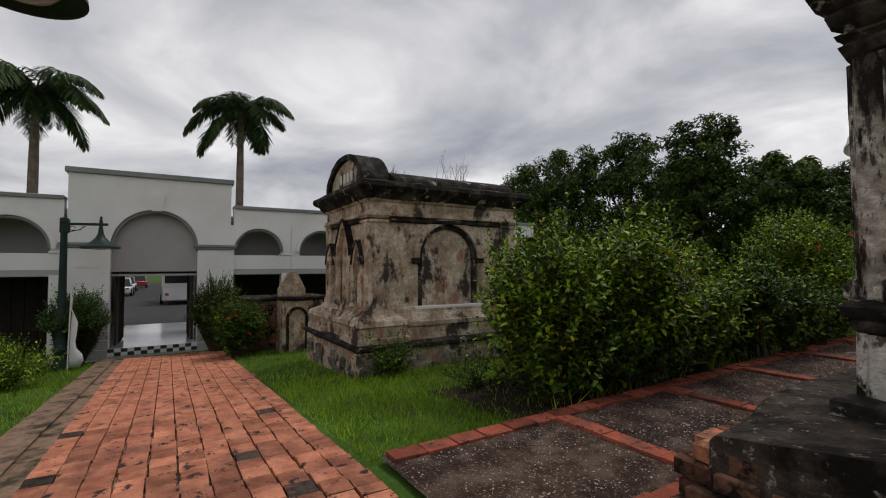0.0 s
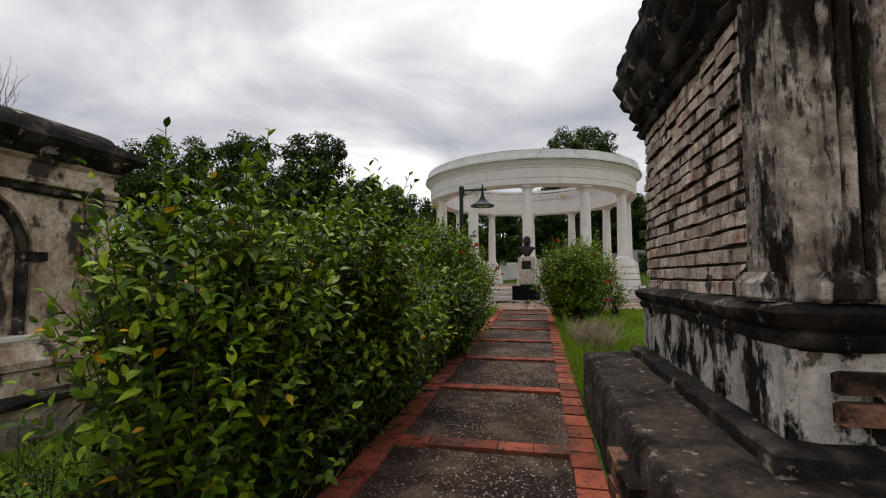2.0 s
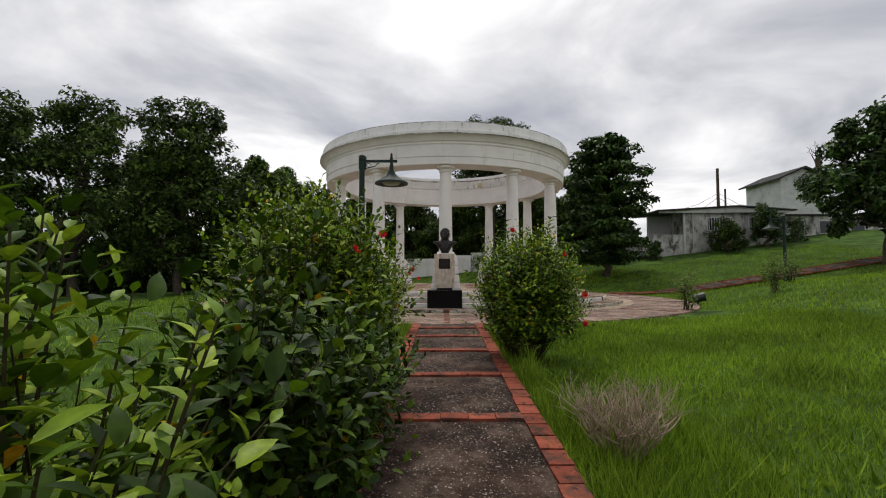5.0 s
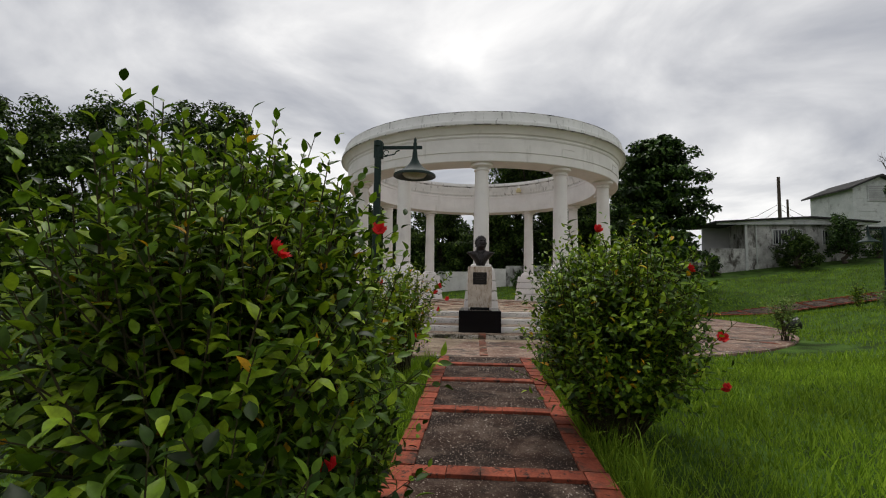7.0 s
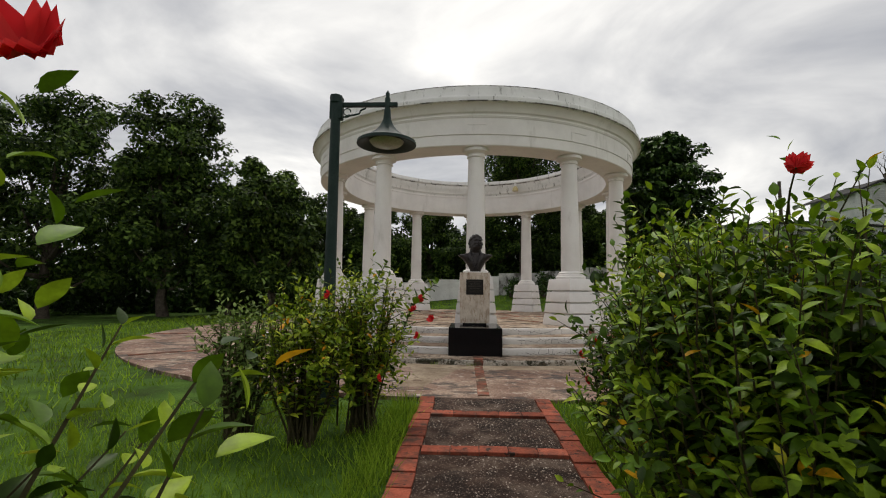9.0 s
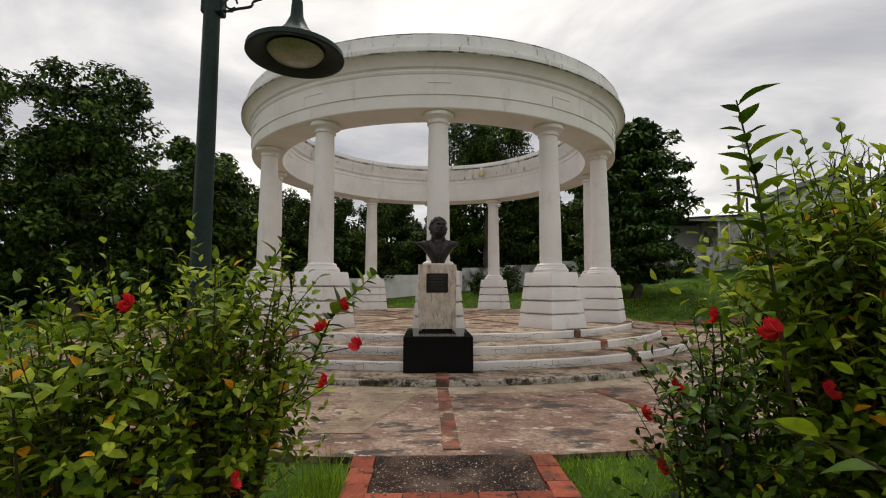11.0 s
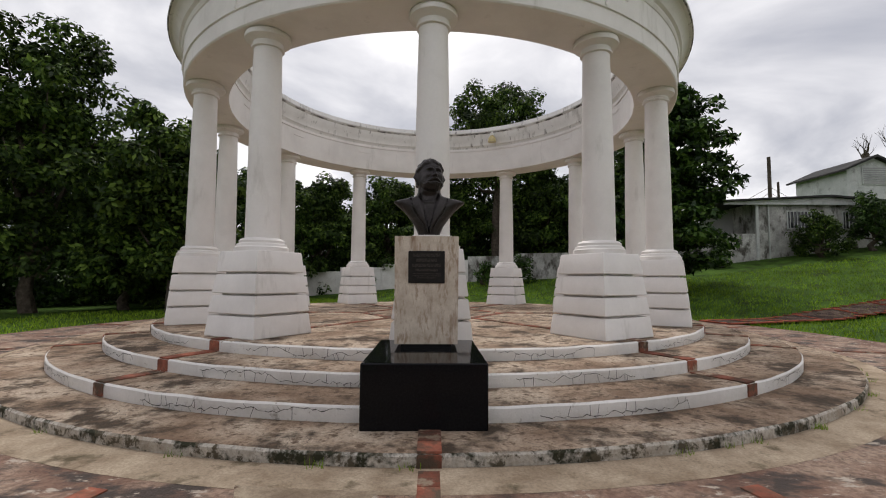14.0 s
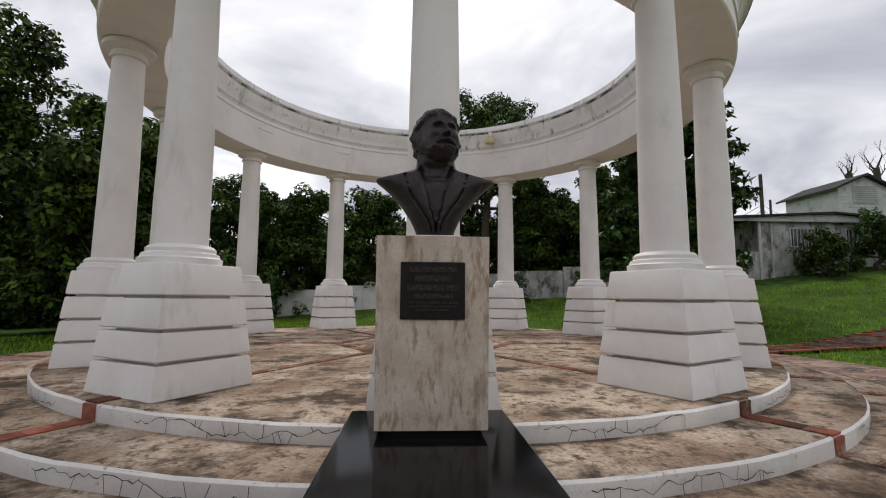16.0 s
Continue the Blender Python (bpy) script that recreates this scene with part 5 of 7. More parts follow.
for s, (y0, y1) in (("l", (-29.98, -28.99)), ("r", (-26.93, -25.98))):
    part("pier", B().box(GX - 0.4, GX + 0.03, y0, y1, GF - 0.3, 1.80), M_GATE, gate)
    part("pier_panel", B().box(GX + 0.03, GX + 0.045, y0 + 0.3, y1 - 0.3, 1.25, 1.62), M_GATE, gate)
    part("impost", rect_rings(B(), GX - 0.4, GX + 0.03, y0, y1, [(0.0, 1.74), (0.05, 1.77), (0.05, 1.81), (0.09, 1.83), (0.09, 1.88), (0.0, 1.90)]).rough(0.004, 4), M_TRIM, gate)
for y0, y1 in ((-29.98, -28.99), (-26.93, -25.98)):
    for k in range(6):
        part("pier_block", B().box(GX + 0.03, GX + 0.055, y0 + 0.01, y1 - 0.01, GF - 0.25 + 0.25 * k, GF - 0.02 + 0.25 * k, 0.008), M_GREYWALL, gate)
for s in (-1, 1):
    part("passage_wall", B().box(GX - 3.3, GX - 0.38, ARCH_C + s * 1.08 - 0.04, ARCH_C + s * 1.08 + 0.04, GF - 0.1, 1.15), M_CHECK_DARK, gate, "black passage wall")
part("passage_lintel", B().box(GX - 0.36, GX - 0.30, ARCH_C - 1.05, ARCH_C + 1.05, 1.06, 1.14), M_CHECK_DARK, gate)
def wing(y0, y1, arches):
    w = part("wing_wall", B().box(GX - 0.36, GX - 0.02, y0, y1, 2.5, 3.05), M_GATE, gate)
    part("wing_trim", B().box(GX - 0.45, GX + 0.04, y0, y1, 3.0, 3.10, 0.01), M_TRIM, w)
    for c, h, zsp in arches:
        part("wing_arch", arch_front(c - h - 0.26, c + h + 0.26, 1.60, 2.505, c, h, 1.72, GX - 0.36, GX - 0.021, 0.98), M_GATE, w, smooth=25)
        part("arch_moulding", arch_band(B(), "x", c, h + 0.02, h + 0.12, 1.72, GX - 0.03, GX + 0.05, 0.98, 20), M_GATE, w)
        part("arch_moulding", arch_band(B(), "x", c, h - 0.05, h + 0.02, 1.72, GX - 0.20, GX - 0.015, 0.98, 20), M_TRIM, w)
        part("balcony_band", B().box(GX - 0.36, GX - 0.03, c - h - 0.26, c + h + 0.26, 1.18, 1.601), M_GATE, w)
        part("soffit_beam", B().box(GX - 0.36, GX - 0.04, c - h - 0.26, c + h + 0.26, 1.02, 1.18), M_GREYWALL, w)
        # grey sheet imitating the shaded corridor seen through the wing arch
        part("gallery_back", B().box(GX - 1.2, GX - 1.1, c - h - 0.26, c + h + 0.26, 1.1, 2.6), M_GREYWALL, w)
        part("wing_pier", B().box(GX - 0.36, GX - 0.02, c + h - 0.02, c + h + 0.26, GF - 0.3, 1.05), M_GATE, w)
        part("capital", B().box(GX - 0.38, GX + 0.0, c + h - 0.04, c + h + 0.28, 1.60, 1.66, 0.01), M_GATE, w)
wing(-25.98, -14.0, [(-25.26 + 1.93 * i, 0.70, 1.7) for i in range(6)])
wing(-42.0, -29.98, [(-31.05 - 2.15 * i, 0.82, 1.7) for i in range(5)])
part("corridor_wall", B().box(GX - 3.4, GX - 3.2, -42, -29.2, GF - 0.3, 1.12), M_DARKWOOD, gate, "dark brown boarded wall")
part("corridor_wall", B().box(GX - 3.4, GX - 3.2, -26.7, -14, GF - 0.3, 1.12), M_DARKWOOD, gate, "dark brown boarded wall")
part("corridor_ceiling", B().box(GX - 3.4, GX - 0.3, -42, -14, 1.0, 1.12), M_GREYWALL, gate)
part("roof_slab", B().box(GX - 3.6, GX - 0.36, -42, -14, 2.62, 2.8), M_GREYWALL, gate)
for i in range(40):
    y = -41.5 + 0.3 * i
    part("board", B().box(GX - 3.2, GX - 3.17, y, y + 0.27, GF - 0.2, 0.95), M_DARKWOOD, gate) if y < -29.3 else None
for s in (-1, 1):
    d = part("gate_leaf", B().box(GX - 2.2, GX - 0.5, ARCH_C + s * 0.93 - 0.03, ARCH_C + s * 0.93 + 0.03, GF + 0.03, 1.1), M_DARKWOOD, gate, "dark iron gate leaf folded open")
    for i in range(7):
        part("bar", B().tube([(GX - 0.6 - 0.24 * i, ARCH_C + s * 0.85, GF + 0.05), (GX - 0.6 - 0.24 * i, ARCH_C + s * 0.85, 1.05)], 0.015, 6), M_DARKWOOD, d)
part("passage_floor", B().box(GX - 6.0, GX + 0.02, ARCH_C - 1.05, ARCH_C + 1.05, GF - 0.3, GF), M_TILEFLOOR, gate, "wet glossy pale floor tiles")
for i in range(14):
    for j in range(2):
        part("check_tile", B().box(GX + 0.02, GX + 0.05, ARCH_C - 1.05 + 0.15 * i + .003, ARCH_C - 0.90 + 0.15 * i - .003, GF - 0.2 + 0.1 * j + .003, GF - 0.1 + 0.1 * j - .003), M_CHECK_DARK if (i + j) % 2 else M_GATE, gate)

# loose stones set in the path
g_ = np.random.default_rng(17)
n_ = 16000
px_, py_ = g_.uniform(-0.66, 0.66, n_), -26.2 + 15.4 * g_.random(n_) ** 1.0
okp = np.array([noise.noise(Vector((a * 1.7, b * 1.7, 2.0))) > -0.25 + 0.5 * g_.random() - 0.3 for a, b in zip(px_, py_)])
px_, py_ = px_[okp], py_[okp]
n_ = len(px_)
pz_ = np.array([path_z(q) for q in py_]) + 0.003
rs_ = g_.uniform(0.004, 0.012, n_)
an_ = g_.uniform(0, 6.283, n_)
octa = np.array([(1, 0, 0), (0, 0.8, 0), (-1, 0, 0), (0, -0.8, 0), (0, 0, 0.75)])
vv = np.stack([np.stack([px_ + rs_ * (o[0] * np.cos(an_) - o[1] * np.sin(an_)), py_ + rs_ * (o[0] * np.sin(an_) + o[1] * np.cos(an_)), pz_ + rs_ * o[2]], 1) for o in octa], 1)
pm = bpy.data.meshes.new("pebbles")
pm.vertices.add(5 * n_)
pm.vertices.foreach_set("co", vv.reshape(-1))
ti_ = (np.arange(n_)[:, None, None] * 5 + np.array([[0, 1, 4], [1, 2, 4], [2, 3, 4], [3, 0, 4]])[None]).reshape(-1)
pm.loops.add(len(ti_))
pm.loops.foreach_set("vertex_index", ti_.astype(np.int32))
pm.polygons.add(4 * n_)
pm.polygons.foreach_set("loop_start", np.arange(0, 12 * n_, 3, dtype=np.int32))
pm.polygons.foreach_set("loop_total", np.full(4 * n_, 3, np.int32))
pm.update(calc_edges=True)
single("pebbles", pm, M_PEBBLE, "small stones set in the path surface", "pebbles", kind="stuff")

# bare earth under the hedge, the hedge's shade put into its near-black colour
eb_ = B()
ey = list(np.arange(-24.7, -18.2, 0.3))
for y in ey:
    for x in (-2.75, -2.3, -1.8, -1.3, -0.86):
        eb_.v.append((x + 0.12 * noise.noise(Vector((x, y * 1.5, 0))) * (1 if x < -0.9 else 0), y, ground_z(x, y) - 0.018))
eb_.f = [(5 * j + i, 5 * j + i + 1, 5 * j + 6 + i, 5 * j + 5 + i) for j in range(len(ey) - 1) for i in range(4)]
single("soil_bed", eb_, surface("shaded_bed_earth", [(0.36, (0.014, 0.010, 0.007)), (0.6, (0.045, 0.034, 0.022))], 9, 0.95, relief=1.0), "bare earth under the hedge, darkened as the hedge's shade", "soil", kind="structure")


# ---- street lamps ----
def garden_lamp(name, base, h, turn, label):
    """Tapered post on a round foot, arm with scroll, bell shade with glass."""
    t = thing(name, (0, 0, 0), label, "street lamp", "garden lamps")
    part("post", B().lathe([(0.17, 0.0), (0.17, 0.10), (0.14, 0.14), (0.13, 0.42), (0.15, 0.46), (0.11, 0.52), (0.095, 0.95), (0.11, 0.98), (0.085, 1.04), (0.075, 2.2), (0.065, h - 0.12), (0.085, h - 0.10), (0.085, h), (0.02, h + 0.03)], 16), M_LAMP, t)
    part("bracket_box", B().box(-0.075, 0.10, -0.055, 0.055, h - 0.34, h - 0.02, 0.01), M_LAMP, t)
    part("arm", B().box(0.05, 0.86, -0.028, 0.028, h - 0.16, h - 0.10, 0.006), M_LAMP, t)
    sc = [(0.10 + 0.32 * k / 14 + 0.03 * math.sin(k * 0.9), 0, h - 0.30 + 0.12 * (k / 14) ** 2) for k in range(15)]
    part("scroll", B().tube(sc, 0.012, 6), M_LAMP, t)
    part("scroll", B().tube([(0.16 + 0.05 * math.cos(a), 0, h - 0.23 + 0.05 * math.sin(a)) for a in np.linspace(0, 5.5, 12)], 0.009, 6), M_LAMP, t)
    part("finial", B().lathe([(0.035, h - 0.2), (0.04, h - 0.05), (0.025, h - 0.02), (0.03, h + 0.03), (0.0, h + 0.08)], 10, 0.72), M_LAMP, t)
    sh = part("shade", B().lathe([(0.045, h - 0.20), (0.055, h - 0.34), (0.10, h - 0.44), (0.17, h - 0.52), (0.28, h - 0.60), (0.40, h - 0.66), (0.405, h - 0.70), (0.38, h - 0.705), (0.27, h - 0.655), (0.16, h - 0.60), (0.02, h - 0.58)], 36, 0.72), M_LAMP, t,
              "dark green bell shade")
    part("glass", B().lathe([(0.0, h - 0.735), (0.10, h - 0.73), (0.19, h - 0.705), (0.235, h - 0.655)], 28, 0.72), M_DIFFUSER, sh, "frosted glass")
    m = pose(base[0], base[1], base[2], 0, 0, turn)
    t.matrix_basis = m
    return t
L_TOP = 4.17
garden_lamp("street_lamp", (-2.08, -11.1, -0.03), L_TOP, 0, "dark green garden lamp post with a bell shade beside the plaza")
l2 = garden_lamp("street_lamp", (-11.1, -29.75, ground_z(-11.1, -29.75) - 0.03), 3.5, 78, "dark green garden lamp post with a bell shade by the gate")
garden_lamp("street_lamp", (-1.95, -29.35, ground_z(-1.95, -29.35) - 0.03), 4.45, 90, "dark green garden lamp post overhanging the brick walkway")
garden_lamp("street_lamp", (17.4, 1.2, ground_z(17.4, 1.2) - 0.03), 3.6, 185, "dark garden lamp post standing on the lawn")

# white feather banner leaning at the gate lamp
ban = thing("feather_banner", (-10.7, -29.45, ground_z(-10.7, -29.45)), "white cloth feather banner beside the lamp post", "banner")
bb = B()
zb0 = ground_z(-10.7, -29.45)
for i in range(13):
    f = i / 12
    w = 0.24 * (1 - f) ** 1.1 * (0.75 + 0.25 * abs(math.sin(12 * f))) + 0.02
    bb.v += [(-10.72, -29.55 + 0.05 * f, zb0 + 0.02 + 1.75 * f), (-10.70 + 0.03 * math.sin(9 * f), -29.55 + w + 0.05 * math.sin(14 * f), zb0 + 0.02 + 1.75 * f)]
bb.f = [(2 * i, 2 * i + 1, 2 * i + 3, 2 * i + 2) for i in range(12)]
bo = part("cloth", bb, M_CLOTH, ban)
sm = bo.modifiers.new("thickness", "SOLIDIFY")
sm.thickness = 0.006
part("pole", B().tube([(-10.72, -29.57, zb0 - 0.05), (-10.72, -29.53, zb0 + 1.85)], 0.014, 8), M_CLOTH, ban)

# floodlight on the lawn
def simple_flood(x, y):
    z = ground_z(x, y) - 0.05
    t = thing("floodlight", (x, y, z), "small black floodlight on a spike in the lawn", "floodlight")
    part("spike", B().tube([(x, y, z), (x, y, z + 0.22)], 0.03, 8), M_FLOOD, t)
    part("housing", B().tube([(x - 0.2, y + 0.05, z + 0.24), (x - 0.16, y + 0.04, z + 0.25), (x + 0.14, y - 0.04, z + 0.33), (x + 0.22, y - 0.06, z + 0.35)], [0.10, 0.16, 0.17, 0.20], 16), M_FLOOD, t)
simple_flood(10.0, -4.0)

# ---- perimeter wall and houses behind the lawn ----
WALL_PTS = [(-60, 30), (-34, 27), (-14, 25), (-7, 23.5), (2.6, 21.8), (9, 18.6), (15.5, 17.2), (20.6, 17.1)]
for i in range(len(WALL_PTS) - 1):
    (xa, ya), (xb, yb_) = WALL_PTS[i], WALL_PTS[i + 1]
    n = max(1, round(math.hypot(xb - xa, yb_ - ya) / 3.2))
    wobj = None
    for k in range(n):
        p0 = Vector((xa + (xb - xa) * k / n, ya + (yb_ - ya) * k / n))
        p1 = Vector((xa + (xb - xa) * (k + 1) / n, ya + (yb_ - ya) * (k + 1) / n))
        d = (p1 - p0).normalized()
        nrm = Vector((-d.y, d.x)) * 0.08
        z0 = min(ground_z(*p0), ground_z(*p1)) - 0.3
        z1 = (ground_z(*p0) + ground_z(*p1)) / 2 + 1.75 + 0.05 * math.sin(7 * k + i)
        b = B()
        q = [p0 - nrm, p1 - nrm - d * 0.02, p1 + nrm - d * 0.02, p0 + nrm]
        b.add([(v.x, v.y, z) for z in (z0, z1) for v in q], [(3, 2, 1, 0), (4, 5, 6, 7)] + [(j, (j + 1) % 4, 4 + (j + 1) % 4, 4 + j) for j in range(4)])
        if wobj is None:
            wobj = single("wall_north", b, M_MOULDWALL if i > 3 else M_WHITE_WORN, "stained white concrete boundary wall", "wall", kind="structure", smooth=0)
        else:
            part("wall_panel", b, M_MOULDWALL if i > 3 else M_WHITE_WORN, wobj, smooth=0)

hz = 2.55
# low house that closes the lawn: porch at its end, barred window, thin sloping sheet roof
low_house = thing("house", (25.0, 19.0, hz), "low house with mouldy grey walls and a thin sloping roof", "house")
part("wall", B().box(20.7, 29.4, 17.0, 21.5, hz - 1.2, 6.45), M_MOULDWALL, low_house, "peeling mouldy grey wall")
part("porch_wall", B().box(18.6, 20.7, 19.4, 19.6, hz - 1.2, 6.3), M_GREYWALL, low_house)
part("porch_parapet", B().box(18.6, 20.7, 17.0, 17.15, hz - 1.2, 3.9), M_MOULDWALL, low_house)
part("porch_post", B().box(20.55, 20.72, 16.9, 17.0, hz - 1.2, 6.4), M_HOUSE, low_house)
part("fascia", B().extrude([(18.4, 6.42), (25.2, 6.78), (29.9, 6.45), (29.9, 6.30), (25.2, 6.30), (18.4, 6.26)], "y", 16.72, 16.80), M_HOUSE, low_house)
part("roof", B().extrude([(18.2, 6.42), (25.2, 6.80), (30.1, 6.46), (30.1, 6.56), (25.2, 6.92), (18.2, 6.52)], "y", 16.5, 22.0), M_ROOF, low_house, "thin dark weathered sheet roof")
for wx0 in (22.6, 26.2):
    f = part("window", B().box(wx0, wx0 + 2.2, 16.95, 17.02, 4.75, 5.95), M_HOUSE, low_house)
    part("pane", B().box(wx0 + .08, wx0 + 2.12, 16.93, 16.955, 4.83, 5.87), M_CARGLASS, f)
    for k in range(9):
        part("bar", B().box(wx0 + .14 + .23 * k, wx0 + .18 + .23 * k, 16.89, 16.93, 4.8, 5.9), M_HOUSE, f)
part("downpipe", B().tube([(21.4, 16.95, hz), (21.4, 16.95, 6.3)], 0.05, 8), M_HOUSE, low_house)
# pale wooden house higher up, gable to the lawn
up_house = thing("house", (41.4, 33, 5), "upper pale wooden house with a low gable roof", "house")
part("wall", B().extrude([(38.8, 3.0), (38.8, 12.0), (41.4, 13.1), (43.9, 12.0), (43.9, 3.0)], "y", 30.0, 36.0), M_HOUSE, up_house, "pale weathered board wall")
part("roof", B().extrude([(38.2, 11.72), (41.4, 13.1), (44.5, 11.72), (44.5, 11.90), (41.4, 13.32), (38.2, 11.90)], "y", 29.5, 36.6), M_ROOF, up_house, "dark sheet roof with wide eaves")
for k in range(16):
    part("board", B().box(38.8, 43.9, 29.965, 30.0, 6.4 + 0.34 * k, 6.70 + 0.34 * k), M_HOUSE, up_house)
f = part("window", B().box(40.2, 42.6, 29.88, 29.97, 10.5, 12.2), M_HOUSE, up_house, "closed louvred shutter")
for k in range(8):
    part("slat", B().box(40.3, 42.5, 29.83, 29.88, 10.6 + 0.2 * k, 10.72 + 0.2 * k), M_GREYWALL, f)
annex = thing("house", (34, 20, hz), "low annex with mouldy white walls", "house")
part("wall", B().box(29.8, 42.0, 18.4, 23.0, hz - 1, 6.2), M_MOULDWALL, annex)
part("roof", B().box(29.5, 42.3, 18.1, 23.3, 6.2, 6.35, 0.02), M_ROOF, annex)
for wx0 in (30.8, 33.4, 36.2):
    f = part("window", B().box(wx0, wx0 + 1.3, 18.34, 18.42, 4.6, 5.8), M_HOUSE, annex)
    part("pane", B().box(wx0 + .08, wx0 + 1.22, 18.32, 18.345, 4.68, 5.72), M_CARGLASS, f)
# utility pole and bare trees behind the houses
pole = thing("utility_pole", (32.1, 30.9, 4.8), "dark utility pole with wires behind the houses", "pole")
part("mast", B().tube([(32.1, 30.9, 4.0), (32.1, 30.9, 13.3)], [0.19, 0.15], 8), M_BARK, pole)
part("mast", B().tube([(33.0, 31.0, 4.0), (33.0, 31.0, 10.9)], [0.13, 0.10], 8), M_BARK, pole)
for dz, x1 in ((0.0, 27.5), (-0.5, 28.5), (0.0, 36.8), (-0.5, 36.0)):
    part("wire", B().tube([(32.1, 30.9, 10.4 + dz), ((32.1 + x1) / 2, 30.9, 9.1 + dz), (x1, 30.9, 8.4 + dz)], 0.022, 4), M_BARK, pole)


def limb(b, p, d, r, length, depth, rnd, spread=0.6):
    pts, rad = [p], [r]
    for k in range(4):
        d = (d + Vector((rnd.uniform(-.25, .25), rnd.uniform(-.25, .25), rnd.uniform(-.05, .22)))).normalized()
        p = p + d * length / 4
        pts.append(p)
        rad.append(r * (1 - 0.14 * (k + 1)))
    b.tube(pts, rad, 6 if depth else 5)
    tips = [p]
    if depth:
        for k in range(3):
            a = rnd.uniform(0, 6.28)
            nd = (d + spread * Vector((math.cos(a), math.sin(a), rnd.uniform(-.1, .5)))).normalized()
            q = pts[-1 - (k % 2)]
            tips += limb(b, q, nd, rad[-1] * 0.75, length * 0.7, depth - 1, rnd, spread)
    return tips
for x, y, h, s in ((57.0, 46.5, 7.4, 5), (62.0, 47.5, 10.0, 8)):
    z = 15.0
    t = thing("bare_tree", (x, y, z - 10.5), "bare dead tree with lopped branches", "tree")
    b = B()
    rn = random.Random(s)
    b.tube([(x, y, z - 10.5), (x + 0.1, y, z), (x - 0.1, y, z + h * 0.45)], [0.5, 0.45, 0.36], 8)
    for k in range(4):
        a = k * 1.6
        limb(b, Vector((x - 0.05, y, z + h * (0.25 + 0.06 * k))), Vector((math.cos(a) * 0.7, math.sin(a) * 0.7, 1)).normalized(), 0.16, h * 0.20, 2, rn)
    part("trunk", b, M_BARK, t)


# ---- trees ----
def tree(x, y, h, r, label, seed, leaves=9000, size=0.28, material=None, trunk_f=0.35, layered=False, name="tree", base=None):
    """Trunk and limbs; the crown is built of lobes, each lobe of clumps, each clump a shell of leaves that face outwards."""
    global rng
    rng = np.random.default_rng(seed)
    rn = random.Random(seed)
    z = ground_z(x, y) - 0.1 if base is None else base
    t = thing(name, (x, y, z), label, "tree")
    b = B()
    b.tube([(x, y, z), (x + rn.uniform(-.2, .2), y + rn.uniform(-.2, .2), z + h * trunk_f * 0.5), (x + rn.uniform(-.4, .4), y, z + h * trunk_f), (x, y, z + h * 0.8)],
           [0.055 * r + 0.12, 0.045 * r + 0.1, 0.035 * r + 0.08, 0.05], 9)
    clumps = []
    if layered:
        tiers = 9
        for k in range(tiers):
            zz = trunk_f + (0.97 - trunk_f) * k / (tiers - 1)
            reach = r * (0.95 - 0.30 * k / tiers) * (0.72 if k == 0 else 1.0) * (0.5 if k == tiers - 1 else 1.0)
            arms = rn.randint(6, 8)
            for q in range(arms):
                a = 6.283 * q / arms + rn.uniform(-.35, .35) + k
                far = reach * rn.uniform(0.72, 1.12)
                tilt = rn.uniform(-0.05, 0.10)
                tip = Vector((x + far * math.cos(a), y + far * math.sin(a), z + h * zz + tilt * far))
                b.tube([(x, y, z + h * (zz - 0.03)), tip], [0.05, 0.02], 5)
                for i in range(7):
                    f = (i + 0.6) / 7
                    spread = 0.16 * r * f
                    clumps.append((Vector((x, y, z + h * zz)).lerp(tip, f) + Vector((rn.uniform(-1, 1) * spread, rn.uniform(-1, 1) * spread, rn.uniform(-.05, .05) * r)), 0.15 * r * rn.uniform(.7, 1.25), 0.45))
    else:
        lobes = []
        nl = 9 + int(r * 1.3)
        for k in range(nl):
            f = (k + 0.5) / nl
            zz = trunk_f + (0.88 - trunk_f) * f
            prof = math.sin(math.pi * min(1, 0.28 + 0.66 * f)) ** 0.7
            a = 2.4 * k + rn.uniform(-.5, .5)
            rad = r * 0.66 * prof * rn.uniform(0.55, 1.08)
            lobes.append((Vector((x + rad * math.cos(a), y + rad * math.sin(a), z + h * zz)), r * rn.uniform(0.34, 0.50)))
        lobes.append((Vector((x, y, z + h * 0.55)), r * 0.55))
        for c, lr in lobes:
            st = Vector((x, y, z + h * trunk_f * 0.8 + 0.35 * max(0.0, c.z - z - h * trunk_f * 0.8)))
            b.tube([st, st.lerp(c, 0.5) + Vector((0, 0, -0.03 * h)), c], [0.03 * r + 0.03, 0.02 * r + 0.02, 0.02], 5)
            for q in range(13):
                d = Vector((rn.gauss(0, 1), rn.gauss(0, 1), rn.gauss(0.15, 0.8))).normalized()
                clumps.append((c + Vector((d.x, d.y, d.z * 0.85)) * lr * rn.uniform(0.62, 1.08), lr * rn.uniform(0.26, 0.46), 0.8))
    part("trunk", b, M_BARK, t)
    per = max(12, leaves // len(clumps))
    P_, W2, U2 = [], [], []
    for c, br, squash in clumps:
        d = sphere_dirs(per)
        rad = br * (0.55 + 0.5 * rng.random((per, 1)))
        P_.append(np.array(c) + d * rad * np.array([1.0, 1.0, squash]))
        out = d * np.array([1, 1, 1 / squash]) + np.array([0, 0, 0.25])
        tang = np.cross(out, rng.normal(size=(per, 3)))
        W2.append(tang + 0.35 * d + rng.normal(size=(per, 3)) * 0.25 + np.array([0, 0, -0.35]))
        U2.append(out + rng.normal(size=(per, 3)) * 0.35)
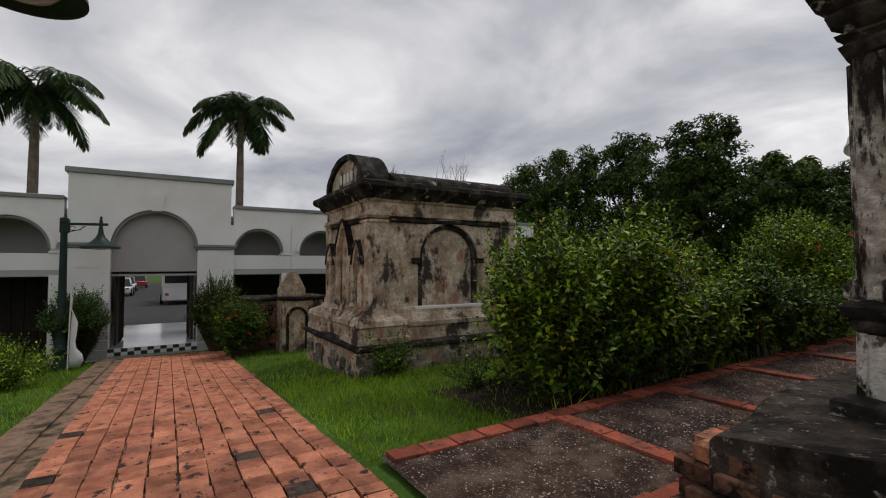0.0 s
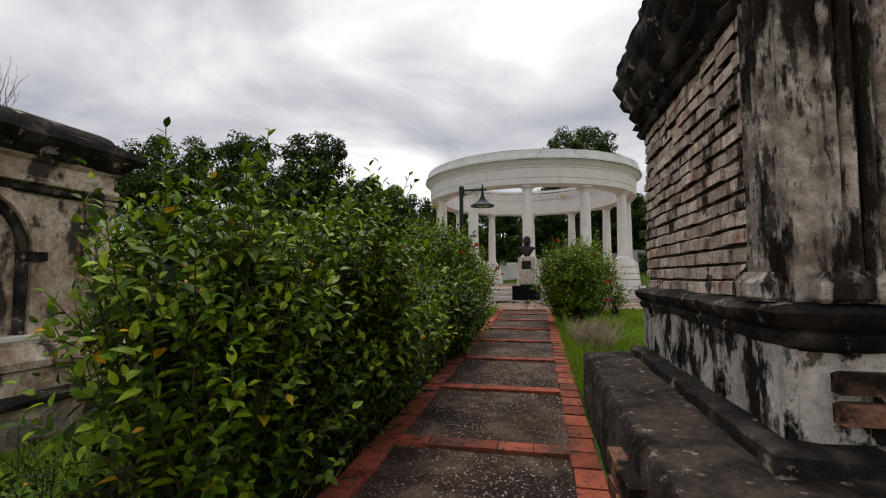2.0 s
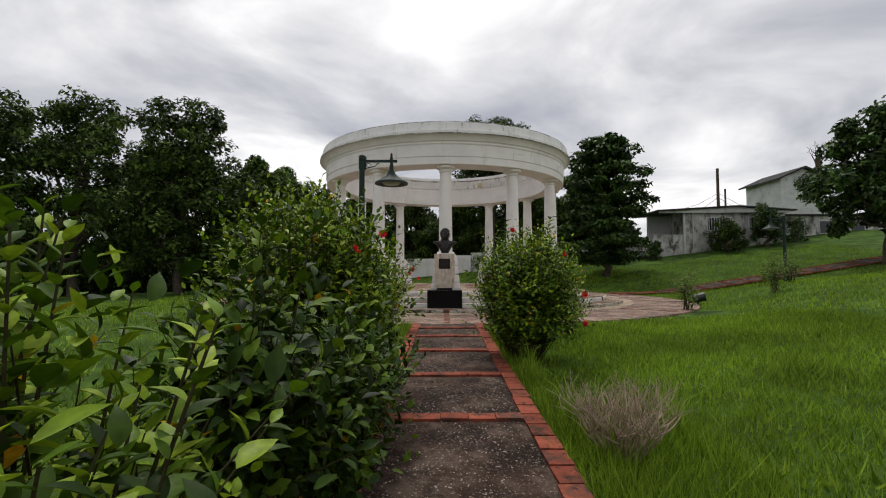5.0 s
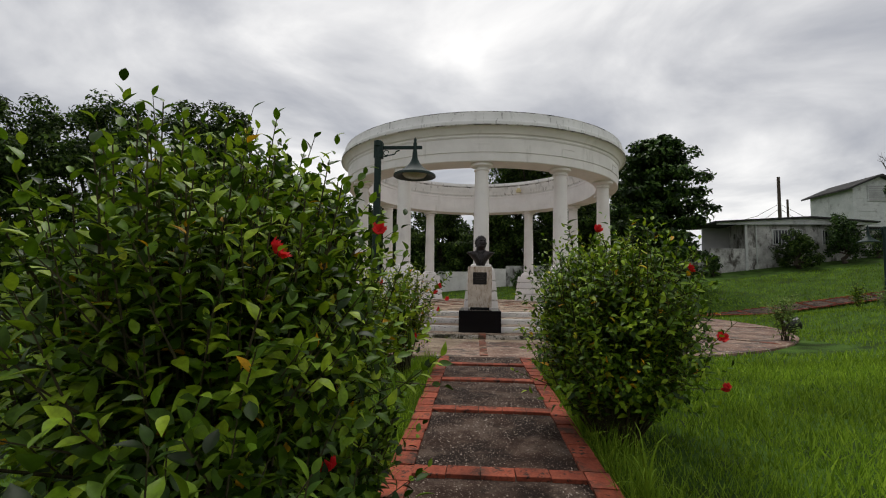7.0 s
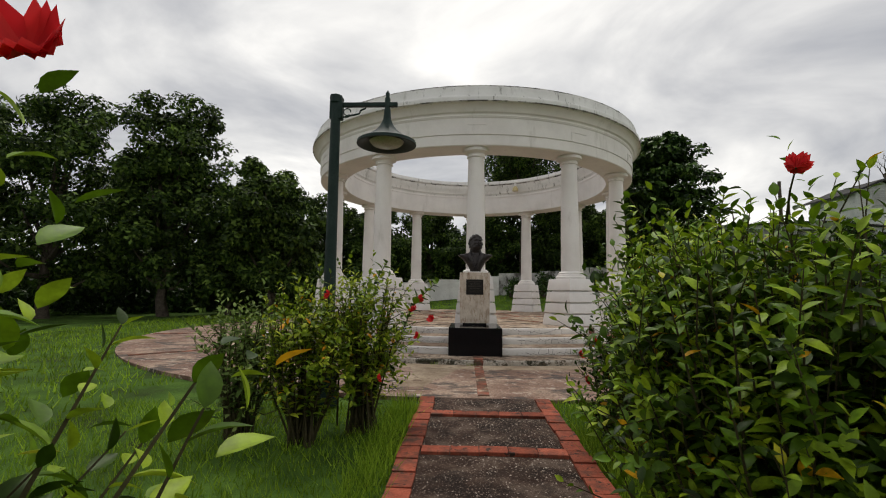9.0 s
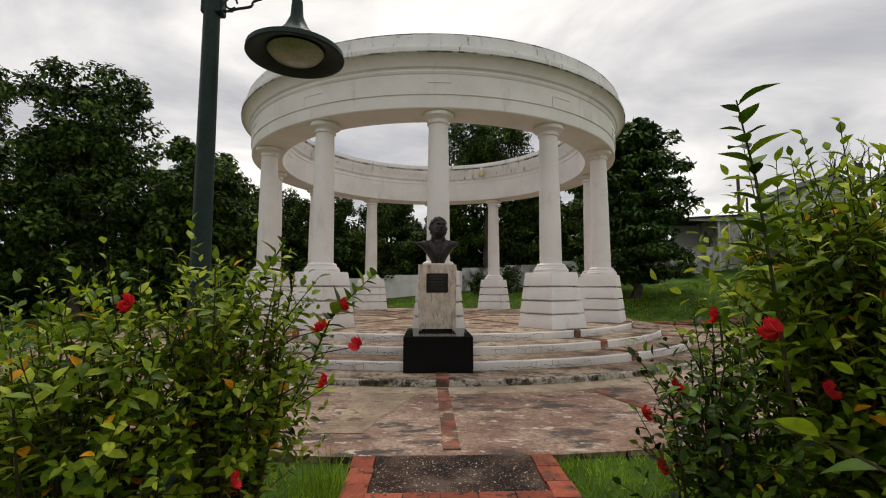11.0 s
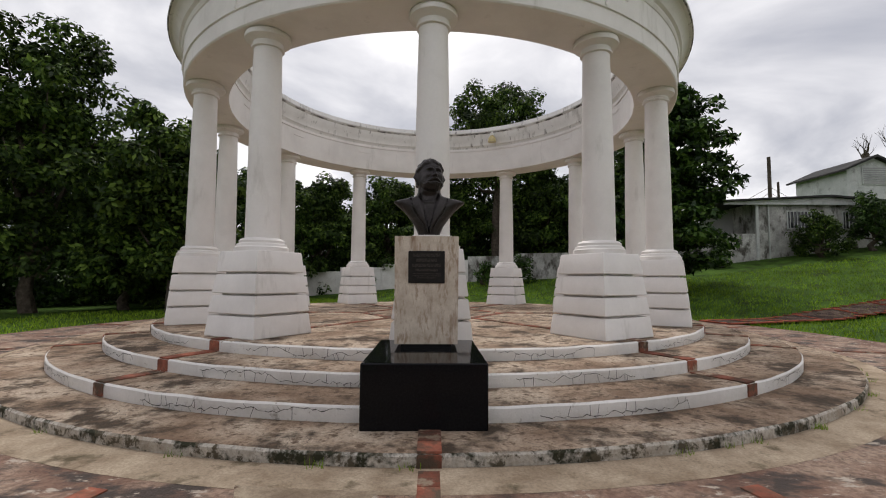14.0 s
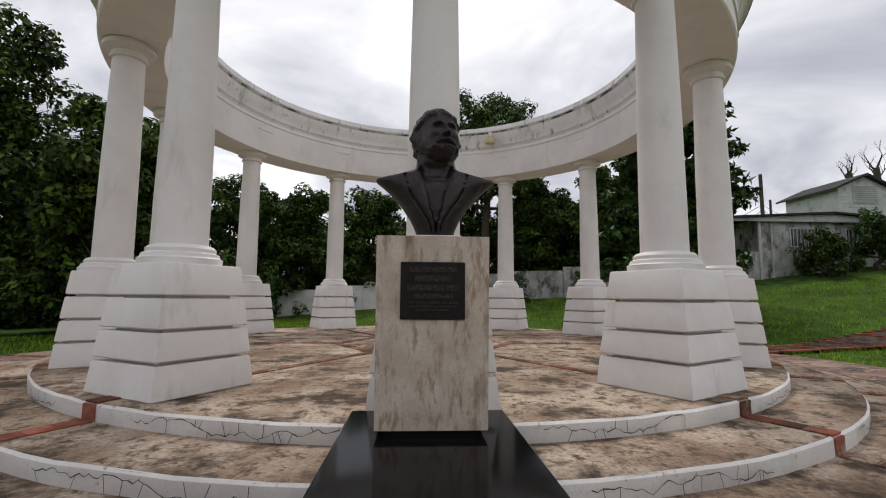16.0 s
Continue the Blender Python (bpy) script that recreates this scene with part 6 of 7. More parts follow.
    P_, W2, U2 = np.concatenate(P_), np.concatenate(W2), np.concatenate(U2)
    n = len(P_)
    ln = size * rng.uniform(0.6, 1.3, n)
    part("crown", quad_leaf_mesh("crown", P_ - np.array((x, y, z)), W2, U2, ln, ln * 0.52), material or M_TREE, t)
    return t
TREES = [(-38.0, 8.5, 13.6, 5.2, 1), (-31.2, 7.0, 14.4, 5.0, 2), (-24.8, 8.5, 14.6, 4.8, 3), (-18.7, 10.2, 14.6, 4.5, 4), (-27.0, 19.0, 14.5, 5.0, 31), (-20.5, 25.0, 13.2, 4.6, 5), (-11.4, 8.9, 9.4, 3.1, 16), (-15.2, 15.5, 9.6, 3.8, 6),
         (-15.2, 11.5, 7.0, 3.0, 14), (-15.0, 27.5, 11.0, 4.4, 15), (-9.4, 25.4, 9.8, 4.0, 7), (-3.8, 26.5, 8.8, 4.0, 8), (2.2, 27.0, 8.3, 3.8, 9), (8.8, 24.5, 8.0, 3.6, 10), (13.5, 22.0, 8.3, 3.4, 12)]
for x, y, h, r, s in TREES:
    tree(x, y, h, r, "broad dark green tree with a dense uneven crown", s, 26000, 0.31, None, 0.14)
tree(5.0, 24.0, 15.8, 4.8, "tall tree with light feathery foliage behind the wall", 21, 24000, 0.30, M_TREE, 0.45)
tree(11.9, 11.6, 10.3, 3.65, "dark layered almond tree by the boundary wall", 22, 40000, 0.34, M_TREE_DARK, 0.14, layered=True)
tree(26.3, 4.8, 9.9, 4.1, "dense round tree on the upper lawn", 23, 22000, 0.34, M_TREE_DARK, 0.25)
tree(23.4, 15.4, 2.7, 1.5, "small leafy tree against the house wall", 24, 6000, 0.17, M_TREE, 0.12)
tree(26.8, 15.6, 3.8, 1.3, "small leafy tree against the house wall", 25, 6000, 0.18, M_TREE_DARK, 0.2)

def thicket(x0, x1, yf, hgt, seed, n):
    g = np.random.default_rng(seed)
    x = g.uniform(x0, x1, n)
    y = np.array([yf(q) for q in x]) + g.normal(size=n) * 1.0
    hh = hgt * (0.75 + 0.35 * np.sin(x * 1.3 + seed) * np.sin(x * 0.47))
    z = np.array([ground_z(a, b) for a, b in zip(x, y)]) + hh * g.random(n)
    d = g.normal(size=(n, 3))
    ln = g.uniform(0.22, 0.5, n)
    me = quad_leaf_mesh("thicket", np.stack([x, y, z], 1), d, g.normal(size=(n, 3)) + [0, 0, 1], ln, ln * 0.5)
    single("thicket", me, M_TREE_DARK, "dark undergrowth along the boundary wall", "undergrowth", kind="stuff")
thicket(-45, -9.5, lambda x: 22.5 + 0.1 * x, 5.0, 31, 30000)
thicket(-60, -14, lambda x: 12 + 0.55 * (x + 30) if x > -30 else 12, 4.0, 33, 22000)
thicket(-10, 15, lambda x: 29 - 0.3 * x, 6.5, 32, 34000)
for x, y, r, s in ((-4.8, 20.8, 0.9, 41), (5.8, 18.4, 0.9, 42), (3.6, 19.6, 0.7, 43), (9.6, 16.8, 0.8, 44), (14.6, 16.2, 0.75, 45), (17.6, 16.0, 0.7, 46), (29.6, 16.2, 1.0, 47)):
    tree(x, y, 1.7 * r + 0.5, r, "low dark shrub at the foot of the boundary wall", s, 1500, 0.16, M_TREE_DARK, 0.12, name="wall_shrub")


# ---- palms behind the gate ----
def palm(x, y, top, seed, n=17):
    rn = random.Random(seed)
    z = ground_z(x, y) - 0.1
    t = thing("palm_tree", (x, y, z), "royal palm with drooping feathery fronds", "palm")
    b = B()
    lean = rn.uniform(-.3, .3)
    b.tube([(x, y, z), (x + lean * .3, y, z + top * .35), (x + lean * .7, y, z + top * .7), (x + lean, y, z + top)], [0.24, 0.18, 0.16, 0.11], 12)
    part("trunk", b, M_PALMTRUNK, t)
    for k in range(n):
        a = 2.4 * k + rn.uniform(-.2, .2)
        up0 = rn.uniform(-0.3, 1.6)
        L = rn.uniform(2.2, 3.0)
        pts = []
        p = Vector((x + lean, y, z + top - 0.1))
        d = Vector((math.cos(a), math.sin(a), up0)).normalized()
        for i in range(9):
            pts.append(p.copy())
            p = p + d * L / 8
            d = (d + Vector((0, 0, -0.30))).normalized()
        fr = part("frond", B().tube(pts, [0.035 * (1 - i / 10) for i in range(9)], 4), M_PALM, t)
        P_, W2, U2, LN = [], [], [], []
        for i in range(70):
            f = 0.12 + 0.88 * i / 70
            q = f * 8
            k0 = min(7, int(q))
            pos = pts[k0].lerp(pts[k0 + 1], q - k0)
            dr = (pts[k0 + 1] - pts[k0]).normalized()
            sd = dr.cross(Vector((0, 0, 1))).normalized()
            for s in (-1, 1):
                P_.append(tuple(pos - Vector((x, y, z))))
                W2.append(tuple(dr * 0.7 + s * sd + Vector((0, 0, rn.uniform(-1.5, -.2)))))
                U2.append((0, 0, 1))
                LN.append(0.85 * math.sin(math.pi * (0.12 + 0.82 * f)) * rn.uniform(.8, 1.1) + 0.1)
        part("frond_blade", leaf_mesh("frond_blade", P_, W2, U2, LN, [0.085] * len(LN), None, 0.1), M_PALM, fr)
palm(-20, -32.1, 9.4, 51, 20)
palm(-20, -24.95, 9.6, 52, 18)


# ---- hibiscus shrubs along the path ----
def flower_mesh():
    P_, W2, U2 = [], [], []
    for k in range(5):
        a = 2 * math.pi * k / 5
        for da in (-0.28, 0, 0.28):
            P_.append((0, 0, 0.0))
            W2.append((math.cos(a + da), math.sin(a + da), 0.75))
            U2.append((0, 0, 1))
    me = leaf_mesh("flower", P_, W2, U2, [0.075] * 15, [0.05] * 15, None, -0.2)
    me.materials.append(M_PETAL)
    return me
FLOWER = flower_mesh()


def shrub(name, x, y, rx, ry, h, shoots, leaf, material, label, seed, flowers=(), low=0.06, tall=0.12):
    """Many stems from the ground; leafy shoots fan out through an uneven crown."""
    g = np.random.default_rng(seed)
    rn = random.Random(seed)
    z = ground_z(x, y) - 0.06
    t = thing(name, (x, y, z), label, "shrub")
    b = B()
    P_, W2, U2, LN = [], [], [], []
    lobes = [(Vector((rn.uniform(-.6, .6) * rx, rn.uniform(-.6, .6) * ry, h * rn.uniform(.36, .76))), rn.uniform(.38, .66)) for _ in range(9)]
    shoots = int(shoots * 1.2)
    for i in range(shoots):
        if i % 5:
            c, f = lobes[i % len(lobes)]
        else:
            c, f = Vector((0, 0, h * 0.5)), 1.0
        d = Vector(g.normal(size=3)).normalized()
        rad = 0.2 + 0.8 * rn.random() ** 0.6
        p = Vector((c.x + d.x * rx * f * rad, c.y + d.y * ry * f * rad, c.z + d.z * h * 0.46 * f * rad))
        p.z = min(max(p.z, low * h), h * 0.93)
        p.z += 0.10 * h * (1 if rn.random() > 0.9 else 0) * rn.random()
        w = (d * 0.55 + Vector((0, 0, 0.75)) + Vector(g.normal(size=3)) * 0.25).normalized()
        L = leaf * rn.uniform(2.2, 4.6)
        m = rn.randint(7, 11)
        if i % 6 == 0:
            foot = Vector((rn.uniform(-.16, .16), rn.uniform(-.16, .16), 0))
            mid = foot.lerp(p, 0.55) + Vector((0, 0, 0.12 * h))
            b.tube([Vector((x, y, z)) + q for q in (foot, mid, p)], [0.014, 0.009, 0.005], 4)
        if i % 2 == 0:
            b.tube([Vector((x, y, z)) + p, Vector((x, y, z)) + p + w * L], [0.005, 0.002], 3, cap=False)
        s0 = w.cross(Vector((0.2, 0.1, 1))).normalized()
        s1 = w.cross(s0)
        for k in range(m):
            q = k / (m - 1)
            a = 2.4 * k + i
            rd = math.cos(a) * s0 + math.sin(a) * s1
            wd = w * (0.25 + 0.9 * q) + rd * (1.0 - 0.35 * q) + Vector((0, 0, -0.12))
            P_.append(tuple(p + w * L * q))
            W2.append(tuple(wd))
            U2.append(tuple(w + Vector((0, 0, 0.4))))
            LN.append(leaf * rn.uniform(0.65, 1.2) * (1 - 0.35 * q))
    for i in range(int(shoots / 8)):
        # upright leafy stems through the crown, some of them long leaders
        a, f = rn.uniform(0, 6.28), rn.random() ** 0.5
        top = h * (rn.uniform(0.72, 1.0) if i % 3 else rn.uniform(1.0, 1.0 + tall)) * (1 - 0.22 * f * f)
        foot = Vector((rx * 0.22 * f * math.cos(a), ry * 0.22 * f * math.sin(a), 0))
        mid = Vector((rx * 0.72 * f * math.cos(a), ry * 0.72 * f * math.sin(a), top * 0.5))
        tip = Vector((rx * 0.95 * f * math.cos(a) + rn.uniform(-.1, .1), ry * 0.95 * f * math.sin(a) + rn.uniform(-.1, .1), top))
        b.tube([Vector((x, y, z)) + q for q in (foot, mid, tip)], [0.013, 0.008, 0.003], 4, cap=False)
        steps = int((tip - mid).length / (leaf * 0.28)) + int(mid.length * 0.6 / (leaf * 0.4))
        for k in range(steps):
            q = 0.25 + 0.75 * k / (steps - 1)
            c = foot.lerp(mid, 2 * q) if q < 0.5 else mid.lerp(tip, 2 * q - 1)
            w = (mid - foot if q < 0.5 else tip - mid).normalized()
            an = 2.4 * k + i
            rd = Vector((math.cos(an), math.sin(an), 0))
            up = 0.15 + 0.9 * q ** 3
            P_.append(tuple(c))
            W2.append(tuple(w * up + rd + Vector((0, 0, rn.uniform(-.15, .25)))))
            U2.append(tuple(w + Vector((0, 0, 0.5)) - rd * 0.2))
            LN.append(leaf * rn.uniform(0.75, 1.35) * (1 - 0.45 * max(0.0, q - 0.75) / 0.25))
    part("branchwork", b, M_TWIG, t)
    LN = np.array(LN)
    part("foliage", fine_leaf_mesh("foliage", P_, W2, U2, LN * 0.92, LN * 0.46) if x > -7 else leaf_mesh("foliage", P_, W2, U2, LN, LN * 0.55, None), material, t)
    for fx_, fy_, fz_ in flowers:
        o = new("flower", FLOWER)
        o.parent = t
        o.location = (fx_ - x, fy_ - y, fz_ - z)
        tip = Vector((fx_, fy_, fz_))
        inn = tip.lerp(Vector((x, y, fz_ - 0.25)), 0.6)
        part("flower_stalk", B().tube([inn, inn.lerp(tip, 0.5) + Vector((0, 0, 0.03)), tip], [0.006, 0.004, 0.003], 5), M_TWIG, t)
        o.rotation_euler = (rn.uniform(0.5, 1.6), rn.uniform(-.5, .5), rn.uniform(0, 6.28))
        s = rn.uniform(0.75, 1.0)
        o.scale = (s, s, s)
        o["label"] = "red hibiscus flower"
    return t
HEDGE_FOOT = "dense lower growth of the hedge, leaves darkened as shade"
HIB = "leafy green hibiscus shrub with a few yellowing leaves"
# hedge on the west side, from the walkway towards the rotunda
shrub("hibiscus_shrub", -1.46, -23.85, 0.74, 0.75, 1.98, 400, 0.115, M_HIBISCUS, "tall loose hibiscus shrub with long upright leading shoots", 61, tall=0.26)
shrub("hibiscus_shrub", -1.22, -22.5, 0.74, 0.75, 2.02, 420, 0.115, M_HIBISCUS, "tall loose hibiscus shrub with long upright shoots", 62, tall=0.28)
# added low growth; its darkened leaves imitate the shade at the hedge's foot
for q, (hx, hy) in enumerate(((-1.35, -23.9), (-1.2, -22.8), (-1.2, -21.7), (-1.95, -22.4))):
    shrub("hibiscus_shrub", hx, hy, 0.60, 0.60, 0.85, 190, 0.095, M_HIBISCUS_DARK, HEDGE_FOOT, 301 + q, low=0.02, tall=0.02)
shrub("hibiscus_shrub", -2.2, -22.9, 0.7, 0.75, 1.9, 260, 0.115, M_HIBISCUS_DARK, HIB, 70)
shrub("hibiscus_shrub", -1.22, -21.35, 0.64, 0.72, 1.62, 380, 0.11, M_HIBISCUS, HIB, 63, tall=0.2)
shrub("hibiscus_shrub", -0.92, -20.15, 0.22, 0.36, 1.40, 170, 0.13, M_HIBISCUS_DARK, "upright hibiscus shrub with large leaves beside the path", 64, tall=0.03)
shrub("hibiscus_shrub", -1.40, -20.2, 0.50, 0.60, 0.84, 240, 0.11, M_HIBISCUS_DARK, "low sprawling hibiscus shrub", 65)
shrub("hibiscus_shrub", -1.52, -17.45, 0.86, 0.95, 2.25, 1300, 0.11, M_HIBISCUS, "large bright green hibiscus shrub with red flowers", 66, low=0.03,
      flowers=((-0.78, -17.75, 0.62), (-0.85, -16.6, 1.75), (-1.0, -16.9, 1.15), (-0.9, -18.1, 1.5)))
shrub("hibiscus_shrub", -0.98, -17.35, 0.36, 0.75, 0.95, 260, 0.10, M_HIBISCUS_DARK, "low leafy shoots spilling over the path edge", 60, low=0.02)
shrub("hibiscus_shrub", -1.36, -12.1, 0.36, 0.40, 1.66, 170, 0.10, M_HIBISCUS_PALE, "loose hibiscus shrub with red flowers by the plaza", 67,
      flowers=((-0.80, -12.35, 1.25), (-0.74, -12.5, 1.0), (-0.62, -12.25, 1.15), (-1.1, -12.75, 0.62)))
shrub("hibiscus_shrub", -1.90, -12.45, 0.50, 0.45, 1.55, 170, 0.10, M_HIBISCUS_PALE, "loose hibiscus shrub with reddish shoots", 68, flowers=((-1.6, -12.7, 1.4),))
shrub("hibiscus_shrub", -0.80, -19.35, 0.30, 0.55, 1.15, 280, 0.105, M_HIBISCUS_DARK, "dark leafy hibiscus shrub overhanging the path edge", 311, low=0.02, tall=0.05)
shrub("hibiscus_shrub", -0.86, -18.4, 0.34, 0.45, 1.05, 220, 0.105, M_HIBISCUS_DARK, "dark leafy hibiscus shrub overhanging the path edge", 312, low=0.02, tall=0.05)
# east side
shrub("hibiscus_shrub", 1.20, -14.95, 0.80, 0.85, 1.88, 1300, 0.10, M_HIBISCUS, "dense round hibiscus shrub beside the path", 69, tall=0.06,
      flowers=((0.9, -15.5, 1.9), (1.95, -15.5, 0.95), (1.95, -15.6, 0.55), (1.6, -15.7, 1.55)))
shrub("hibiscus_shrub", 1.20, -12.70, 0.32, 0.34, 1.35, 100, 0.085, M_HIBISCUS_DARK, "dark hibiscus shrub with red flowers by the plaza", 71,
      flowers=((0.95, -12.7, 1.0), (0.88, -12.65, 0.62), (1.15, -12.75, 1.35), (0.84, -12.6, 0.85)))
shrub("hibiscus_shrub", 1.95, -12.7, 0.66, 0.50, 1.98, 430, 0.115, M_HIBISCUS_PALE, "tall loose hibiscus shrub with large leaves", 72, flowers=((1.42, -13.0, 1.05),))
# branch reaching over the path's end
def branch(parent_name, pts, leaf, seed, flowers, label):
    rn = random.Random(seed)
    base = (pts[0][0], pts[0][1], ground_z(pts[0][0], pts[0][1]) - 0.05)
    t = thing(parent_name, base, label, "shrub")
    pts = [Vector(base)] + [Vector(q) for q in pts]
    part("stem", B().tube(pts, [0.012, 0.010, 0.008, 0.006, 0.003][:len(pts)], 6), M_TWIG, t)
    P_, W2, U2, LN = [], [], [], []
    for i in range(len(pts) - 1):
        d = (pts[i + 1] - pts[i])
        if i == 0:
            continue
        n = int(d.length / 0.028)
        dn = d.normalized()
        s0 = dn.cross(Vector((0.3, 0.2, 1))).normalized()
        s1 = dn.cross(s0)
        for k in range(n):
            a = 2.4 * k
            rd = math.cos(a) * s0 + math.sin(a) * s1
            P_.append(tuple(pts[i] + d * (k / n) - Vector(base)))
            W2.append(tuple(dn * 0.6 + rd))
            U2.append(tuple(dn + Vector((0, 0, 0.6))))
            LN.append(leaf * rn.uniform(0.6, 1.15))
    part("foliage", fine_leaf_mesh("foliage", P_, W2, U2, LN, np.array(LN) * 0.55), M_HIBISCUS, t)
    for q in flowers:
        o = new("flower", FLOWER)
        o.parent = t
        o.location = Vector(q) - Vector(base)
        o.rotation_euler = (1.3, 0.2, rn.uniform(0, 6.28))
        o["label"] = "red hibiscus flower"
branch("hibiscus_branch", [(-1.3, -11.9, 0.35), (-1.06, -11.75, 0.85), (-0.88, -11.7, 1.3), (-0.60, -11.65, 1.58)], 0.15, 5, [(-0.82, -11.76, 1.36), (-1.22, -11.9, 1.02)], "leaning hibiscus branch with red flowers")
branch("hibiscus_branch", [(-1.7, -11.9, 0.6), (-1.5, -11.8, 1.25), (-1.20, -11.75, 1.80)], 0.135, 6, [], "upright leafy hibiscus branch")
branch("hibiscus_branch", [(1.35, -12.95, 0.6), (1.28, -12.95, 1.4), (1.22, -12.95, 1.95), (1.15, -12.95, 2.32)], 0.15, 8, [(1.2, -13.05, 1.3)], "tall upright hibiscus branch with large leaves")
branch("hibiscus_branch", [(1.95, -12.95, 0.6), (1.95, -12.95, 1.5), (2.0, -12.95, 2.05), (2.08, -12.95, 2.42)], 0.15, 9, [], "tall upright hibiscus branch with large leaves")
# silvery shrub and saplings
shrub("silver_shrub", -2.65, -12.3, 0.36, 0.34, 1.4, 120, 0.10, M_GREYLEAF, "silvery grey-green narrow-leaved shrub", 73)
for i, (x, y, h) in enumerate(((8.2, -6.6, 1.15), (12.5, -4.8, 1.2), (14.5, -3.0, 1.0), (2.55, -12.4, 0.85), (18, 3.5, 1.3))):
    shrub("sapling", x, y, 0.32, 0.32, h, 46, 0.12, M_GREYLEAF if i < 3 else M_HIBISCUS, "thin young shrub on the lawn", 80 + i)
# broad-leaved seedling at the path edge
sz = path_z(-22.2)
seed_t = thing("broadleaf_seedling", (-0.92, -22.0, sz), "seedling with large round grey-green leaves", "plant")
part("stem", B().tube([(-0.95, -22.0, sz - 0.02), (-0.9, -22.0, sz + 0.2)], 0.008, 5), M_TWIG, seed_t)
part("leaves", leaf_mesh("leaves", [(0.02, 0, 0.12 + 0.02 * k) for k in range(6)], [(math.cos(a), math.sin(a), 0.45) for a in (0.2, 1.3, 2.6, 3.7, 4.6, 5.6)], [(0, 0, 1)] * 6, [0.30, 0.26, 0.24, 0.28, 0.30, 0.26], [0.24, 0.2, 0.2, 0.22, 0.23, 0.2], None, 0.15), M_GREYLEAF, seed_t)

# dry leafless shrub
DX, DY = 1.32, -18.45
dz0 = ground_z(DX, DY) - 0.05
dead = thing("dead_shrub", (DX, DY, dz0), "dry leafless shrub with bleached twisted twigs", "shrub")
rn = random.Random(9)
for k in range(9):
    db = B()
    for q in range(5):
        a = k * 0.7 + rn.uniform(-.4, .4)
        limb(db, Vector((DX + 0.10 * math.cos(a), DY + 0.10 * math.sin(a), dz0)), Vector((math.cos(a) * 0.8, math.sin(a) * 0.8, rn.uniform(0.6, 2.6))).normalized(), 0.021, rn.uniform(0.26, 0.38), 2, rn, 1.2)
    part("branch", db, M_DEADWOOD, dead)

# shrubs near the gate
for nm, x, y, rx, h, sh, lf, mt, lb_, sd in (
        ("flowering_shrub", -9.6, -26.15, 0.55, 1.25, 480, 0.09, M_HIBISCUS_DARK, "dark green shrub with red flower heads by the gate", 91),
        ("clipped_shrub", -11.6, -26.5, 0.62, 2.05, 700, 0.085, M_TREE, "clipped olive green shrub against the gate pier", 92),
        ("clipped_tree", -11.6, -29.55, 0.60, 1.75, 900, 0.09, M_TREE_DARK, "dark clipped tree beside the gate", 93),
        ("low_hedge", -8.6, -30.3, 0.75, 0.72, 300, 0.08, M_HIBISCUS, "low bright green bush beside the walkway", 94),
        ("low_hedge", -10.0, -31.0, 0.8, 0.78, 280, 0.08, M_HIBISCUS, "low bright green bush beside the walkway", 95)):
    gzz = ground_z(x, y)
    shrub(nm, x, y, rx, rx, h, sh, lf, mt, lb_, sd, flowers=((-9.2, -26.2, gzz + 1.0), (-9.15, -26.3, gzz + 0.98), (-9.1, -26.0, gzz + 0.55), (-9.3, -26.4, gzz + 0.95)) if nm == "flowering_shrub" else (),
          low=0.55 if nm == "clipped_tree" else 0.12, tall=0.02 if nm.startswith("clipped") else 0.12)
# weeds on the mausoleum roof and at its foot
for x, y, z, h, s in ((-5.6, -22.4, 2.95, 0.55, 96), (-5.2, -24.1, 2.85, 0.2, 97)):
    w = thing("roof_weeds", (x, y, z), "dry weeds growing on the mausoleum roof", "weeds")
    b = B()
    rn = random.Random(s)
    for k in range(16):
        a = rn.uniform(0, 6.28)
        limb(b, Vector((x + rn.uniform(-.3, .3), y + rn.uniform(-.4, .4), z)), Vector((math.cos(a) * 0.3, math.sin(a) * 0.3, 1)).normalized(), 0.006, h * rn.uniform(.4, .8), 1, rn)
    part("stalks", b, M_TWIG, w)
shrub("foot_weed", -4.25, -24.6, 0.35, 0.45, 0.55, 70, 0.09, M_HIBISCUS_DARK, "leafy weed at the foot of the mausoleum", 98)
shrub("roadside_weed", -2.6, -24.0, 0.5, 0.6, 0.35, 60, 0.07, M_HIBISCUS_DARK, "low weeds in the lawn", 99)

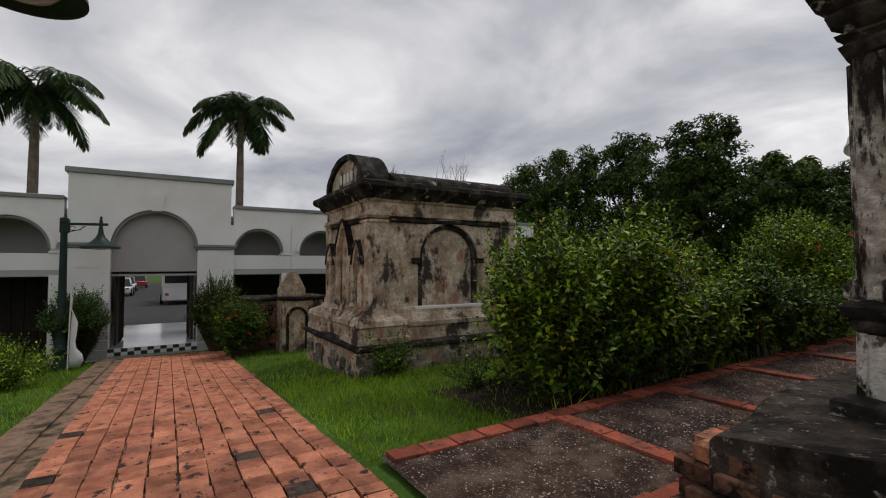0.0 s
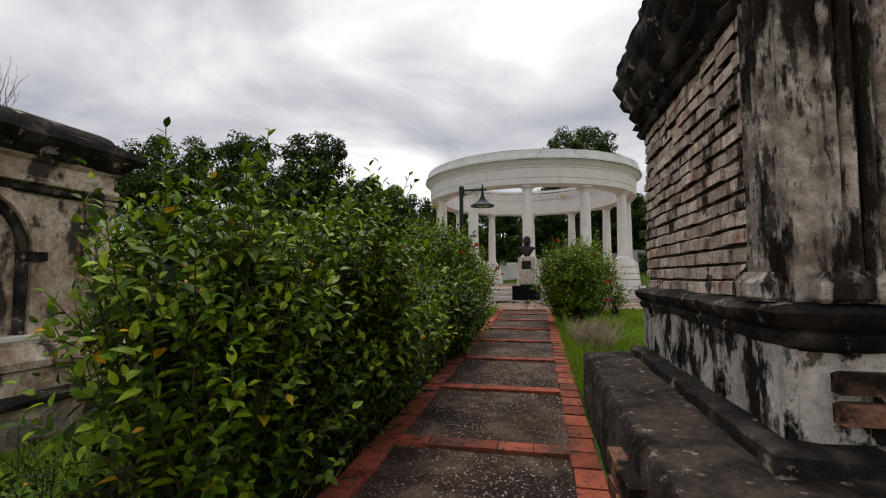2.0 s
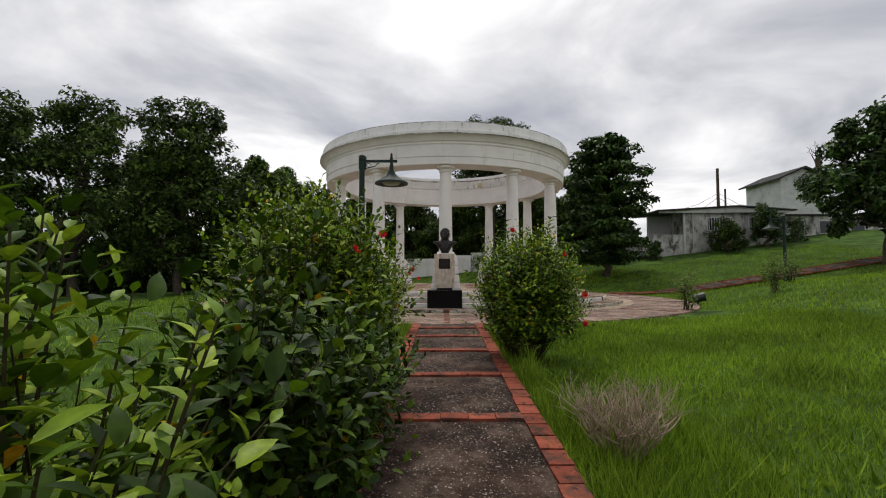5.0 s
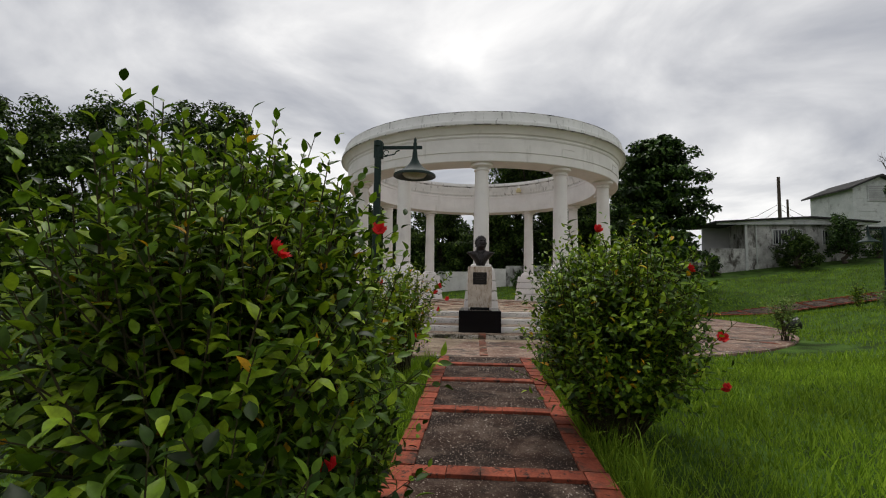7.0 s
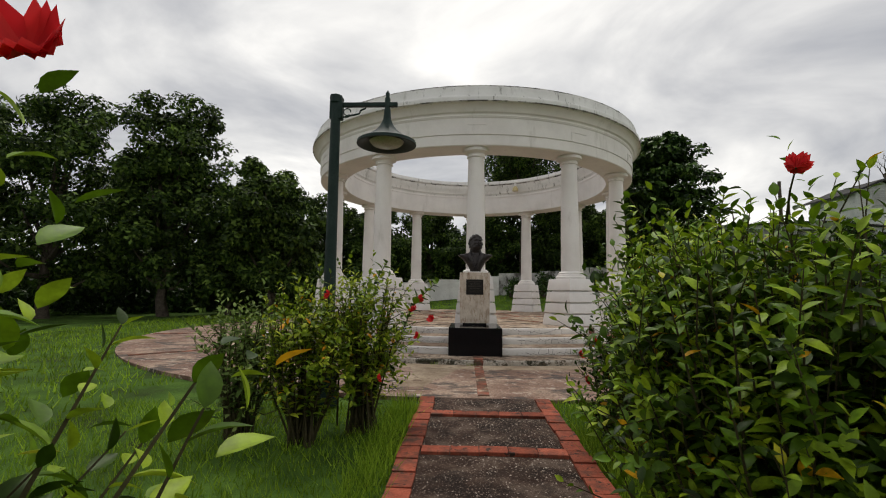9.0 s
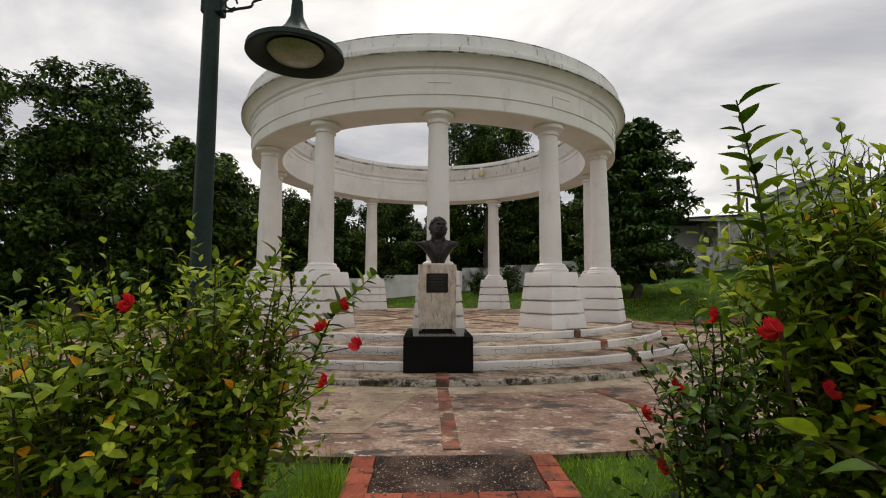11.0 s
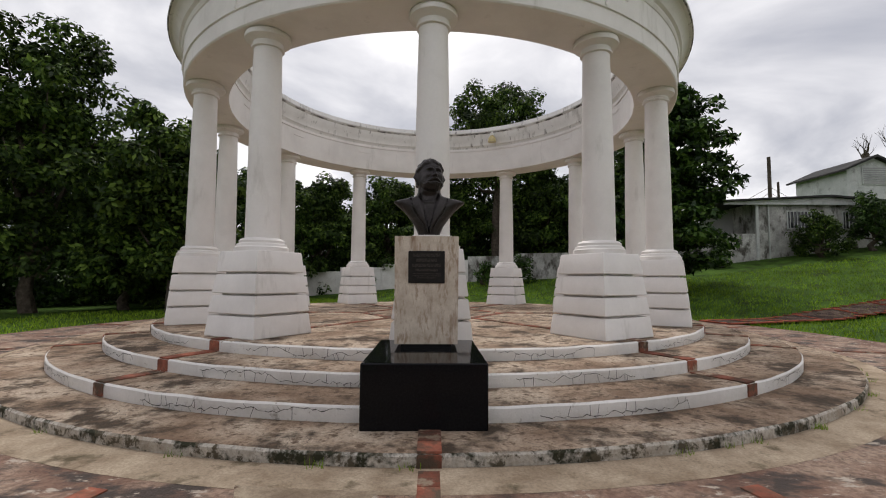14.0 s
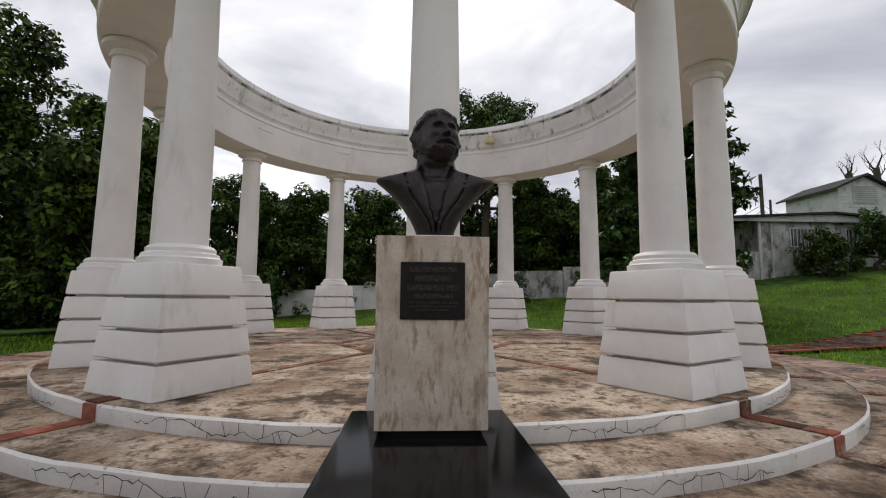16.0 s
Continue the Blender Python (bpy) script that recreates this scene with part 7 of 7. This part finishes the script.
# ---- street beyond the gate ----
sb = B()
sb.box(-90, GX - 6.0, ARCH_C - 9, ARCH_C + 7, -1.55, GF - 0.16)
single("road", sb, M_ASPHALT, "grey asphalt street beyond the gate", "road", kind="structure")
def vehicle(name, x, y, z, l, w, h, mt, label, van=False):
    t = thing(name, (x, y, z), label, "vehicle")
    hb = h * (0.95 if van else 0.55)
    part("body", B().box(x - l / 2, x + l / 2, y - w / 2, y + w / 2, z + 0.25, z + hb, 0.08), mt, t)
    if van:
        part("cargo_frame", B().box(x - l / 2 + 1.6, x + l / 2 + .02, y - w / 2 - .02, y + w / 2 + .02, z + h * .45, z + h * 0.98, 0.03), mt, t)
        part("rear_window", B().box(x + l / 2 + .02, x + l / 2 + .04, y - w / 2 + .15, y + w / 2 - .15, z + h * .55, z + h * .9), M_CARGLASS, t)
    else:
        part("cabin", frustum(B(), x - 0.1 * l, y, z + hb - .02, z + h, l * .30, w * .46, l * .2, w * .38), M_CARGLASS, t)
        part("cabin_roof", B().box(x - 0.1 * l - l * .2, x - 0.1 * l + l * .2, y - w * .38, y + w * .38, z + h - .02, z + h + .02, 0.015), mt, t)
    for sx in (-.32, .32):
        for sy in (-1, 1):
            wh = part("wheel", B().tube([(x + sx * l, y + sy * w * .5 - .1, z + .32), (x + sx * l, y + sy * w * .5 + .1, z + .32)], 0.32, 14), M_RUBBER, t)
            part("rim", B().tube([(x + sx * l, y + sy * (w * .5 + .09), z + .32), (x + sx * l, y + sy * (w * .5 + .11), z + .32)], 0.18, 12), M_CAR, wh)
    for sy in (-.36, .36):
        part("tail_light", B().box(x + l / 2, x + l / 2 + .03, y + sy * w - .1, y + sy * w + .1, z + .6, z + .75), M_CARRED, t)
zr = GF - 0.16
vehicle("truck", -34.0, -27.0, zr, 5.5, 2.0, 2.5, M_CAR, "white box truck parked in the street", True)
vehicle("car", -46.0, -31.2, zr, 4.2, 1.7, 1.45, M_CAR, "white car parked along the street")
vehicle("car", -55.0, -31.4, zr, 4.2, 1.7, 1.45, M_CAR, "pale car parked along the street")
vehicle("car", -66.0, -30.8, zr, 4.2, 1.7, 1.5, M_CARRED, "red car parked along the street")
for i, (y0, hh) in enumerate(((-37.5, 4.5), (-36.8, 6.0), (-37.2, 4.0), (-21.8, 5.0), (-22.0, 4.2))):
    x0 = -42 - 13 * (i % 3)
    hs = thing("street_house", (x0 - 6, y0, zr), "pale plastered house along the street", "house")
    part("wall", B().box(x0 - 12, x0, y0 - 2.2, y0 + 2.2, zr, zr + hh), M_HOUSE if i % 2 else M_GATE, hs)
    part("roof", B().box(x0 - 12.3, x0 + .3, y0 - 2.5, y0 + 2.5, zr + hh, zr + hh + 0.2), M_ROOF, hs)
    for k in range(3):
        s = 1 if y0 < -30 else -1
        wn_ = part("window", B().box(x0 - 10.5 + 3.5 * k, x0 - 9.2 + 3.5 * k, y0 + s * 2.2 - .03, y0 + s * 2.2 + .03, zr + 1.0, zr + 2.4), M_CARGLASS, hs)
tree(-75, -33, 8, 3.5, "street tree beyond the gate", 101, 2500, 0.35, base=zr)
tree(-72, -24, 7, 3.2, "street tree beyond the gate", 102, 2500, 0.35, base=zr)

# ---- path leading off over the upper lawn ----
sb = B()
stops_ = [(9.6, 3.9), (12.6, 4.5), (16.6, 4.9), (19.6, 5.2), (23, 5.6), (28, 6.2), (34, 7.0)]
pts = [tuple(np.array(stops_[i]) * (1 - k / 5) + np.array(stops_[i + 1]) * k / 5) for i in range(6) for k in range(5)]
last = len(pts) - 1
for i, (x, y) in enumerate(pts):
    a = math.atan2(pts[min(i + 1, last)][1] - pts[max(i - 1, 0)][1], pts[min(i + 1, last)][0] - pts[max(i - 1, 0)][0])
    nx_, ny_ = -math.sin(a), math.cos(a)
    for s in (-0.6, 0.6):
        sb.v.append((x + s * nx_, y + s * ny_, ground_z(x + s * nx_, y + s * ny_) + 0.05))
sb.f = [(2 * i, 2 * i + 2, 2 * i + 3, 2 * i + 1) for i in range(last)]
side_path = single("side_path", sb, M_GRAVEL, "brown aggregate path with red brick edges crossing the lawn", "path", kind="structure")
for i in range(last):
    for s in (0, 1):
        p0, p1 = Vector(sb.v[2 * i + s]), Vector(sb.v[2 * i + 2 + s])
        n = max(1, round((p1 - p0).length / 0.36))
        for k in range(n):
            q = p0.lerp(p1, (k + .5) / n)
            piece("edging_brick", EDGE_ME, side_path, (q.x, q.y, q.z - 0.02), math.atan2(p1.y - p0.y, p1.x - p0.x), (0.34, 0.16, 0.04))
    if i % 2 == 0:
        p0, p1 = Vector(sb.v[2 * i]), Vector(sb.v[2 * i + 1])
        for k in range(4):
            q = p0.lerp(p1, (k + .5) / 4)
            piece("edging_brick", EDGE_ME, side_path, (q.x, q.y, q.z - 0.02), math.atan2(p1.y - p0.y, p1.x - p0.x), (0.29, 0.15, 0.04))

# ---- grass ----
def grass(name, n, boxes, h0, h1, width, seed, avoid=True):
    g = np.random.default_rng(seed)
    area = np.array([(b_[1] - b_[0]) * (b_[3] - b_[2]) * b_[4] for b_ in boxes], float)
    pick = g.choice(len(boxes), n, p=area / area.sum())
    bx_ = np.array([b_[:4] for b_ in boxes])[pick]
    x = bx_[:, 0] + (bx_[:, 1] - bx_[:, 0]) * g.random(n)
    y = bx_[:, 2] + (bx_[:, 3] - bx_[:, 2]) * g.random(n)
    keep = ~((np.abs(x) < 0.87) & (y > -26.3) & (y < -10)) & (np.hypot(x, y) > 10.78) & ~((y > WY0 - 0.03) & (y < WY1 + 0.03)) & ~((x > 0.9) & (x < 3.5) & (y > -24.9) & (y < -21.2)) \
        & ~((x > VX0 - .35) & (x < VX1 + .35) & (y > VY0 - .35) & (y < VY1 + .35))
    keep &= ~((x > -2.6) & (x < -0.86) & (y > -24.6) & (y < -18.4) & (g.random(len(x)) > 0.12))
    x, y = x[keep], y[keep]
    n = len(x)
    z = np.array([ground_z(a, b) for a, b in zip(x, y)]) - 0.055
    lush = 0.55 + 0.9 * np.array([0.5 + 0.5 * noise.noise(Vector((a * 0.9, b * 0.9, 5.0))) for a, b in zip(x, y)])
    h = g.uniform(h0, h1, n) * lush
    a = g.uniform(0, 6.283, n)
    lean = g.normal(size=(n, 2)) * 0.38
    d = np.stack([np.cos(a), np.sin(a), np.zeros(n)], 1) * width * g.uniform(0.7, 1.3, (n, 1))
    p = np.stack([x, y, z], 1)
    tip = p + np.stack([lean[:, 0] * h, lean[:, 1] * h, h], 1)
    v = np.stack([p - d, p + d, tip], 1).reshape(-1, 3)
    me = bpy.data.meshes.new(name)
    me.vertices.add(3 * n)
    me.vertices.foreach_set("co", v.reshape(-1))
    me.loops.add(3 * n)
    me.loops.foreach_set("vertex_index", np.arange(3 * n, dtype=np.int32))
    me.polygons.add(n)
    me.polygons.foreach_set("loop_start", np.arange(0, 3 * n, 3, dtype=np.int32))
    me.polygons.foreach_set("loop_total", np.full(n, 3, np.int32))
    me.update(calc_edges=True)
    single(name, me, M_GRASS, "lush green grass", "grass", kind="stuff")
grass("lawn_grass", 150000, [(0.8, 9, -22, -10.5, 3.0), (-5, -0.8, -26.4, -11, 2.0), (-12, -0.6, -26.4, -20, 1.0), (-12, 3, -32, -29, 1.0)], 0.05, 0.13, 0.006, 201)
grass("far_grass", 120000, [(9, 30, -16, 14, 1.0), (-16, -5, -20, 10, 0.7), (-12, 14, 10, 22, 1.0), (2, 9, -22, -9, 1.5)], 0.07, 0.16, 0.014, 202)
grass("tall_grass", 9000, [(0.88, 1.25, -21.2, -12, 1.0), (-1.2, -0.88, -24.3, -11, 1.0), (1.0, 2.2, -19.6, -17, 1.0)], 0.12, 0.34, 0.006, 203)
def strap_tuft(x, y, seed):
    g = random.Random(seed)
    z = ground_z(x, y) - 0.05
    t = thing("grass_tuft", (x, y, z), "tuft of long arching grass blades at the path edge", "grass", "grass tufts by the path")
    for k in range(16):
        a, reach, h = g.uniform(0, 6.28), g.uniform(0.15, 0.42), g.uniform(0.25, 0.6)
        b = B()
        w = g.uniform(0.005, 0.009)
        sx, sy = -math.sin(a) * w, math.cos(a) * w
        pts = [(x + reach * f * f * math.cos(a), y + reach * f * f * math.sin(a), z + h * math.sin(1.9 * f)) for f in (0, .2, .4, .6, .8, 1.0)]
        for i, p in enumerate(pts):
            q = 1 - (i / 5) ** 2 * 0.95
            b.v += [(p[0] - sx * q, p[1] - sy * q, p[2]), (p[0] + sx * q, p[1] + sy * q, p[2])]
        b.f = [(2 * i, 2 * i + 1, 2 * i + 3, 2 * i + 2) for i in range(5)]
        part("blade", b, M_GRASS, t)
for i, (x, y) in enumerate(((-0.92, -19.7), (-0.95, -18.9), (1.0, -20.3), (1.02, -18.0), (1.9, -18.2), (-0.95, -16.6), (0.98, -16.4), (-0.9, -21.4))):
    strap_tuft(x, y, 400 + i)
# tufts in the joints of the lowest step
for i in range(18):
    a = radians(r_.uniform(12, 60) if i % 3 else r_.uniform(-70, 0))
    rr = 8.04
    x, y = rr * math.sin(a), -rr * math.cos(a)
    b = B()
    for k in range(14):
        aa = r_.uniform(0, 6.28)
        h = r_.uniform(0.025, 0.10)
        px, py = x + r_.uniform(-.08, .08), y + r_.uniform(-.03, .03)
        b.add([(px - .004, py, 0.01), (px + .004, py, 0.01), (px + .4 * h * math.cos(aa), py + .4 * h * math.sin(aa), 0.01 + h)], [(0, 1, 2)])
    single("weed_tuft", b, M_GRASS, "small weeds growing in the step joint", "weeds", group="weeds along the steps", smooth=0, base=(x, y, 0.01))
